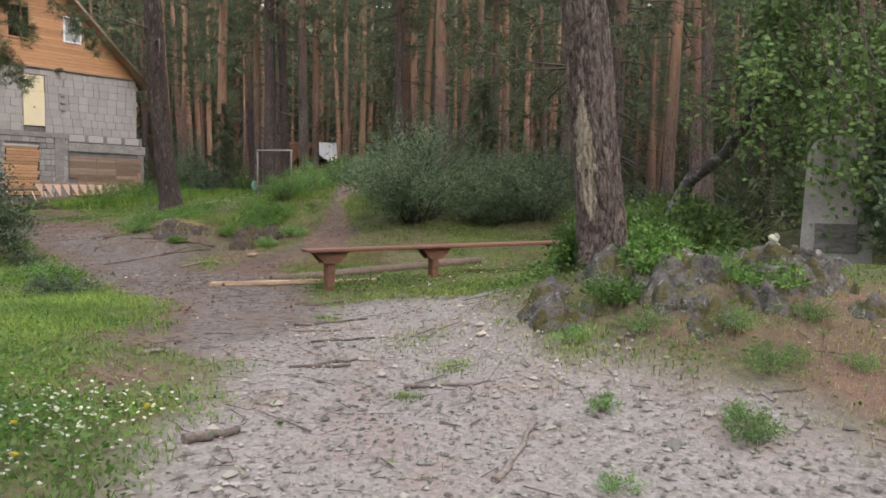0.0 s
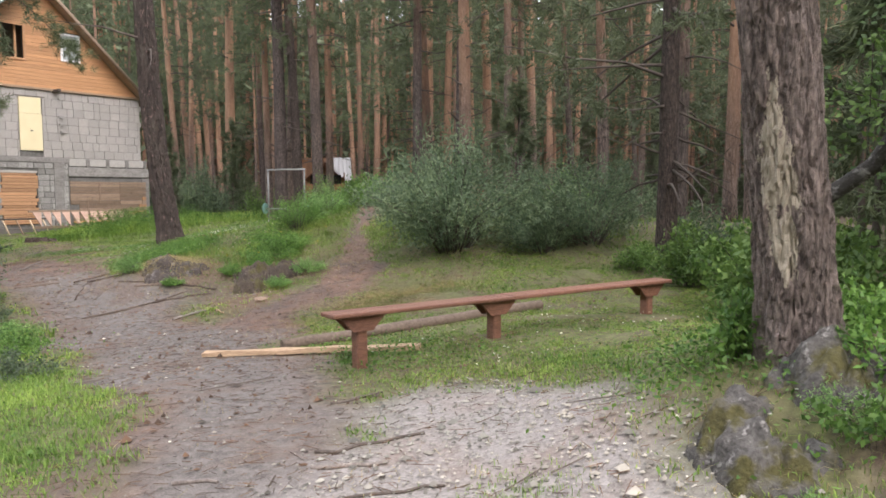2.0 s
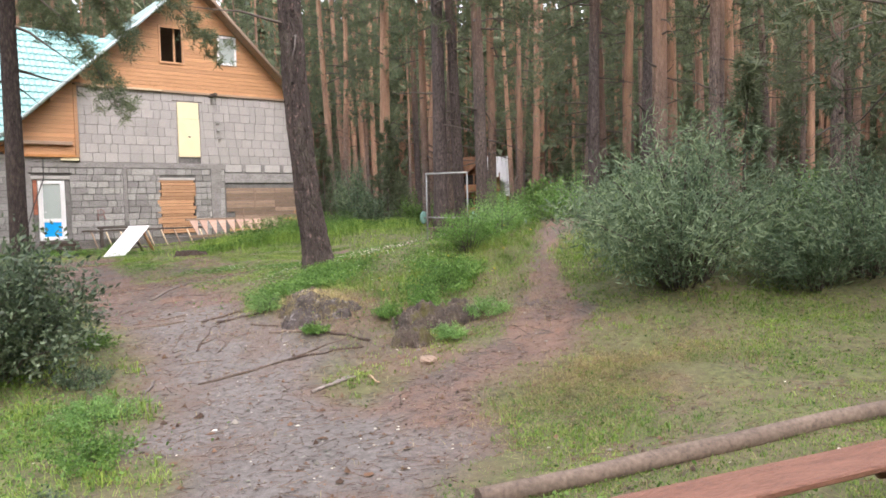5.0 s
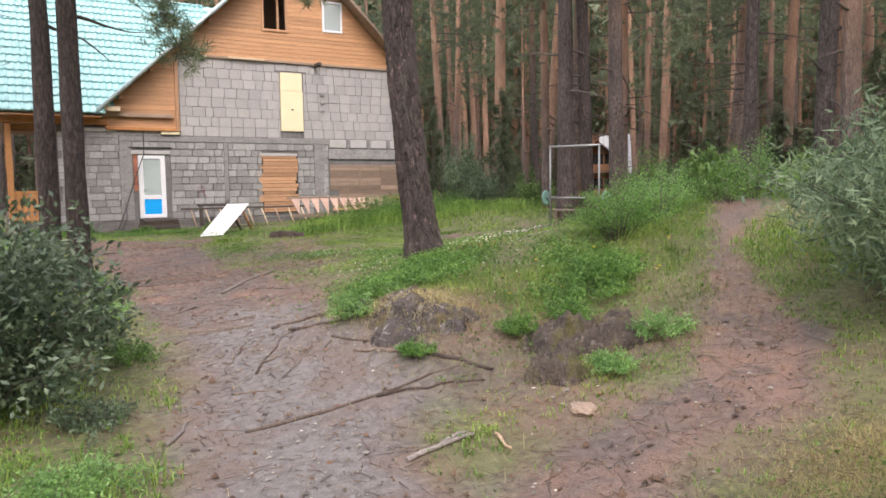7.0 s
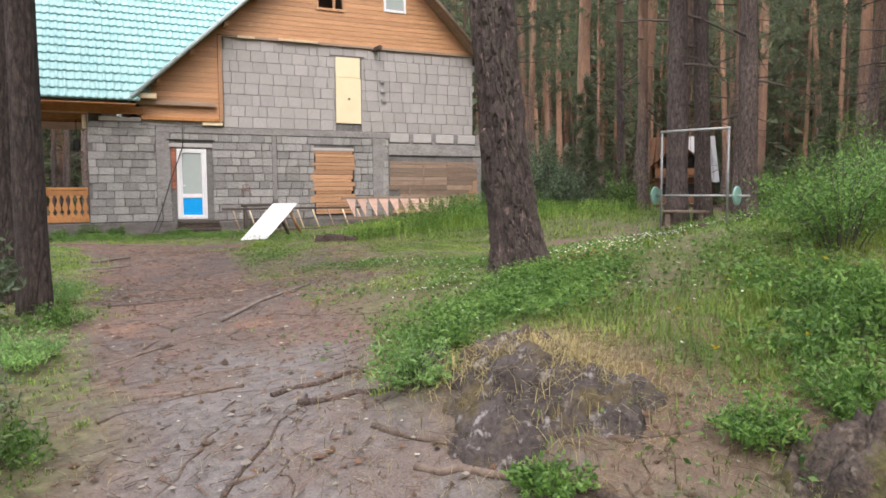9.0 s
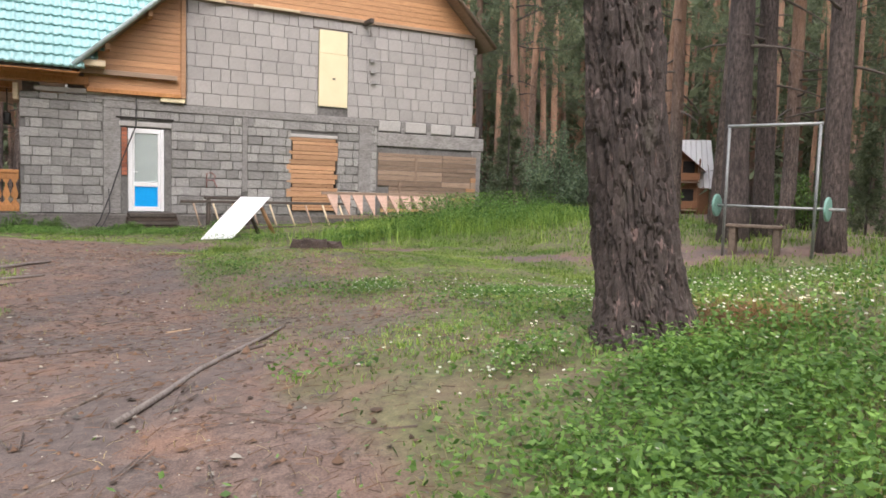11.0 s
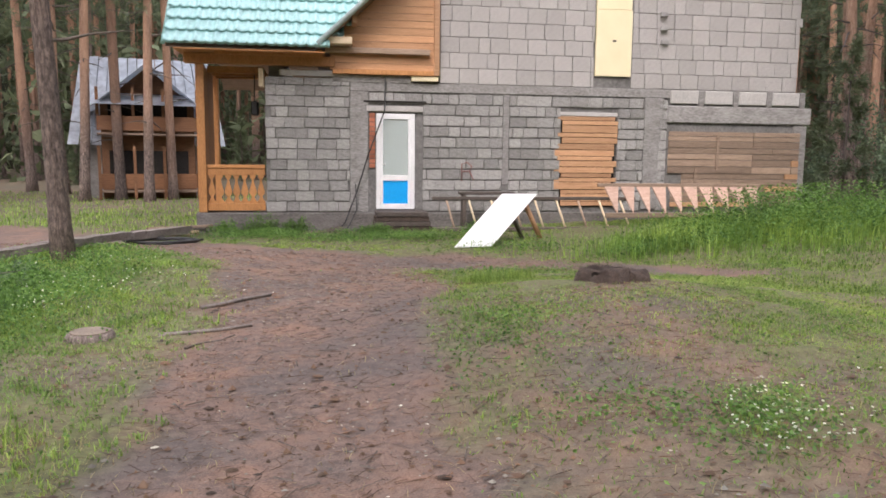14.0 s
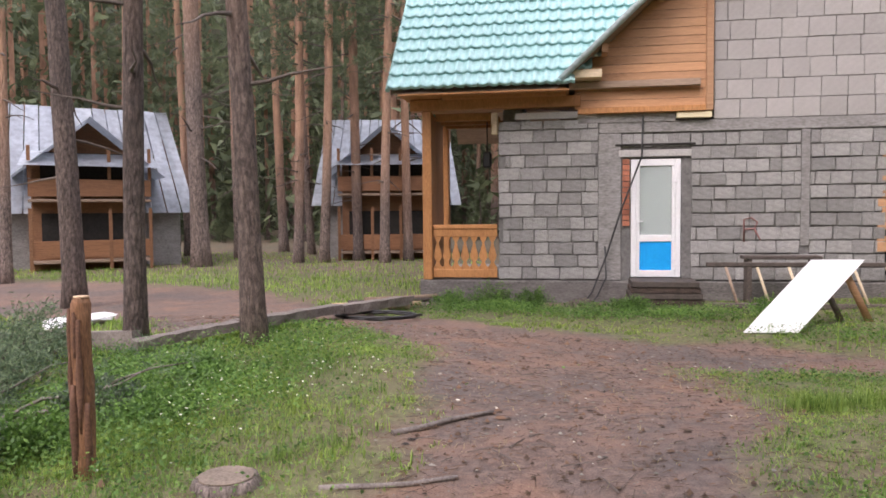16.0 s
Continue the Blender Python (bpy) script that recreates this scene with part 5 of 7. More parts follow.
for idx in ((3, 2, 1, 0), (4, 5, 6, 7), (0, 1, 5, 4), (1, 2, 6, 5), (2, 3, 7, 6), (3, 0, 4, 7)):
    bm.faces.new([vs[i] for i in idx])
solo("white_board", bm, WHITE, pose(0, 0, 0), "white laminated board leaning on a wooden prop", "board")
prop = thing("prop", pose(12.5, 29.0, hgt(12.5, 29.0)), "reddish wooden prop under the white board", "prop")
part("brace", tube([(-0.02, 0.0, 0.86), (0.45, 0.15, -0.05)], 0.06, 4), BOARD, prop)
part("brace", tube([(-0.3, 0.0, 0.7), (0.1, 0.2, -0.05)], 0.05, 4), TWIG, prop)
solo("cable", tube([(10.06, 31.3, 3.8), (10.04, 31.28, 3.1), (9.7, 31.25, 2.2), (9.45, 31.26, 1.4), (9.2, 31.2, 0.75), (8.95, 31.1, 0.42)], 0.016, 6), RUBBER, pose(0, 0, 0), "black cable hanging down the wall", "cable")
solo("cable", tube([(9.42, 31.28, 1.55), (9.44, 31.25, 1.0), (9.3, 31.2, 0.7), (9.1, 31.1, 0.42)], 0.013, 6), RUBBER, pose(0, 0, 0), "black cable hanging down the wall", "cable")



def angular(name, x, y, z, sx, sy, sz, material, label, category, seed, group=""):
    """A broken stone: the hull of a few points, its faces roughened."""
    rnd = random.Random(seed * 13)
    bm = bmesh.new()
    for _ in range(17):
        v = Vector([rnd.gauss(0, 1) for _ in range(3)]).normalized() * rnd.uniform(0.8, 1.15)
        bm.verts.new((v.x * sx, v.y * sy, v.z * sz))
    made = bmesh.ops.convex_hull(bm, input=bm.verts[:])
    bmesh.ops.delete(bm, geom=[g for g in made["geom_interior"] if isinstance(g, bmesh.types.BMVert)], context="VERTS")
    bmesh.ops.subdivide_edges(bm, edges=bm.edges[:], cuts=3, use_grid_fill=True)
    for v in bm.verts:
        q = v.co * 6 + Vector((seed, 0, seed))
        v.co += v.co.normalized() * (0.09 * noise.noise(q) + 0.05 * noise.noise(q * 2.7)) * (sx + sz)
    return solo(name, bm, material, pose(x, y, z, 0, 0, seed * 47), label, category, group)


def lump(name, x, y, z, sx, sy, sz, material, label, category, seed, rough=0.35, parent=None, group=""):
    """A stone or clod: a round body broken up by noise, set into the ground."""
    bm = bmesh.new()
    bmesh.ops.create_icosphere(bm, subdivisions=4, radius=1)
    for v in bm.verts:
        q = v.co * 1.3 + Vector((seed * 3.7, seed * 1.3, 0))
        f = 1 + rough * noise.noise(q) + rough * 0.6 * noise.noise(q * 2.3) + rough * 0.35 * noise.noise(q * 5) + rough * 0.25 * noise.noise(q * 11)
        v.co = Vector((v.co.x * f * sx, v.co.y * f * sy, v.co.z * f * sz))
    return solo(name, bm, material, pose(x, y, z, 0, 0, seed * 47), label, category, group)


lump("rubble_heap", 9.0, 31.0, 0.42, 0.42, 0.2, 0.24, SOIL, "small heap of soil and rubble at the wall foot", "rubble", 5, 0.25)

# ---- bench, plank and log ----
ang = math.degrees(math.atan2(3.78 - 4.93, 10.86 - 6.8))
bz = 0.56
bench = thing("bench", pose(8.83, 4.355, bz, 0, 0, ang), "long red-brown painted plank bench on three posts", "bench")
part("seat", bm_box(-2.1, -0.125, 0.412, -0.2, 0.115, 0.448, 0.008), BENCH, bench)
part("seat", bm_box(-0.197, -0.12, 0.412, 2.12, 0.125, 0.45, 0.008), BENCH, bench)
for x in (-1.8, -0.36, 1.82):
    part("post", bm_box(x - 0.05, -0.056, -0.2, x + 0.05, 0.056, 0.405, 0.012), BENCH, bench)
    bm = bmesh.new()
    for dy in (-0.075, 0.058):
        f = [(x - 0.21, 0.405), (x + 0.21, 0.405), (x + 0.09, 0.28), (x - 0.09, 0.28)]
        vs = [bm.verts.new((px, dy + d, pz)) for d in (0, 0.018) for px, pz in f]
        for idx in ((0, 1, 2, 3), (7, 6, 5, 4), (0, 4, 5, 1), (1, 5, 6, 2), (2, 6, 7, 3), (3, 7, 4, 0)):
            bm.faces.new([vs[i] for i in idx])
    part("bracket", bm, BENCH, bench)


def lying(name, a, c, r, material, label, category, sides=8, square=False, rise=0.0, seed=0, steps=5, wig=0.0, group=""):
    rnd = random.Random(seed)
    pts = []
    for k in range(steps + 1):
        s = k / steps
        x, y = a[0] + (c[0] - a[0]) * s + rnd.uniform(-wig, wig), a[1] + (c[1] - a[1]) * s + rnd.uniform(-wig, wig)
        pts.append(Vector((x, y, hgt(x, y) + r * 0.6 + rise)))
    return solo(name, tube(pts, [r * (1 - 0.35 * k / steps) if wig else r for k in range(steps + 1)], sides, rough=0.12 if not square else 0, seed=seed), material, pose(0, 0, 0), label, category, group)



lying("old_log", (7.4, 6.25), (10.6, 5.25), 0.065, OLDLOG, "grey weathered log lying behind the bench", "log", 8, False, 0.0)

# ---- rocks round the weathered pine, earth lumps of the bank ----
def outcrop(name, domes, material, label, seed, cells=5.2, step=0.028, deep=0.075, ridge=0.03):
    """A broken mass of rock: overlapping humps cut into blocks by cracks, set into the ground."""
    d = np.array(domes)
    xs = np.arange((d[:, 0] - d[:, 2]).min() - 0.1, (d[:, 0] + d[:, 2]).max() + 0.1, step)
    ys = np.arange((d[:, 1] - d[:, 3]).min() - 0.1, (d[:, 1] + d[:, 3]).max() + 0.1, step)
    gx, gy = np.meshgrid(xs, ys)
    ground = height(gx, gy)
    wx, wy = gx + 0.09 * fbm(gx, gy, 0.16, seed), gy + 0.09 * fbm(gx, gy, 0.16, seed + 2)
    h = np.full(gx.shape, -0.12)
    for x, y, rx, ry, tall in domes:
        r = np.sqrt(((wx - x) / rx) ** 2 + ((wy - y) / ry) ** 2)
        h = np.maximum(h, (tall + 0.08) * (1 - r ** 3) - 0.08)
    h = np.maximum(h, -0.12)
    bm = bmesh.new()
    grid = []
    for i in range(len(ys)):
        row = []
        for j in range(len(xs)):
            p = Vector((gx[i, j] * cells, gy[i, j] * cells * 1.2, seed * 1.7))
            dist, pts = noise.voronoi(p + 0.25 * noise.noise_vector(p * 1.5))
            c = pts[0]
            block = 0.6 * deep * noise.cell(c * 3.1) + 0.8 * deep * ((p - c).x * noise.cell(c * 5.3 + Vector((9, 0, 0))) + (p - c).y * noise.cell(c * 4.1 + Vector((0, 9, 0))))
            crack = deep * math.exp(-(dist[1] - dist[0]) * 13)
            z = h[i, j]
            if z > -0.119:
                f = Vector((gx[i, j] * 11, gy[i, j] * 11, h[i, j] * 4 + seed))
                z += block - crack + 0.035 * noise.noise(p * 2.6) + ridge * (0.5 - abs(noise.noise(f))) + 0.6 * ridge * (0.4 - abs(noise.noise(f * 2.3))) + 0.25 * ridge * noise.noise(f * 5.1)
            row.append(bm.verts.new((gx[i, j] + 0.012 * noise.noise(p * 7), gy[i, j] + 0.012 * noise.noise(p * 7.7), ground[i, j] + z)))
        grid.append(row)
    for r0, r1, h0, h1 in zip(grid, grid[1:], h, h[1:]):
        for j in range(len(xs) - 1):
            if max(h0[j], h0[j + 1], h1[j], h1[j + 1]) > -0.119:
                bm.faces.new((r0[j], r0[j + 1], r1[j + 1], r1[j])).smooth = True
    bmesh.ops.delete(bm, geom=[v for v in bm.verts if not v.link_faces], context="VERTS")
    return solo(name, bm, material, pose(0, 0, 0), label, "rock", "rocks at the pine" if name == "rock" else "")


for k, domes in enumerate((((6.2, 1.45, 0.26, 0.26, 0.11), (6.05, 1.25, 0.2, 0.22, 0.07)), ((6.7, 1.2, 0.3, 0.28, 0.17), (6.42, 0.78, 0.28, 0.24, 0.15)), ((6.42, 0.32, 0.26, 0.22, 0.1),), ((6.95, 0.7, 0.4, 0.3, 0.1), (6.85, 0.12, 0.36, 0.2, 0.13)),
                           ((7.35, 0.35, 0.4, 0.28, 0.06), (7.55, -0.12, 0.4, 0.22, 0.13)), ((7.1, -0.5, 0.36, 0.14, 0.08),), ((8.3, 0.35, 0.6, 0.5, 0.1), (8.9, 0.6, 0.55, 0.45, 0.1)))):
    outcrop("rock", domes, ROCK, "mossy grey lichened rock under the pine", 3 + 2 * k, 3.6, 0.022, 0.1, 0.03)
outcrop("bank_outcrop", ((9.45, 12.05, 0.42, 0.34, 0.11), (9.27, 11.68, 0.38, 0.38, 0.13), (9.5, 11.4, 0.4, 0.3, 0.09), (9.08, 11.45, 0.3, 0.3, 0.09), (9.12, 12.3, 0.26, 0.24, 0.07)),
        BANKROCK, "mound of lichened brown rock and roots in the worn bank", 5, 3.4, 0.018, 0.07, 0.085)
outcrop("earth_bank", ((10.15, 10.42, 0.44, 0.26, 0.18), (10.58, 10.2, 0.34, 0.22, 0.15)), DARKBANK, "dark mossy overhanging edge of earth in the worn bank", 7, 4.0, 0.018, 0.08, 0.11)
outcrop("earth_bank", ((9.74, 9.98, 0.24, 0.2, 0.14),), DARKBANK, "dark mossy clod of earth in the worn bank", 9, 4.0, 0.018, 0.08, 0.11)
lump("boulder", 9.5, 9.4, hgt(9.5, 9.4), 0.12, 0.1, 0.05, BOARD_OLD, "half-buried brownish stone beside the path", "stone", 40, 0.2)
rs = random.Random(41)
for sx, sy, sr, tall in ((12.0, 23.45, 0.28, 0.13), (12.45, 23.6, 0.18, 0.11)):
    bm = tube([(0, 0, -0.15), (0, 0, 0.02), (0, 0, tall), (0, 0, tall - 0.03), (0, 0, tall - 0.08)], [sr * 1.25, sr * 1.05, sr * 0.95, sr * 0.75, sr * 0.5], 26, rough=0.16, seed=3)
    for v in bm.verts:
        v.co.z += rs.uniform(-0.05, 0.06) * (v.co.z > 0)
    solo("rotten_stump", bm, ROTTEN, pose(sx, sy, hgt(sx, sy)), "low rotten dark broken stump in the grass", "stump")

# ---- stake, cut stump, timbers by the yard ----
stake = thing("wooden_stake", pose(5.62, 22.46, hgt(5.62, 22.46)), "peeled reddish wooden stake standing in the grass", "stake")
STAKELINE = [(0, 0, -0.25), (0.0, 0, 0.1), (0.012, 0, 0.4), (-0.008, 0.01, 0.7), (0.0, 0.0, 1.0), (0.01, 0.0, 1.15), (0.01, 0.0, 1.19)]
part("pole", tube(STAKELINE, [0.072, 0.068, 0.066, 0.065, 0.064, 0.06, 0.05], 14, rough=0.1, seed=4), RAWPOLE, stake)
part("cut_top", tube([(0.01, 0, 1.188), (0.01, 0, 1.2)], [0.051, 0.046], 14, rough=0.05, seed=5), PLANKWOOD, stake, "pale sawn end")
for k, (turn, z0, z1, w) in enumerate(((-1.9, 0.0, 0.62, 0.03), (-1.2, 0.3, 1.05, 0.022), (-2.5, 0.45, 1.12, 0.02), (-0.6, 0.0, 0.5, 0.028), (1.5, 0.1, 0.9, 0.03), (-1.55, 0.8, 1.1, 0.016))):
    line = [(0.064 * math.cos(turn + 0.06 * math.sin(3 * q + k)), 0.064 * math.sin(turn + 0.06 * math.sin(3 * q + k)), z0 + (z1 - z0) * q / 6) for q in range(7)]
    part("bark_strip", tube(line, [w * (0.3 + 0.7 * math.sin(math.pi * (0.12 + 0.76 * q / 6))) for q in range(7)], 6, rough=0.25, seed=k), STRIPBARK, stake, "dark strip of bark")
stump = thing("tree_stump", pose(6.7, 22.3, hgt(6.7, 22.3)), "low sawn tree stump with pale top", "stump")
part("bark", tube([(0, 0, -0.15), (0, 0, 0.02), (0, 0, 0.075)], [0.25, 0.21, 0.19], 16, rough=0.05, seed=8), BARK_GREY, stump)
part("cut_face", tube([(0, 0, 0.076), (0, 0, 0.086)], [0.175, 0.17], 16, rough=0.03, seed=9), CUTWOOD, stump)
def beam(name, a, c, w, h, material, label, category, rise=0.0):
    """A squared timber lying from a to c, its ends at the ground's height."""
    p, q = Vector((a[0], a[1], hgt(*a) + rise)), Vector((c[0], c[1], hgt(*c) + rise))
    d = (q - p).normalized()
    side = d.cross(Vector((0, 0, 1))).normalized()
    m = Matrix((d, side, d.cross(side) * -1)).transposed().to_4x4()
    m.translation = (p + q) / 2
    ln = (q - p).length
    bm = bmesh.new()
    rings = []
    rnd = random.Random(int(ln * 100))
    for k in range(9):
        x = ln * (k / 8 - 0.5)
        j = lambda: rnd.uniform(-0.012, 0.012)
        rings.append([bm.verts.new((x, y + j(), z + j())) for y, z in ((-w / 2, 0), (w / 2, 0), (w / 2, h), (-w / 2, h))])
    for r0, r1 in zip(rings, rings[1:]):
        for k in range(4):
            bm.faces.new((r0[k], r0[(k + 1) % 4], r1[(k + 1) % 4], r1[k]))
    bm.faces.new(rings[0][::-1])
    bm.faces.new(rings[-1])
    bmesh.ops.recalc_face_normals(bm, faces=bm.faces[:])
    return solo(name, bm, material, m, label, category)


beam("fresh_plank", (6.82, 6.72), (7.86, 4.84), 0.1, 0.04, PLANKWOOD, "pale freshly sawn plank lying on the grass", "plank", 0.015)
beam("timber_edge", (4.25, 25.2), (4.98, 26.12), 0.2, 0.1, DEADWOOD, "long grey timber edging the yard", "timber", 0.1)
beam("timber_edge", (4.98, 26.14), (5.53, 28.2), 0.2, 0.12, DEADWOOD, "long grey timber edging the yard", "timber", 0.09)
beam("timber_edge", (5.53, 28.22), (6.1, 30.4), 0.2, 0.13, DEADWOOD, "long grey timber edging the yard", "timber", 0.07)
beam("timber_edge", (1.2, 25.6), (4.1, 25.5), 0.2, 0.2, DEADWOOD, "long grey timber edging the yard", "timber", 0.02)
for k in range(4):
    lying("loose_plank", (4.7 + 0.25 * k, 29.6 + 0.1 * k), (6.2 + 0.1 * k, 30.2 + 0.2 * k), 0.05, (BOARD_OLD, PLANKWOOD, TWIG, BOARD_OLD)[k], "loose plank lying by the porch", "plank", 4, True, 0.01 + 0.045 * k)
hose = [(6.0 + (0.55 + 0.03 * k / 6) * math.cos(k * 0.5), 28.6 + 0.4 * math.sin(k * 0.5), hgt(6.0, 28.6) + 0.02 + 0.002 * k) for k in range(26)]
solo("hose", tube(hose, 0.02, 6), RUBBER, pose(0, 0, 0), "black hose coiled on the ground", "hose")
lump("white_sheet", 2.3, 27.0, hgt(2.3, 27.0) + 0.08, 0.6, 0.3, 0.06, WHITE, "crumpled white sheet on the ground", "sheet", 44, 0.3)

# ---- exercise bar under the trees ----
fr = thing("exercise_frame", pose(17.84, 19.15, hgt(17.84, 19.15), 0, 0, -70), "grey steel pipe frame with a crossbar and green wheel", "exercise frame")
for x in (-0.66, 0.66):
    part("post", tube([(x, 0, -0.3), (x, 0, 2.02)], 0.024, 8), STEEL, fr)
part("top_bar", tube([(-0.69, 0, 2.02), (0.69, 0, 2.02)], 0.026, 8), STEEL, fr)
part("low_bar", tube([(-0.9, 0.05, 0.78), (1.05, 0.05, 0.78)], 0.022, 8), STEEL, fr)
for wx in (0.8, -0.83):
    part("wheel", tube([(wx, 0.05, 0.78), (wx + 0.004, 0.05, 0.78), (wx + 0.03, 0.05, 0.78), (wx + 0.034, 0.05, 0.78)], [0.15, 0.18, 0.18, 0.15], 20), GREENPAINT, fr, "faded green disc")
sb = thing("small_bench", pose(17.95, 19.45, hgt(17.95, 19.45), 0, 0, -60), "small dark grey wooden bench under the bar", "bench")
part("seat", bm_box(-0.42, -0.15, 0.42, 0.42, 0.15, 0.47, 0.01), OLDLOG, sb)
for x in (-0.32, 0.32):
    part("leg", bm_box(x - 0.05, -0.12, -0.1, x + 0.05, 0.12, 0.419, 0.01), OLDLOG, sb)

rail = thing("pole_rail", pose(20.5, 16.3, 0), "grey horizontal pole on two low posts at the forest edge", "rail")
part("pole", tube([(0, 0, 2.0), (0.9, -1.5, 2.02), (2.0, -3.1, 1.98)], 0.03, 6, rough=0.1), DEADWOOD, rail)
for dx, dy in ((0.1, -0.15), (1.85, -2.9)):
    part("post", tube([(dx, dy, hgt(20.5 + dx, 16.3 + dy) - 0.2), (dx, dy, 1.99)], 0.04, 6, rough=0.1), DEADWOOD, rail)
hut = thing("hut", pose(32.2, 22.6, hgt(32.2, 22.6), 0, 0, -35), "small ochre plank hut deep among the trunks", "hut")
part("wall", bm_box(-1.1, -0.9, -0.3, 1.1, 0.9, 1.5, 0.02), BOARD, hut)
for s in (-1, 1):
    bm = bmesh.new()
    bm.faces.new([bm.verts.new(p) for p in ((-1.25, s * 1.1, 1.4), (1.25, s * 1.1, 1.4), (1.25, 0, 2.1), (-1.25, 0, 2.1))])
    bmesh.ops.solidify(bm, geom=bm.faces[:], thickness=0.05)
    part("roof", bm, CABINWOOD, hut)

# ---- memorial block with flowers behind the rocks ----
mon = thing("stone_slab", pose(9.95, 0.24, 1.02, 0, 0, 100), "weathered pale memorial slab behind the rocks", "monument")
bm = bmesh.new()
side = [(-0.34, -0.35), (0.34, -0.35), (0.33, 0.3), (0.31, 1.15), (0.24, 1.28), (0.05, 1.33), (-0.2, 1.29), (-0.3, 1.2), (-0.33, 0.4)]
vs = [[bm.verts.new((px, d, pz)) for px, pz in side] for d in (-0.11, 0.11)]
bm.faces.new(vs[0])
bm.faces.new(vs[1][::-1])
for k in range(len(side)):
    bm.faces.new((vs[0][k], vs[1][k], vs[1][(k + 1) % len(side)], vs[0][(k + 1) % len(side)]))
bmesh.ops.bevel(bm, geom=bm.edges[:], offset=0.02, segments=2, affect="EDGES")
part("slab", bm, BLOCK_PALE, mon)
part("plaque", bm_box(-0.2, 0.112, 0.12, 0.2, 0.125, 0.42, 0.004), CONCRETE, mon, "grey inset plaque")
fl = thing("flower_bunch", pose(9.0, 0.6, 1.16), "bunch of white and pink flowers on the rocks", "flowers")
rr = random.Random(21)
for k in range(18):
    a, q, zz = rr.uniform(0, 6.28), rr.uniform(0, 0.085), rr.uniform(0.03, 0.17)
    bm = bmesh.new()
    bmesh.ops.create_icosphere(bm, subdivisions=2, radius=rr.uniform(0.022, 0.034), matrix=Matrix.Translation((q * math.cos(a) * (1.2 - 4 * zz), q * math.sin(a) * (1.2 - 4 * zz), zz)))
    for v in bm.verts:
        v.co += Vector([rr.uniform(-0.006, 0.006) for _ in range(3)])
    part("bloom", bm, PETAL if k % 3 else PINK, fl)
part("stem", tube([(0, 0, -0.15), (0, 0, 0.1)], 0.02, 6), LEAF, fl)


# ---- shrubs ----
SOFTLEAF = leaf_mat("soft_fine_leaves", (0.13, 0.26, 0.085), (0.32, 0.52, 0.19), 0.6, 0.5)
HEDGE = leaf_mat("dark_hedge_leaves", (0.04, 0.072, 0.045), (0.2, 0.265, 0.17), 0.5, 0.3)
BIRCHLEAF = leaf_mat("birch_leaves", (0.07, 0.145, 0.04), (0.22, 0.35, 0.1), 0.6, 0.42)
def shrub(name, x, y, w, d, h, leaves, size, material, label, seed, shape=1.0, aspect=0.3, z0=None, stems_n=34):
    """Stems and many small leaves in clumps, thinner toward the rim."""
    rnd = random.Random(seed)
    ob = thing(name, pose(x, y, hgt(x, y) if z0 is None else z0), label, "shrub")
    stems, quads, thick = bmesh.new(), [], min(0.016, 0.008 * h)
    tips = []
    for k in range(stems_n):
        a, q = rnd.uniform(0, 6.283), math.sqrt(rnd.random())
        top = Vector((q * w / 2 * math.cos(a), q * d / 2 * math.sin(a), h * (1 - 0.55 * q ** 2 * shape) * rnd.uniform(0.55, 1.03)))
        mid = Vector((top.x * 0.4, top.y * 0.4, top.z * 0.55))
        tube([(top.x * 0.15, top.y * 0.15, -0.1), mid, top], [thick, 0.6 * thick, 0.25 * thick], 4, stems, False)
        tips.append((mid, top))
    part("stemwork", stems, TWIG, ob)
    n = leaves // len(tips)
    for mid, top in tips:
        for _ in range(n):
            s = rnd.random() ** 0.6
            base = Vector((mid.x * 0.6, mid.y * 0.6, mid.z * 0.25))
            c = base.lerp(top, s) + Vector([rnd.gauss(0, 0.085 * w / 2), rnd.gauss(0, 0.085 * d / 2), rnd.gauss(0, 0.07 * h)])
            if c.z < 0.02:
                continue
            u = (Vector([rnd.gauss(0, 1) for _ in range(3)]) + (top - mid).normalized() * 0.8).normalized() * size * rnd.uniform(0.6, 1.2)
            v = u.orthogonal().normalized()
            v.rotate(Matrix.Rotation(rnd.uniform(0, 6.28), 3, u.normalized()))
            v *= size * aspect
            quads.append((tuple(c - u * 0.5), tuple(c + v * 0.5), tuple(c + u * 0.5), tuple(c - v * 0.5)))
    part("foliage", quad_mesh("leaves", np.array(quads), material), None, ob)
    return ob


shrub("conifer_shrub", 13.2, 8.7, 4.6, 3.0, 2.35, 19000, 0.13, SHRUB, "large dusky green juniper-like shrub on the bank", 1, aspect=0.15, stems_n=64)
shrub("conifer_shrub", 15.6, 7.3, 4.6, 3.0, 1.9, 12500, 0.13, SHRUB, "broad dusky green shrub behind the bench", 2, aspect=0.15, stems_n=50)
shrub("conifer_shrub", 14.3, 7.4, 2.4, 1.8, 1.2, 7000, 0.12, SHRUB, "low dusky green shrub behind the bench", 12, aspect=0.15)
shrub("leafy_shrub", 5.75, 12.1, 2.3, 2.6, 1.85, 13000, 0.085, HEDGE, "dark spiky-leaved shrub beside the path", 3, aspect=0.35)
shrub("leafy_shrub", 6.3, 16.0, 1.4, 1.4, 1.1, 2400, 0.1, HEDGE, "dark spiky-leaved shrub beside the path", 4, aspect=0.35)
shrub("leafy_shrub", 10.2, 2.1, 1.6, 1.5, 1.0, 4200, 0.085, BIRCHLEAF, "bright green leafy shrub behind the rocks", 5, aspect=0.6)
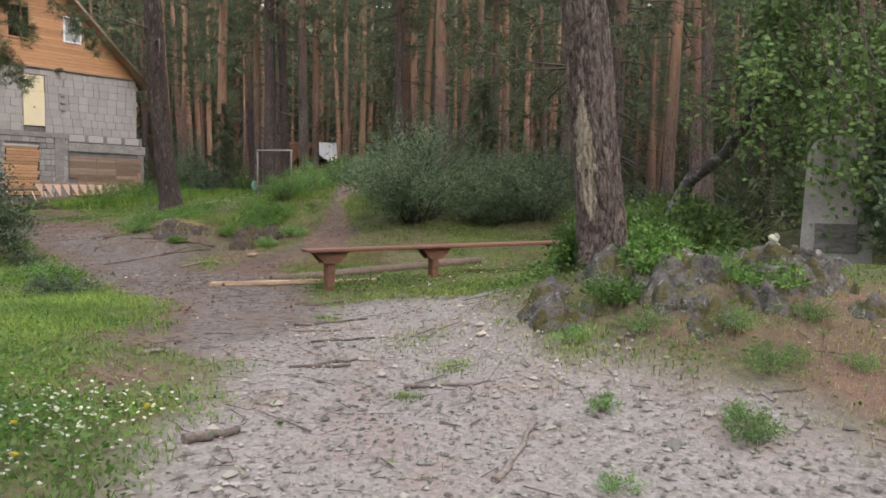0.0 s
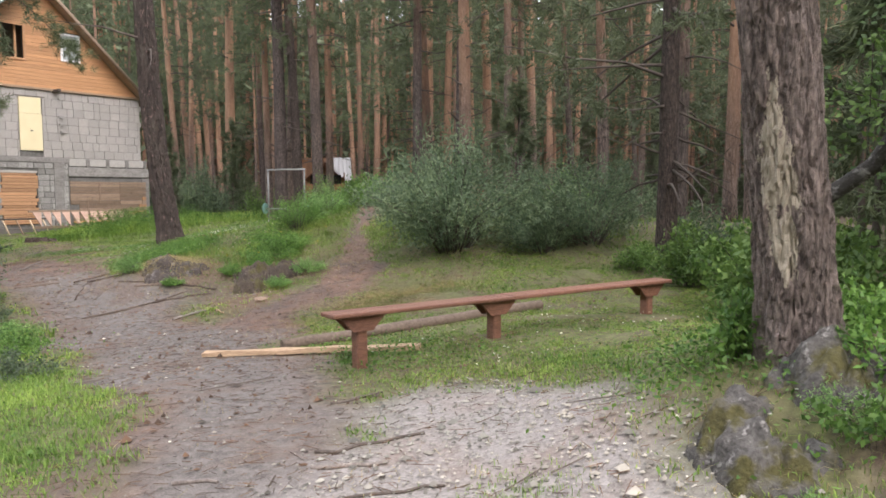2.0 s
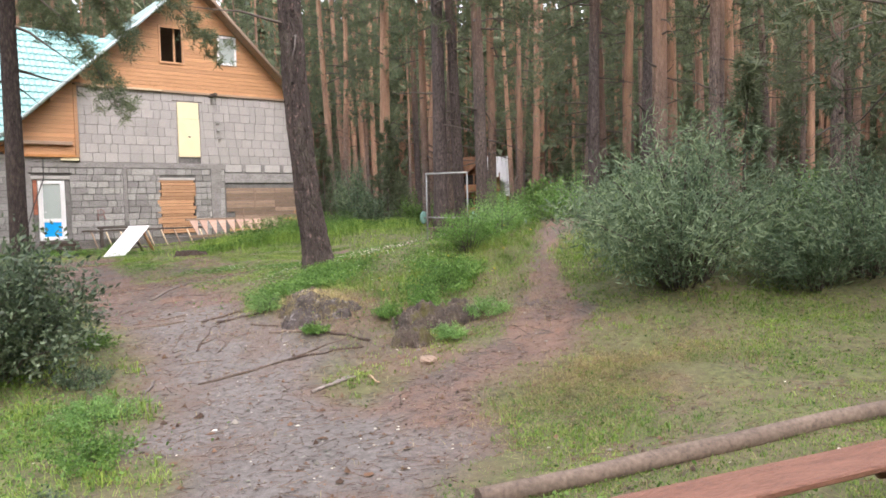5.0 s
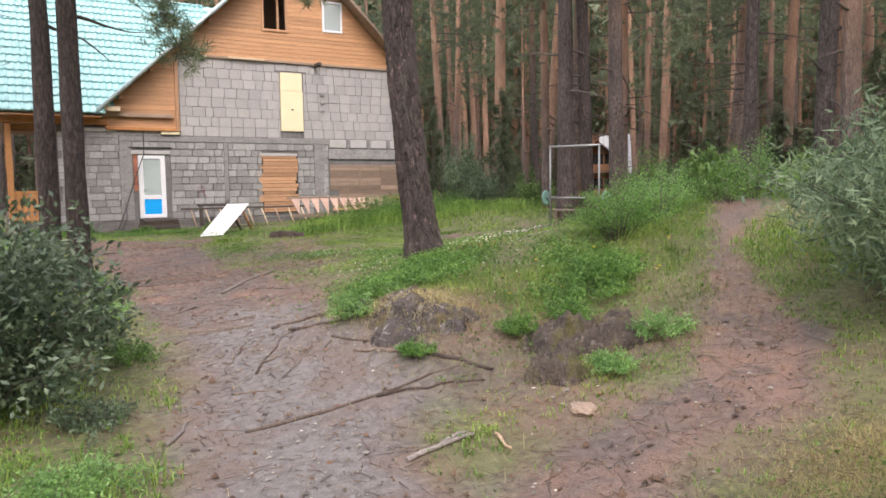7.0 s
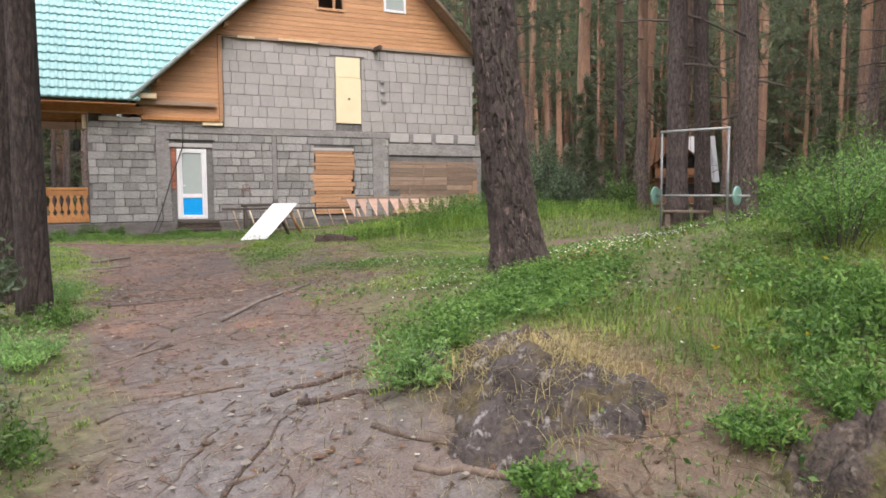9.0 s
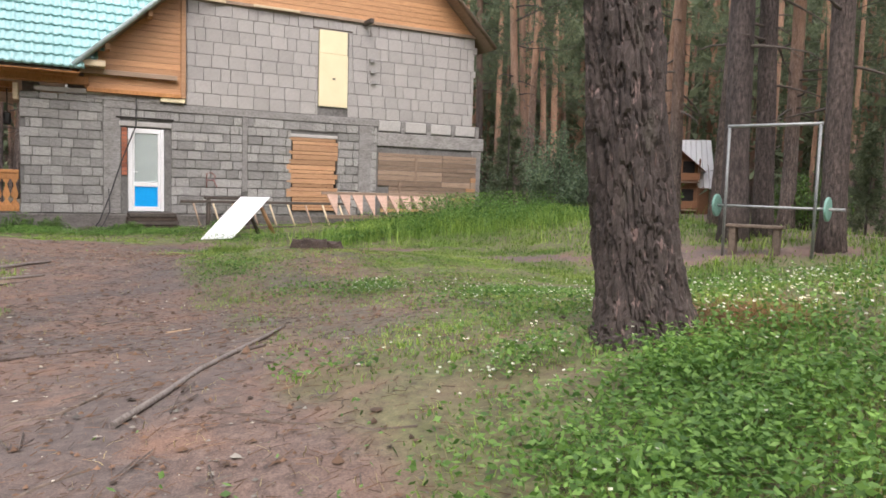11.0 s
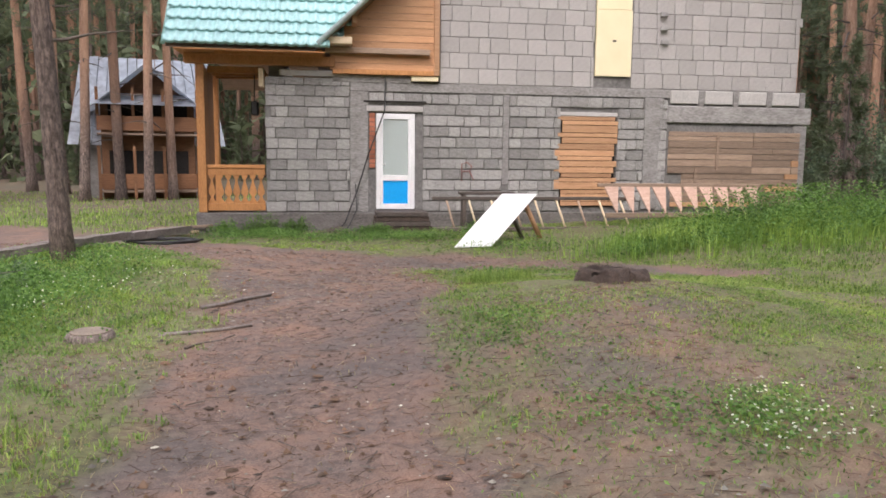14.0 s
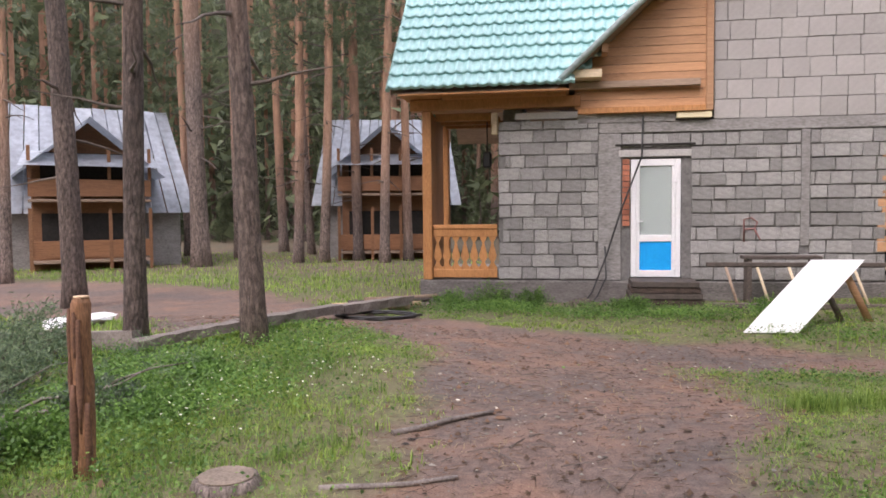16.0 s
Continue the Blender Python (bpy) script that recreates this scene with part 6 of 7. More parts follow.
shrub("leafy_shrub", 11.4, 2.4, 2.6, 2.0, 1.15, 5000, 0.09, BIRCHLEAF, "bright green leafy shrub behind the rocks", 6, aspect=0.6)
shrub("leafy_shrub", 12.4, 3.2, 1.8, 1.6, 1.3, 3600, 0.09, BIRCHLEAF, "bright green leafy shrub behind the rocks", 7, aspect=0.6)
shrub("leafy_shrub", 13.6, 4.5, 1.5, 1.3, 1.0, 3600, 0.08, BIRCHLEAF, "leafy green bush at the foot of the dark pine", 21, aspect=0.5)
shrub("leafy_shrub", 14.3, 5.6, 1.3, 1.0, 0.6, 2600, 0.06, BIRCHLEAF, "leafy green bush at the foot of the dark pine", 22, aspect=0.45)
shrub("leafy_shrub", 15.6, 5.0, 1.8, 1.4, 1.1, 3600, 0.08, SHRUB, "leafy green bush at the foot of the dark pine", 23, aspect=0.4)
for k, (x, y, w, h) in enumerate(((6.75, 30.75, 0.7, 0.36), (7.5, 30.65, 0.9, 0.5), (8.2, 30.6, 0.7, 0.4), (9.75, 30.2, 0.8, 0.3), (11.9, 29.7, 0.9, 0.34))):
    shrub("weed_clump", x, y, w, 0.5, h, int(2200 * w), 0.05, LEAF, "clump of weeds along the foot of the house wall", 400 + k, aspect=0.35)
for k, (x, y, w, h) in enumerate(((6.95, 12.7, 0.6, 0.26), (6.7, 13.5, 0.8, 0.36), (6.95, 14.5, 0.7, 0.3), (7.15, 15.9, 0.6, 0.26), (6.5, 11.2, 0.7, 0.3), (6.3, 10.1, 0.8, 0.3), (6.0, 9.0, 0.8, 0.3), (5.4, 7.6, 0.9, 0.3), (7.1, 17.9, 0.7, 0.3))):
    shrub("weed_clump", x, y, w, w * 1.2, h, int(2200 * w), 0.045, (LEAF, HEDGE, SOFTLEAF)[k % 3], "clump of leafy weeds along the path edge", 600 + k, aspect=0.3)
shrub("conifer_shrub", 9.75, -0.55, 1.3, 1.2, 2.2, 3600, 0.13, SHRUB, "dark green conifer bush leaning over the concrete block", 8)
shrub("leafy_shrub", 6.95, 1.75, 0.7, 0.5, 0.42, 900, 0.055, LEAF, "low leafy plant at the foot of the pine", 9, aspect=0.5)
shrub("leafy_shrub", 6.75, 1.0, 0.8, 0.6, 0.3, 800, 0.05, LEAF, "low leafy plant among the rocks", 13, aspect=0.5)
shrub("leafy_shrub", 7.3, 1.15, 0.9, 0.7, 0.34, 1000, 0.05, LEAF, "low leafy plant among the rocks", 14, aspect=0.5)
shrub("leafy_shrub", 6.3, 0.95, 0.7, 0.6, 0.24, 700, 0.045, LEAF, "low leafy plant among the rocks", 15, aspect=0.5)
for k, (x, y, w, d, h, c) in enumerate(((5.03, 0.45, 0.24, 0.22, 0.13, 900), (5.06, -0.34, 0.42, 0.36, 0.2, 2200), (5.25, -0.2, 0.24, 0.22, 0.14, 900), (5.95, -0.2, 0.75, 0.55, 0.2, 3200), (5.8, 1.05, 0.5, 0.3, 0.11, 1200), (4.26, 0.0, 0.3, 0.24, 0.08, 800),
                                          (6.3, 0.15, 0.5, 0.4, 0.2, 1500), (6.05, 0.65, 0.6, 0.45, 0.2, 1700), (6.35, 1.1, 0.4, 0.35, 0.22, 1200), (6.75, -0.25, 0.6, 0.4, 0.18, 1500), (7.1, 0.55, 0.6, 0.5, 0.24, 1500), (6.15, -0.6, 0.4, 0.3, 0.12, 800))):
    shrub("weed_tuft", x, y, w, d, h, int(c * 0.75), 0.024, SOFTLEAF, "soft low tuft of fine green leaves on the stony ground", 200 + k, aspect=0.22)
shrub("leafy_shrub", 7.1, 0.2, 1.0, 0.8, 0.22, 900, 0.045, LEAF, "low leafy plant among the rocks", 16, aspect=0.5)
for k, (x, y, w, h) in enumerate(((13.2, 12.6, 1.2, 0.5), (11.9, 12.0, 1.0, 0.42), (14.0, 13.4, 1.3, 0.6), (11.1, 11.3, 0.9, 0.4), (14.6, 12.2, 1.4, 0.75), (11.7, 11.5, 0.8, 0.45))):
    shrub("weed_clump", x, y, w * 1.5, w * 1.2, h * 0.85, 2600, 0.05, LEAF, "clump of fresh green weeds on the bank", 90 + k, aspect=0.35)
for k, (x, y, w, h) in enumerate(((12.7, 12.4, 1.5, 0.85), (13.6, 12.5, 1.3, 0.8), (14.5, 13.4, 1.7, 1.0), (15.2, 12.2, 1.5, 1.0), (10.5, 10.75, 0.8, 0.34), (10.9, 10.0, 0.7, 0.3), (9.95, 10.75, 0.5, 0.24), (10.1, 9.75, 0.5, 0.2), (9.0, 10.95, 0.4, 0.16), (8.95, 12.15, 0.6, 0.34), (9.35, 12.45, 0.7, 0.34))):
    shrub("weed_clump", x, y, w, w * 0.85, h, int(2600 * w), 0.042, (LEAF, SOFTLEAF)[k % 2], "clump of fresh green weeds on the bank", 300 + k, aspect=0.3)
shrub("leafy_shrub", 4.35, 22.3, 1.3, 1.2, 0.8, 2400, 0.1, HEDGE, "tangled dark bush beside the stake", 17, aspect=0.3)
for k, (x, y, w, h, c) in enumerate(((4.75, 21.5, 1.1, 0.5, 2600), (4.95, 22.8, 0.8, 0.42, 1800), (5.1, 21.9, 0.6, 0.3, 1100), (4.9, 23.7, 0.9, 0.42, 2200), (5.5, 23.6, 0.7, 0.3, 1400), (5.3, 24.6, 0.8, 0.3, 1600), (4.6, 20.9, 0.9, 0.36, 1800))):
    shrub("weed_clump", x, y, w, w * 0.85, h, c, 0.055, (HEDGE, LEAF, LEAF)[k % 3], "clump of leafy weeds round the stake", 500 + k, aspect=0.45)
shrub("leafy_shrub", 3.6, 22.6, 2.0, 1.8, 1.2, 4000, 0.11, HEDGE, "tangled dark bush beside the stake", 10, aspect=0.4)
shrub("leafy_shrub", 4.4, 21.3, 1.3, 1.2, 0.75, 3600, 0.09, HEDGE, "tangled dark bush beside the stake", 18, aspect=0.3)
shrub("leafy_shrub", 3.5, 24.0, 1.5, 1.2, 0.85, 4500, 0.07, SHRUB, "low tangled grey-green brush beside the stake", 19, aspect=0.22)
shrub("leafy_shrub", 2.9, 25.0, 1.8, 1.2, 0.8, 4500, 0.07, SHRUB, "low tangled grey-green brush beside the stake", 20, aspect=0.22)
shrub("leafy_shrub", 2.3, 23.8, 1.8, 1.5, 1.2, 2200, 0.11, HEDGE, "tangled dark bush beside the stake", 11, aspect=0.4)
for k, (x, y, w, h) in enumerate(((16.6, 14.2, 1.6, 1.2), (17.6, 12.6, 1.8, 1.4), (15.3, 13.0, 1.3, 0.9), (18.6, 15.6, 1.8, 1.5), (20.8, 28.5, 2.2, 2.6), (21.8, 30.5, 2.4, 3.4), (20.2, 26.5, 1.6, 1.3), (22.0, 26.0, 1.8, 1.5), (23.5, 22.5, 2.0, 1.4),
                                  (21.0, 33.5, 2.4, 3.0), (24.5, 19.0, 2.0, 1.6), (22.0, 16.5, 1.8, 1.3), (20.5, 11.0, 2.0, 1.5), (19.0, 9.5, 2.0, 1.4))):
    shrub("young_tree", x, y, w, w, h, 2200 if h < 2 else 5000, 0.1, BIRCHLEAF if k % 3 and h < 2 else SHRUB, "young leafy growth at the forest edge", 60 + k, aspect=0.5)

# leaning birch with hanging leaves behind the rocks
BIRCHBARK = rock_mat("birch_bark", (0.03, 0.028, 0.026), (0.1, 0.09, 0.082), (0.38, 0.36, 0.34), (0.34, 0.32, 0.3), 0.56)
bz0 = hgt(11.0, 2.0)
birch = thing("birch_tree", pose(11.0, 2.0, bz0), "leaning birch with dark-marked bark and hanging green leaves", "tree")
bl = [(-0.15, 0.7, -0.2), (-0.08, 0.4, 1.4 - bz0), (0.0, 0.17, 1.91 - bz0), (0.0, -0.26, 2.23 - bz0), (0.0, -0.52, 2.69 - bz0), (0.02, -0.67, 3.38 - bz0), (0.1, -0.9, 4.6 - bz0), (0.3, -1.3, 6.4 - bz0)]
part("trunk", tube(bl, [0.12, 0.1, 0.085, 0.08, 0.07, 0.06, 0.045, 0.02], 10, rough=0.1, seed=3), BIRCHBARK, birch)
rr = random.Random(77)
quads, limbs = [], bmesh.new()
for k in range(66):
    s = rr.uniform(3.6, 6.9)
    i = int(s)
    o = Vector(bl[i]).lerp(Vector(bl[i + 1]), s - i)
    a = rr.uniform(0, 6.28)
    e = o + Vector((math.cos(a), math.sin(a), 0.2)) * rr.uniform(0.4, 1.6) + Vector((0.2, -0.45, 0))
    if k < 14:
        e = Vector((-1.2 + rr.uniform(-0.25, 0.25), -1.9 + rr.uniform(-0.4, 0.3), 2.6 - bz0 + rr.uniform(-0.3, 0.4)))
    e2 = e + Vector((rr.uniform(-0.2, 0.2), rr.uniform(-0.2, 0.2), -rr.uniform(0.4, 1.4)))
    tube([o, e, e2], [0.014, 0.008, 0.003], 4, limbs, False)
    for _ in range(120):
        s2 = rr.random()
        c = (o.lerp(e, 0.3 + 0.7 * s2 * 2) if s2 < 0.5 else e.lerp(e2, s2 * 2 - 1)) + Vector([rr.gauss(0, 0.12) for _ in range(3)])
        u = Vector([rr.gauss(0, 1) for _ in range(3)]).normalized() * 0.07
        v = u.orthogonal().normalized() * 0.05
        quads.append((tuple(c - u * 0.6), tuple(c + v * 0.6), tuple(c + u * 0.6), tuple(c - v * 0.6)))
part("branchwork", limbs, TWIG, birch)
part("foliage", quad_mesh("birch_leaves", np.array(quads), BIRCHLEAF), None, birch)

# the bare scar of the weathered pine lies in its own bark
SCARBARK = bark_mat("scarred_pine_bark", (0.08, 0.064, 0.058), (0.31, 0.265, 0.245), (0.3, 0.2, 0.15), (0.4, 0.3, 0.2), 16.0, 22.0)
n, l = SCARBARK.node_tree.nodes, SCARBARK.node_tree.links
shader = n["Principled BSDF"]
under = shader.inputs["Base Color"].links[0].from_socket
pos = coords(n, l, "Object")


def dotted(vec, off, scale):
    """One coordinate along a direction, moved and scaled, squared."""
    d = n.new("ShaderNodeVectorMath")
    d.operation = "DOT_PRODUCT"
    l.new(pos, d.inputs[0])
    d.inputs[1].default_value = vec
    a = n.new("ShaderNodeMath")
    a.operation = "MULTIPLY_ADD"
    l.new(d.outputs["Value"], a.inputs[0])
    a.inputs[1].default_value, a.inputs[2].default_value = 1 / scale, -off / scale
    q = n.new("ShaderNodeMath")
    q.operation = "POWER"
    l.new(a.outputs["Value"], q.inputs[0])
    q.inputs[1].default_value = 2
    return a.outputs["Value"], q.outputs["Value"]


def summed(a, c, mode="ADD"):
    q = n.new("ShaderNodeMath")
    q.operation = mode
    for i, v in enumerate((a, c)):
        if isinstance(v, float):
            q.inputs[i].default_value = v
        else:
            l.new(v, q.inputs[i])
    return q.outputs["Value"]


along, across2 = dotted((0.24, -0.97, 0.0905), -0.03, 0.1)
tall, tall2 = dotted((0, 0, 1), 0.95, 0.5)
front, front2 = dotted((-0.97, -0.24, -0.158), 0.0, 1.0)
ragged = noise_tex(n, l, coords(n, l, "Object", (1, 1, 0.45)), 11, 5, 0.7)
inside = summed(summed(1.0, summed(across2, tall2), "SUBTRACT"), summed(summed(ragged, 0.56, "SUBTRACT"), 4.2, "MULTIPLY"))
mask = summed(ramp(n, l, inside, [(0.0, (0, 0, 0)), (0.12, (1, 1, 1))]), summed(front, 0.0, "GREATER_THAN"), "MULTIPLY")
grain = noise_tex(n, l, coords(n, l, "Object", (1, 1, 0.2)), 50, 4)
l.new(mixc(n, l, mask, under, ramp(n, l, grain, [(0.3, (0.3, 0.255, 0.19)), (0.7, (0.56, 0.5, 0.4))])), shader.inputs["Base Color"])
for child in rock_pine.children:
    if child.name.startswith("trunk"):
        child.data.materials[0] = SCARBARK


# ---- cabins in the wood ----
def cabin(m, label, w=6.0, wall=2.1, ridge=5.4, white=False):
    ob = thing("cabin", m, label, "cabin")
    part("wall", bm_box(-w / 2, 0, -0.3, w / 2, 5, wall, 0.02), CONCRETE if not white else CABINWOOD, ob)
    for sx in (-1, 1):
        for y0, z0, y1, z1 in ((-0.5, wall - 0.15, 2.5, ridge), (5.5, wall - 0.15, 2.5, ridge)):
            x0, x1 = (0.0, sx * (w / 2 + 0.45))
            x2 = sx * (w / 2 + 0.1)
            nseg = 7
            for q in range(nseg):
                a, c = q / nseg, (q + 1) / nseg - 0.012
                bm = bmesh.new()
                vs = [bm.verts.new(p) for p in ((x0 + (x1 - x0) * a, y0, z0), (x0 + (x1 - x0) * c, y0, z0), (x0 + (x2 - x0) * c, y1, z1), (x0 + (x2 - x0) * a, y1, z1 + 0.02 * (q % 2)))]
                bm.faces.new(vs)
                bmesh.ops.solidify(bm, geom=bm.faces[:], thickness=0.04)
                part("roof_sheet", bm, ZINC if not white else WHITE if sx > 0 else CABINWOOD, ob)
        part("gable_end", (lambda b: (b.faces.new([b.verts.new(p) for p in ((sx * w / 2, 0.1, wall), (sx * w / 2, 4.9, wall), (sx * w / 2, 2.5, ridge - 0.1))]), b)[1])(bmesh.new()), CABINWOOD, ob)
    bay = part("bay", bm_box(-1.6, -0.6, 0.0, 1.6, 0.6, wall + 1.5, 0.02), CABINWOOD, ob, "wooden bay with balconies")
    for z0 in (0.3, wall + 0.25):
        # Near-black panel on the solid bay; the recess shade is only its colour.
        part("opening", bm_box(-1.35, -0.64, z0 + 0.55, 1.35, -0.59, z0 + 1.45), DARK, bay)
        part("balcony_rail", bm_box(-1.7, -1.25, z0 + 0.1, 1.7, -1.2, z0 + 0.62, 0.01), RAILWOOD, bay)
        part("balcony_floor", bm_box(-1.7, -1.25, z0 - 0.06, 1.7, -0.602, z0 + 0.02, 0.01), BOARD_OLD, bay)
        for x in (-1.66, -0.5, 0.5, 1.66):
            part("balcony_post", bm_box(x - 0.05, -1.27, 0.0 if z0 < 1 else z0 + 0.63, x + 0.05, -1.255, z0 + 1.6, 0.005), CABINWOOD, bay)
    for sx in (-1, 1):
        bm = bmesh.new()
        vs = [bm.verts.new(p) for p in ((0, -1.45, wall + 2.75), (sx * 2.1, -1.45, wall + 0.95), (sx * 2.1, 1.2, wall + 0.95), (0, 2.0, wall + 2.75))]
        bm.faces.new(vs)
        bmesh.ops.solidify(bm, geom=bm.faces[:], thickness=0.05)
        part("dormer_roof", bm, RAILWOOD if white else ZINC, ob)
    if not white:
        bm = bmesh.new()
        bm.faces.new([bm.verts.new(p) for p in ((-1.95, -1.6, wall + 1.25), (1.95, -1.6, wall + 1.25), (1.75, -0.5, wall + 1.75), (-1.75, -0.5, wall + 1.75))])
        bmesh.ops.solidify(bm, geom=bm.faces[:], thickness=0.05)
        part("canopy", bm, ZINC, ob, "sheet-metal canopy over the balcony")
    bm = bmesh.new()
    bm.faces.new([bm.verts.new(p) for p in ((-1.6, -0.62, wall + 1.3), (1.6, -0.62, wall + 1.3), (0, -0.62, wall + 2.65))])
    bmesh.ops.solidify(bm, geom=bm.faces[:], thickness=0.05)
    part("dormer_gable", bm, CABINWOOD, ob)
    return ob


def on_ground(x, y, turn):
    return pose(x, y, hgt(x, y), 0, 0, turn)


cabin(on_ground(-6.3, 39.4, 40), "small cabin with steep grey sheet-metal roof and wooden balconies", 5.6, 1.9)
cabin(on_ground(2.2, 44.6, 13), "small cabin with steep grey sheet-metal roof and wooden balconies", 4.6)
cabin(on_ground(47.5, 50.5, -45), "small reddish wooden cabin with a white roof half", 4.8, 2.0, 5.4, True)


# ---- grass, weeds, flowers and litter ----
rng = np.random.default_rng(4)


def bushiness(x, y):
    """How high the grass stands: trodden lawns are short, banks and the house foot are high."""
    h = 0.45 + 0.35 * fbm(x, y, 1.3, 7.0)
    bank = 0.3 * np.exp(-((x - 10.8) ** 2 / 5.0 + (y - 12.6) ** 2 / 5.0)) + 0.5 * np.exp(-((x - 14.5) ** 2 / 8 + (y - 13) ** 2 / 12))
    foot = np.exp(-((y - 28.6) ** 2) / 3.5) * np.clip((x - 14.5) / 2, 0, 1) * 1.5 + np.exp(-((y - 30.2) ** 2) / 0.5) * (x > 6) * 0.2
    left = np.exp(-((x - 5.2) ** 2 / 4 + (y - 24.0) ** 2 / 6)) * 0.7 + np.exp(-((x - 1.5) ** 2 / 5 + (y - 6.0) ** 2 / 12)) * 0.6 + np.exp(-((x - 6) ** 2 / 1.5 + (y - 10) ** 2 / 8)) * 0.5
    lawn = np.exp(-((x - 9.5) ** 2 / 9 + (y - 5) ** 2 / 5)) * 0.4 + np.exp(-((x - 11.0) ** 2 / 5 + (y - 19.0) ** 2 / 18)) * 0.45
    return np.clip(h + bank + foot + left - lawn, 0.22, 2.2)


def scatter(count, x0, x1, y0, y1):
    return rng.uniform(x0, x1, count), rng.uniform(y0, y1, count)


def keep_grass(x, y, extra=0.0):
    a, c, d = cover(x, y)
    p = 1 - np.clip(a + c + d, 0, 1) * 1.02 + extra
    p = p * np.clip(0.75 + 0.75 * fbm(x, y, 0.8, 3.0), 0.15, 1)
    inside = (x > 6.0) & (x < 20.1) & (y > WY - 0.1)
    return (rng.random(len(x)) < p) & ~inside


def blades(name, x, y, length, width, material, lean=0.5, label="", kind_name="grass", lift=0.0):
    """Bent tapering blades, one triangle pair each."""
    n = len(x)
    z = height(x, y) + lift
    a = rng.uniform(0, 6.283, n)
    L = length * rng.uniform(0.5, 1.25, n)
    tilt = rng.uniform(0.05, lean, n)
    dx, dy = np.cos(a), np.sin(a)
    w = width * rng.uniform(0.7, 1.3, n)
    base = np.stack([x, y, z - 0.02], -1)
    side = np.stack([-dy * w, dx * w, np.zeros(n)], -1)
    flat = np.clip(1.45 - 0.4 * tilt, 0.55, 1)
    mid = base + np.stack([dx * L * tilt * 0.35, dy * L * tilt * 0.35, L * 0.6 * flat + 0.012], -1)
    tip = base + np.stack([dx * L * tilt, dy * L * tilt, np.maximum(L * (1 - 0.35 * tilt), 0.045)], -1)
    q = np.stack([base - side, base + side, mid + side * 0.7, mid - side * 0.7], 1)
    me = bpy.data.meshes.new(name)
    v = np.concatenate([q, tip[:, None]], 1).astype(np.float32)
    me.vertices.add(5 * n)
    me.vertices.foreach_set("co", v.ravel())
    i0 = np.arange(n)[:, None] * 5
    loops = np.concatenate([i0 + [0, 1, 2, 3], i0 + [3, 2, 4]], 1).astype(np.int32)
    me.loops.add(7 * n)
    me.loops.foreach_set("vertex_index", loops.ravel())
    me.polygons.add(2 * n)
    me.polygons.foreach_set("loop_start", (np.arange(n)[:, None] * 7 + [0, 4]).astype(np.int32).ravel())
    me.update(calc_edges=True)
    me.materials.append(material)
    return tagged(new(kind_name, me), label, "grass", kind="stuff")


def clumped(x, y, per, spread):
    x, y = np.repeat(x, per), np.repeat(y, per)
    return x + rng.normal(0, spread, len(x)), y + rng.normal(0, spread, len(x))


# fine turf near the walk, coarser farther off
x, y = scatter(52000, -1.5, 17.5, -3.5, 31.2)
k = keep_grass(x, y)
x, y = clumped(x[k], y[k], 8, 0.032)
blades("turf", x, y, 0.07 * bushiness(x, y) + 0.014, 0.005, GRASS, 1.7, "short green grass with thin patches")
x, y = scatter(14000, 0, 17, 0, 31)
k = keep_grass(x, y) & (bushiness(x, y) > 0.8) & (near_line(x, y, SLOPE) > 0.3)
x, y = clumped(x[k], y[k], 8, 0.045)
blades("tall_grass", x, y, 0.135 * bushiness(x, y) + 0.03, 0.0055, GRASS, 0.9, "tall grass on the bank and by the house")
x, y = scatter(60000, 16.5, 40, -5, 45)
k = keep_grass(x, y, 0.12)
blades("edge_grass", x[k], y[k], 0.19, 0.009, GRASS, 1.1, "rough grass at the forest edge")


x, y = scatter(42000, 14.5, 22, 15.5, 29)
k = keep_grass(x, y, 0.1)
blades("meadow_grass", x[k], y[k], 0.09, 0.007, GRASS, 1.2, "green grass between the house and the forest edge")


def lawn(name, count, box, length, label):
    """Very fine turf, one narrow triangle a blade."""
    x, y = scatter(count, *box)
    rim = np.minimum(np.minimum(x - box[0], box[1] - x), np.minimum(y - box[2], box[3] - y)) + 0.5 * fbm(x, y, 0.7, 9.0)
    k = keep_grass(x, y) & (rng.random(len(x)) < np.clip(rim / 1.1, 0, 1))
    x, y = x[k], y[k]
    m = len(x)
    a, tilt = rng.uniform(0, 6.283, m), rng.uniform(0.2, 1.3, m)
    tall = length * rng.uniform(0.5, 1.4, m) * np.clip(bushiness(x, y), 0.5, 1.6)
    base = np.stack([x, y, height(x, y) + 0.004], -1)
    w = np.stack([-np.sin(a), np.cos(a), np.zeros(m)], -1) * 0.0042
    tip = base + np.stack([np.cos(a) * tilt * tall, np.sin(a) * tilt * tall, tall], -1)
    return tagged(new(name, tri_mesh(name, np.stack([base - w, base + w, tip], 1), GRASS)), label, "grass", kind="stuff")


lawn("bench_lawn", 190000, (6.3, 14.5, 2.0, 8.6), 0.032, "fine short green lawn round the bench")
lawn("yard_lawn", 200000, (9.3, 16.5, 14.5, 27.5), 0.045, "fine short green lawn with bare patches")
lawn("verge_lawn", 90000, (1.5, 6.8, 1.5, 13.0), 0.06, "fine green grass along the path")
lawn("bank_lawn", 90000, (8.8, 14.5, 8.6, 14.5), 0.07, "fine green grass on the bank")
lawn("stake_lawn", 90000, (3.0, 7.6, 19.0, 28.5), 0.06, "fine green grass round the stake")
lawn("start_lawn", 130000, (0.0, 5.9, 0.2, 8.8), 0.07, "lush green grass beside the gravel")
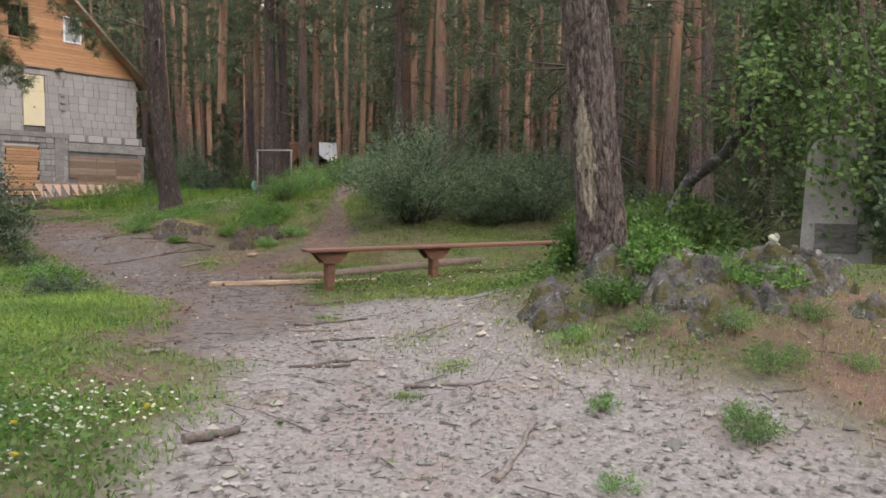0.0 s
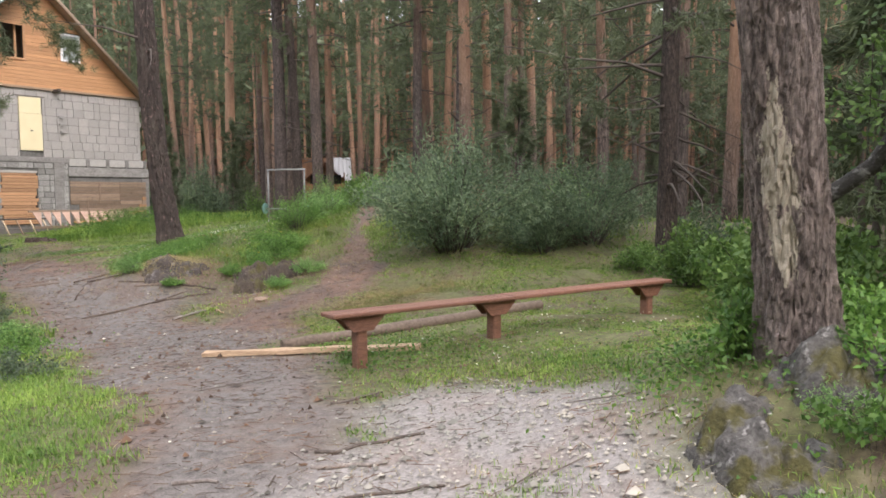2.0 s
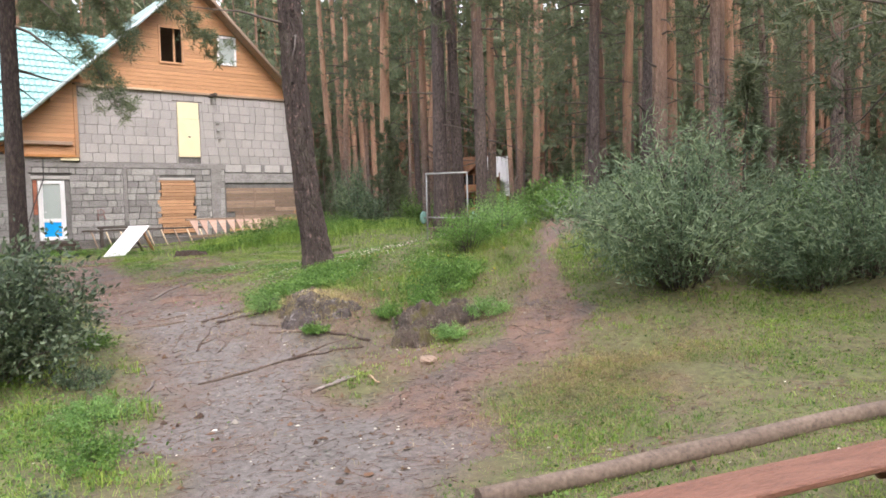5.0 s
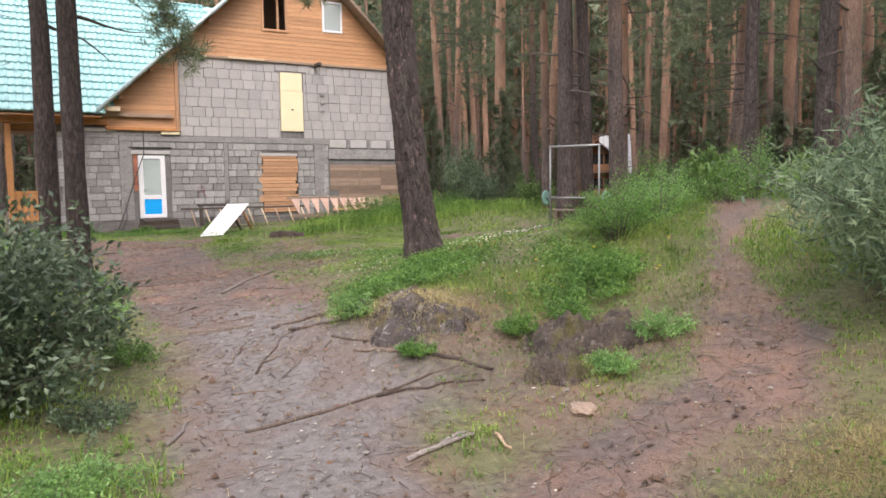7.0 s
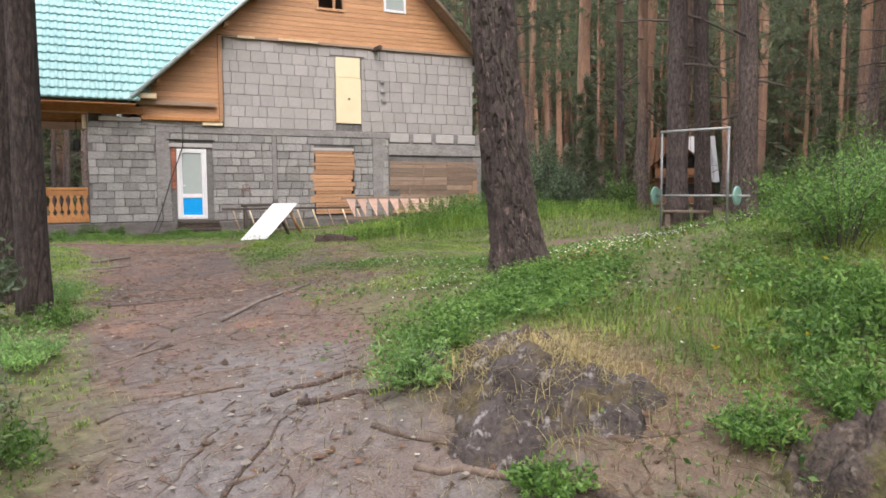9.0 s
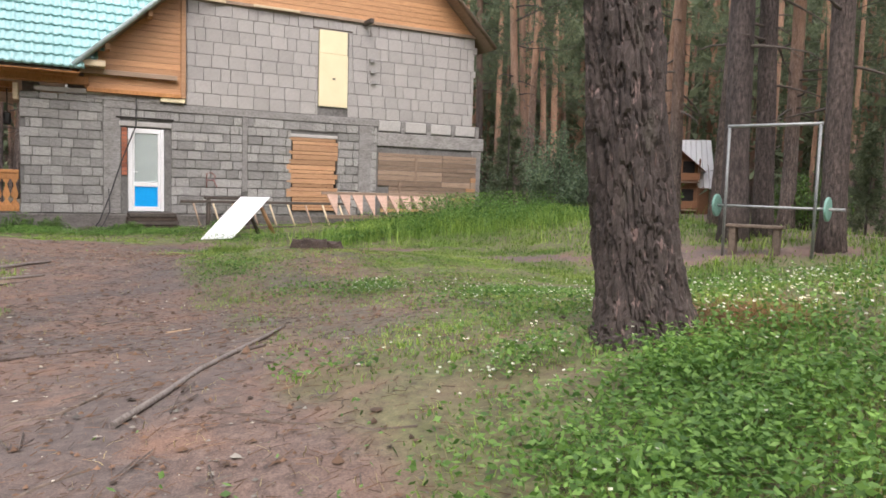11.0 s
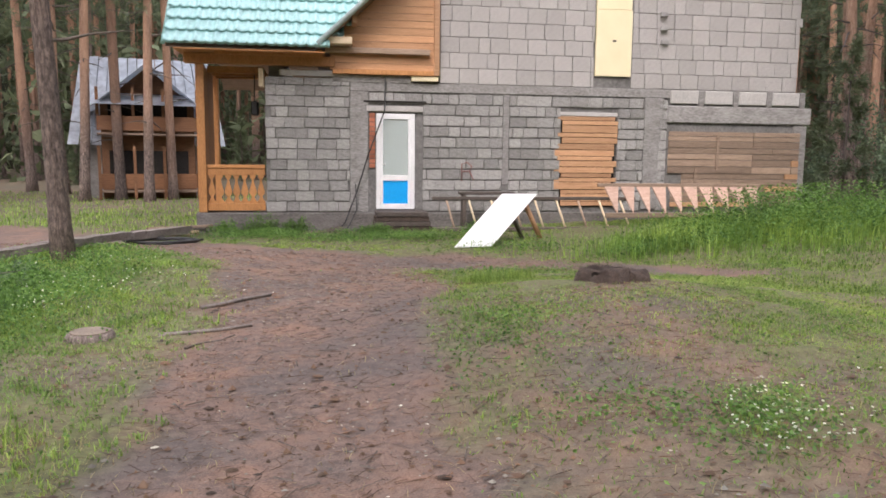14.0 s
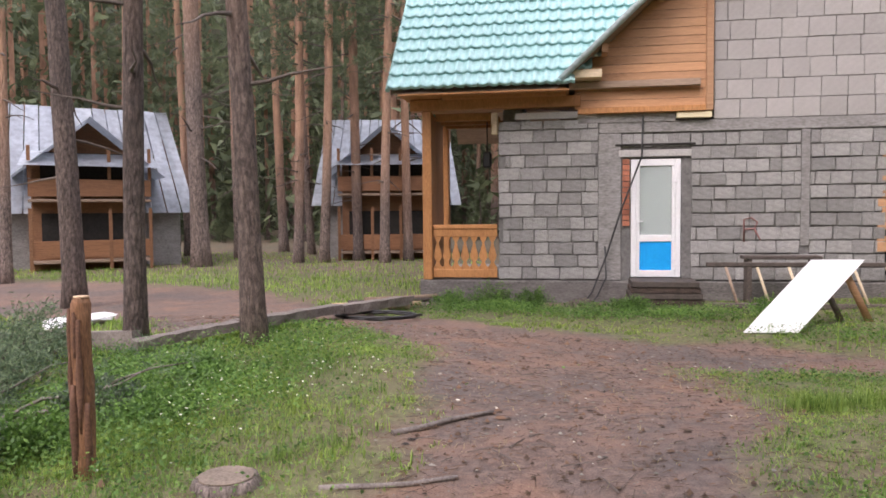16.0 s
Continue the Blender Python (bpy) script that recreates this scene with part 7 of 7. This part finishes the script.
lawn("slope_lawn", 12000, (5.4, 9.5, -2.2, 2.2), 0.05, "fine dry grass on the stony slope")
spots = np.array([(5.21, 1.63, 0.1), (5.6, 2.3, 0.16), (5.75, 1.05, 0.2), (4.6, 1.5, 0.05), (6.9, 1.9, 0.3), (6.9, 0.7, 0.3), (6.5, -0.9, 0.2)])
xs = np.concatenate([rng.normal(a, r, int(3600 * r)) for a, c, r in spots])
ys = np.concatenate([rng.normal(c, r, int(3600 * r)) for a, c, r in spots])
blades("gravel_tufts", xs, ys, 0.05, 0.0022, GRASS, 1.3, "soft green tufts growing in the gravel")
x, y = scatter(80000, -18, 6, 24, 48)
k = keep_grass(x, y)
blades("yard_grass", x[k], y[k], 0.13, 0.009, GRASS, 0.8, "grass round the cabins")
sx2, sy2 = rng.normal(11.2, 1.3, 15000), rng.normal(11.6, 1.0, 15000)
blades("bank_hay", sx2, sy2, 0.1, 0.0016, DRY, 3.4, "dry grass stalks on the bank", "dry_grass")
RUSTHAY = leaf_mat("rusty_hay", (0.16, 0.085, 0.04), (0.36, 0.2, 0.1))
hx, hy = rng.normal(11.62, 0.2, 4200), rng.normal(14.42, 0.22, 4200)
blades("root_hay", hx, hy, 0.1, 0.002, RUSTHAY, 2.6, "dry brown grass at the foot of the old pine", "dry_grass")
hx, hy = rng.normal(6.3, 0.6, 5000), rng.normal(-0.4, 0.9, 5000)
blades("slope_hay", hx, hy, 0.07, 0.002, DRY, 2.6, "dry yellow grass on the stony slope", "dry_grass")
hx, hy = np.concatenate([rng.normal(10.7, 0.16, 600), rng.normal(11.2, 0.12, 300)]), np.concatenate([rng.normal(24.2, 0.12, 600), rng.normal(24.4, 0.12, 300)])
blades("grass_tufts", hx, hy, 0.17, 0.0035, GRASS, 0.8, "tufts of longer grass in the yard")
hx, hy = rng.normal(10.2, 0.7, 16000), rng.normal(7.4, 0.4, 16000)
blades("flat_hay", hx, hy, 0.05, 0.002, DRY, 3.4, "flattened dry grass beside the side path", "dry_grass")
bx, by = rng.normal(9.55, 0.35, 2600), rng.normal(11.85, 0.45, 2600)
blades("bank_straw", bx, by, 0.1, 0.0017, DRY, 3.6, "dry straw hanging over the bank", "dry_grass", 0.13 * np.exp(-((bx - 9.35) / 0.4) ** 4 - ((by - 11.7) / 0.5) ** 4))
x, y = scatter(60000, 0, 15, -2, 27)
k = keep_grass(x, y, 0.15)
x, y = clumped(x[k], y[k], 2, 0.05)
blades("dry_grass", x, y, 0.06, 0.002, DRY, 3.2, "dry yellow grass stalks", "dry_grass")


def leaflets(name, x, y, low, high, size, material, label, aspect=0.55, cat="plants"):
    n = len(x)
    z = height(x, y) + rng.uniform(0, 1, n) ** 0.7 * (high - low) * np.clip(bushiness(x, y), 0.3, 1.6) + low
    u = rng.normal(0, 1, (n, 3)) * [1, 1, 0.45]
    u /= np.linalg.norm(u, axis=1, keepdims=True)
    r = rng.normal(0, 1, (n, 3)) * [1, 1, 0.4]
    v = r - u * np.sum(r * u, 1, keepdims=True)
    v /= np.linalg.norm(v, axis=1, keepdims=True)
    s = size * rng.uniform(0.6, 1.3, (n, 1))
    c = np.stack([x, y, z], -1)
    q = np.stack([c - u * s * 0.5, c + v * s * aspect * 0.5, c + u * s * 0.5, c - v * s * aspect * 0.5], 1)
    return solo(name, quad_mesh(name, q, material), None, pose(0, 0, 0), label, cat, kind="stuff")


def weedy(x, y):
    """Where broad-leaved weeds stand: the bank under the old pine, the stake, the start's left edge, the rocks, the house foot."""
    w = 0.0
    for cx, cy, rx, ry, a in ((10.6, 13.4, 1.2, 1.0, 1.0), (9.7, 11.0, 1.4, 1.6, 0.45), (12.0, 12.4, 1.6, 1.4, 0.5), (5.3, 23.8, 1.2, 1.6, 0.8), (2.6, 4.0, 1.3, 2.0, 0.8), (5.9, 9.5, 0.7, 1.8, 0.6), (6.2, 14.6, 0.7, 1.4, 0.6), (6.6, 0.4, 0.9, 1.2, 0.6), (7.0, 1.8, 0.6, 0.5, 0.8), (2.6, 2.2, 0.7, 0.8, 0.7), (10.0, 11.4, 0.9, 0.9, 0.8), (10.8, 11.0, 0.7, 0.7, 0.8),
                              (8.0, 30.4, 1.8, 0.5, 0.6), (16.5, 28.6, 2.6, 1.0, 1.0), (19.0, 27.4, 2.0, 1.4, 0.9), (14.6, 12.5, 1.8, 2.4, 0.7), (7.6, 5.0, 0.8, 0.6, 0.4)):
        w = np.maximum(w, a * np.exp(-((x - cx) / rx) ** 2 - ((y - cy) / ry) ** 2))
    return w


WEEDSPOTS = ((10.72, 14.08, 0.24, 0.16, 5000), (10.4, 14.75, 0.2, 0.14, 900), (11.2, 19.1, 0.4, 0.35, 2600), (10.2, 20.9, 0.5, 0.25, 2200), (10.64, 19.6, 0.3, 0.2, 1200), (9.45, 15.6, 0.22, 0.18, 800), (12.4, 17.6, 0.5, 0.4, 2200), (10.35, 13.4, 0.65, 0.4, 15000), (11.6, 13.4, 0.6, 0.5, 5000), (9.95, 11.0, 0.4, 0.4, 1000), (10.7, 10.8, 0.5, 0.4, 1500), (12.0, 12.4, 1.1, 1.0, 800), (5.3, 23.8, 0.8, 1.2, 20000), (4.3, 24.4, 0.6, 0.8, 6000), (2.5, 2.4, 0.5, 0.6, 4500), (2.7, 4.2, 0.8, 1.2, 5000), (5.9, 9.6, 0.5, 1.2, 4500),
             (6.3, 14.6, 0.5, 1.0, 3500), (6.5, 0.5, 0.6, 0.8, 2600), (7.0, 1.8, 0.4, 0.35, 1500), (7.6, 30.3, 0.7, 0.35, 9000), (9.2, 30.1, 0.8, 0.3, 4500), (10.2, 29.6, 0.8, 0.25, 4000), (9.8, 29.6, 1.3, 0.3, 2500), (12.6, 28.3, 0.9, 0.3, 2500), (17.0, 28.8, 2.2, 0.8, 9000), (14.6, 12.6, 1.3, 1.7, 1800), (7.6, 5.0, 0.5, 0.4, 1300), (13.4, 14.4, 1.2, 1.2, 1800), (11.9, 15.6, 0.8, 0.8, 2500),
             (9.3, 13.9, 0.4, 0.6, 1500), (10.6, 21.6, 0.5, 0.5, 1500), (11.3, 17.3, 0.7, 0.7, 1800), (11.4, 26.0, 1.0, 0.35, 1500), (5.6, 27.0, 0.6, 0.7, 2500))
x = np.concatenate([rng.normal(a, rx, c) for a, d, rx, ry, c in WEEDSPOTS])
y = np.concatenate([rng.normal(d, ry, c) for a, d, rx, ry, c in WEEDSPOTS])
k = keep_grass(x, y, 0.1)
h = np.arange(len(x)) % 2 == 0
leaflets("weeds", x[k & h], y[k & h], 0.02, 0.2, 0.04, LEAF, "broad-leaved weeds and clover")
leaflets("fine_weeds", x[k & ~h], y[k & ~h], 0.02, 0.24, 0.036, LEAF, "fine-leaved weeds and clover", 0.35)
TALLSPOTS = ((14.6, 27.4, 0.8, 0.4, 2500), (16.6, 27.6, 1.0, 0.6, 7000), (18.6, 27.2, 1.1, 0.8, 10000), (20.2, 26.2, 1.2, 1.0, 9000))
x = np.concatenate([rng.normal(a, rx, c) for a, d, rx, ry, c in TALLSPOTS])
y = np.concatenate([rng.normal(d, ry, c) for a, d, rx, ry, c in TALLSPOTS])
k = keep_grass(x, y, 0.3)
blades("tall_house_grass", x[k][::2], y[k][::2], 0.42, 0.007, GRASS, 0.6, "tall grass in front of the house wall")
leaflets("tall_weeds", x[k], y[k], 0.05, 0.5, 0.075, LEAF, "tall weeds in front of the house wall", 0.35)
x, y = scatter(70000, 0, 16, -2, 28)
k = keep_grass(x, y) & (rng.random(len(x)) < 0.5)
leaflets("clover", x[k], y[k], 0.01, 0.05, 0.03, LEAF, "low clover leaves in the turf", 0.8)


def flowers(name, spots, material, label, size, high):
    xs, ys = [], []
    for cx, cy, rx, ry, c in spots:
        xs.append(rng.normal(cx, rx, c))
        ys.append(rng.normal(cy, ry, c))
    x, y = np.concatenate(xs), np.concatenate(ys)
    a, c, d = cover(x, y)
    k = (a + c + d) < 0.5
    x, y = x[k], y[k]
    z = height(x, y) + high * np.clip(bushiness(x, y), 0.4, 1.5) * rng.uniform(0.7, 1.2, len(x))
    c = np.stack([x, y, z], -1)
    out = []
    for t in range(3):
        th = t * math.pi / 3
        u = np.stack([np.full(len(x), math.cos(th)), np.full(len(x), math.sin(th)), rng.uniform(-0.5, 0.5, len(x))], -1) * size
        v = np.stack([np.full(len(x), -math.sin(th)), np.full(len(x), math.cos(th)), rng.uniform(-0.3, 0.6, len(x))], -1) * size
        out.append(np.stack([c - u, c - v, c + u, c + v], 1))
    return solo(name, quad_mesh(name, np.concatenate(out), material), None, pose(0, 0, 0), label, "flowers", kind="stuff")


flowers("white_flowers", ((2.75, 2.3, 0.4, 0.4, 330), (12.4, 14.8, 0.8, 1.0, 330), (11.2, 19.0, 0.45, 0.4, 260), (12.4, 17.7, 0.5, 0.5, 130), (14.2, 18.3, 0.7, 0.6, 200), (16.0, 17.2, 1.2, 0.8, 240), (12.0, 14.4, 0.4, 0.4, 120), (10.4, 14.8, 0.4, 0.3, 60), (10.6, 13.2, 0.7, 0.6, 60), (6.0, 24.4, 0.6, 0.9, 130), (9.0, 4.2, 1.4, 0.7, 70), (5.7, 1.7, 0.4, 0.5, 40), (13.5, 16.5, 1.5, 1.4, 160)), PETAL, "small white clover flowers", 0.0105, 0.15)
flowers("yellow_flowers", ((2.6, 2.3, 0.3, 0.3, 8), (11.0, 11.2, 0.9, 0.8, 14), (13.6, 11.6, 0.8, 0.8, 10)), YELLOW, "scattered yellow flowers", 0.018, 0.2)


# gravel stones, chips, cones and twigs
def pebbles(name, x, y, size, material, label, flat=0.6, cat="stones"):
    n = len(x)
    z = height(x, y)
    base = np.array([(1, 0, 0), (0.3, 0.95, 0), (-0.8, 0.6, 0), (-0.75, -0.65, 0), (0.35, -0.9, 0), (0.1, 0.05, 1)])
    a = rng.uniform(0, 6.283, n)
    s = size * rng.lognormal(0, 0.45, n)
    jig = base[None] * (1 + rng.normal(0, 0.2, (n, 6, 1)))
    px = (jig[..., 0] * np.cos(a)[:, None] - jig[..., 1] * np.sin(a)[:, None]) * s[:, None] + x[:, None]
    py = (jig[..., 0] * np.sin(a)[:, None] + jig[..., 1] * np.cos(a)[:, None]) * s[:, None] * rng.uniform(0.5, 1, n)[:, None] + y[:, None]
    pz = jig[..., 2] * (s * flat)[:, None] + z[:, None] + 0.012 - 0.002
    v = np.stack([px, py, pz], -1).astype(np.float32)
    me = bpy.data.meshes.new(name)
    me.vertices.add(6 * n)
    me.vertices.foreach_set("co", v.ravel())
    f = np.array([(0, 1, 5), (1, 2, 5), (2, 3, 5), (3, 4, 5), (4, 0, 5)])
    loops = (np.arange(n)[:, None, None] * 6 + f[None]).astype(np.int32)
    me.loops.add(loops.size)
    me.loops.foreach_set("vertex_index", loops.ravel())
    me.polygons.add(5 * n)
    me.polygons.foreach_set("loop_start", np.arange(0, loops.size, 3, dtype=np.int32))
    me.update(calc_edges=True)
    me.materials.append(material)
    return tagged(new(name, me), label, cat, kind="stuff")


STONEMIX = leaf_mat("mixed_pebbles", (0.14, 0.13, 0.125), (0.5, 0.47, 0.45), 0.9, 0.0)
LITTER = leaf_mat("brown_litter", (0.06, 0.035, 0.025), (0.26, 0.15, 0.1), 0.9, 0.0)
CHIP = leaf_mat("pale_chips", (0.5, 0.45, 0.4), (0.8, 0.76, 0.7), 0.9, 0.0)
x, y = scatter(60000, -1, 8, -3, 6)
a, c, d = cover(x, y)
k = rng.random(len(x)) < a * 0.85
pebbles("gravel", x[k], y[k], 0.0095, STONEMIX, "fine grey gravel")
x, y = scatter(36000, 4, 12, 2, 28)
a, c, d = cover(x, y)
k = rng.random(len(x)) < (c * 0.35 + d * 0.3)
PATHGRIT = leaf_mat("path_grit_stones", (0.08, 0.07, 0.064), (0.34, 0.31, 0.29), 0.9, 0.0)
pebbles("path_grit", x[k], y[k], 0.008, PATHGRIT, "grit on the trodden path")
x, y = scatter(1900, -1, 12, -3, 28)
a, c, d = cover(x, y)
k = rng.random(len(x)) < (0.15 + a + c + d) * 0.5
pebbles("pale_stones", x[k], y[k], 0.0095, CHIP, "scattered pale stones and wood chips", 0.4)
x, y = scatter(9000, 4, 13, 4, 28)
a, c, d = cover(x, y)
k = rng.random(len(x)) < np.clip(c * 0.5 + d + 0.15, 0, 1) * 0.8
pebbles("pine_cones", x[k], y[k], 0.0105, LITTER, "fallen pine cones and bark bits", 1.0, "litter")

x, y = scatter(9000, 3, 13, 2, 28)
a, c, d = cover(x, y)
k = rng.random(len(x)) < np.clip(d - 0.7 * c, 0, 1) * 0.7
BARKBIT = leaf_mat("bark_bits", (0.03, 0.022, 0.018), (0.2, 0.11, 0.07), 0.9, 0.0)
pebbles("bark_bits", x[k], y[k], 0.016, BARKBIT, "scraps of bark on the trodden earth", 0.35, "litter")
x, y = scatter(2600, 6, 10, 6, 17)
a, c, d = cover(x, y)
k = rng.random(len(x)) < c * 0.7
pebbles("path_stones", x[k], y[k], 0.0095, PATHGRIT, "small grey stones on the worn path", 0.6)


def splinters(name, x, y, length, width, material, label):
    n = len(x)
    a = rng.uniform(0, 6.283, n)
    L = length * rng.lognormal(0, 0.5, n)
    dx, dy = np.cos(a) * L / 2, np.sin(a) * L / 2
    w = width * rng.uniform(0.6, 1.4, n)
    sx, sy = -np.sin(a) * w, np.cos(a) * w
    z0, z1 = height(x - dx, y - dy) + 0.018, height(x + dx, y + dy) + 0.018
    q = []
    top = np.stack([np.stack([x - dx, y - dy, z0 + w], -1), np.stack([x + dx, y + dy, z1 + w * 0.6], -1)], 1)
    for sgn in (-1, 1):
        o = np.stack([sx * sgn, sy * sgn, -w * 1.6], -1)
        q.append(np.stack([top[:, 0], top[:, 1], top[:, 1] + o * 0.7, top[:, 0] + o], 1))
    return solo(name, quad_mesh(name, np.concatenate(q), material), None, pose(0, 0, 0), label, "litter", kind="stuff")


x, y = scatter(60000, 2, 13.5, 1, 28)
a, c, d = cover(x, y)
k = rng.random(len(x)) < np.clip(d + c * 0.3 + 0.4, 0, 1) * 0.85
splinters("needle_litter", x[k], y[k], 0.06, 0.0018, LITTER, "fallen brown pine needles")
x, y = scatter(2600, -1, 12, -3, 28)
a, c, d = cover(x, y)
k = rng.random(len(x)) < np.clip(0.4 * a + d + c, 0, 1)
splinters("twigs", x[k], y[k], 0.13, 0.0045, TWIG, "small fallen twigs")

# sticks and roots that can be told apart
STICKS = [((3.93, 0.42), (4.68, 0.68), 0.018, DEADWOOD), ((4.57, 2.47), (5.1, 2.36), 0.014, TWIG), ((5.5, 3.57), (6.1, 3.3), 0.014, TWIG), ((3.27, 1.69), (3.5, 1.66), 0.03, DEADWOOD), ((8.46, 15.3), (9.82, 17.26), 0.021, DEADWOOD),
          ((8.13, 9.5), (8.67, 9.61), 0.02, DEADWOOD), ((9.14, 16.4), (9.5, 16.5), 0.02, TWIG), ((7.5, 23.4), (8.2, 24.05), 0.03, DEADWOOD), ((7.3, 22.3), (8.1, 22.6), 0.025, DEADWOOD), ((7.6, 21.9), (8.0, 22.3), 0.014, TWIG),
          ((9.02, 17.94), (9.25, 18.0), 0.013, PLANKWOOD), ((5.2, 3.0), (5.6, 2.7), 0.012, TWIG), ((6.2, 4.2), (6.6, 4.1), 0.016, TWIG), ((11.5, 17.12), (11.37, 16.69), 0.014, DEADWOOD), ((6.92, 10.66), (7.12, 10.99), 0.02, DEADWOOD), ((8.16, 9.56), (8.69, 9.64), 0.02, DEADWOOD), ((8.82, 9.5), (8.77, 9.27), 0.014, PLANKWOOD), ((4.74, 1.63), (5.09, 1.27), 0.016, DEADWOOD), ((5.37, 3.42), (5.64, 3.17), 0.016, DEADWOOD), ((4.63, 2.41), (4.91, 2.29), 0.014, TWIG), ((3.96, 3.31), (4.18, 3.42), 0.02, DEADWOOD), ((4.76, 3.75), (4.94, 3.63), 0.014, DEADWOOD)]
for k, (a, c, r, mt) in enumerate(STICKS):
    lying("stick", a, c, r, mt, "fallen dry branch lying on the ground", "stick", 6, False, 0.0, k, 5, 0.03, "sticks on the ground")
ROOTS = [((7.45, 10.6), (9.3, 10.6), 0.035), ((8.35, 12.9), (8.95, 12.85), 0.045), ((7.7, 13.6), (8.4, 13.65), 0.035), ((7.8, 11.7), (8.55, 12.75), 0.028), ((8.6, 11.9), (9.0, 11.2), 0.035), ((7.4, 13.1), (8.0, 13.3), 0.025), ((7.9, 15.4), (8.8, 16.2), 0.03), ((7.6, 17.2), (8.6, 17.4), 0.028),
         ((8.9, 15.2), (9.6, 14.4), 0.03), ((8.3, 12.2), (8.5, 12.6), 0.022), ((9.2, 11.2), (10.0, 10.9), 0.03), ((10.7, 14.2), (10.3, 13.6), 0.04),
         ((7.63, 13.4), (8.26, 13.24), 0.04), ((8.47, 12.56), (8.93, 12.25), 0.05), ((7.95, 11.93), (8.19, 11.93), 0.03), ((8.19, 11.95), (8.1, 11.4), 0.022), ((8.62, 11.43), (9.09, 10.99), 0.045), ((9.09, 10.99), (9.4, 10.4), 0.05), ((7.53, 11.42), (7.85, 11.22), 0.028), ((8.41, 10.61), (9.23, 10.31), 0.035),
         ((7.5, 14.3), (8.3, 14.8), 0.03), ((7.8, 14.6), (8.1, 15.3), 0.025), ((8.0, 12.6), (7.6, 11.9), 0.022)]
for k, (a, c, r) in enumerate(ROOTS):
    lying("tree_root", a, c, r * 0.56, ROTTEN if k % 2 else OLDLOG, "bare pine root crossing the path", "root", 6, False, -0.012, 100 + k, 6, 0.035, "roots across the path")

# fallen conifer brush beside the stake
rr = random.Random(55)
for k in range(7):
    x0, y0 = rr.uniform(3.2, 4.8), rr.uniform(21.7, 23.3)
    a = rr.uniform(0, 6.28)
    pts = [Vector((x0 + math.cos(a) * 0.3 * i, y0 + math.sin(a) * 0.3 * i, hgt(x0, y0) + 0.1 + 0.08 * i + 0.05 * math.sin(2.0 * i + k))) for i in range(6)]
    ob = thing("fallen_bough", pose(0, 0, 0), "fallen dead conifer bough with grey-green needles", "branch", "fallen boughs")
    part("branch", tube(pts, [0.022, 0.02, 0.016, 0.012, 0.008, 0.004], 5), DEADWOOD, ob)
    cs = [p + Vector([rr.gauss(0, 0.1) for _ in range(3)]) for p in pts[1:] for _ in range(5)]
    part("foliage", tri_mesh("bough_needles", np.array([[tuple(q) for q in t] for t in tufts(cs, [Vector((0, 0, 0.1))] * len(cs), 0.13, 10, rr, 0.035)]), SHRUB), None, ob)
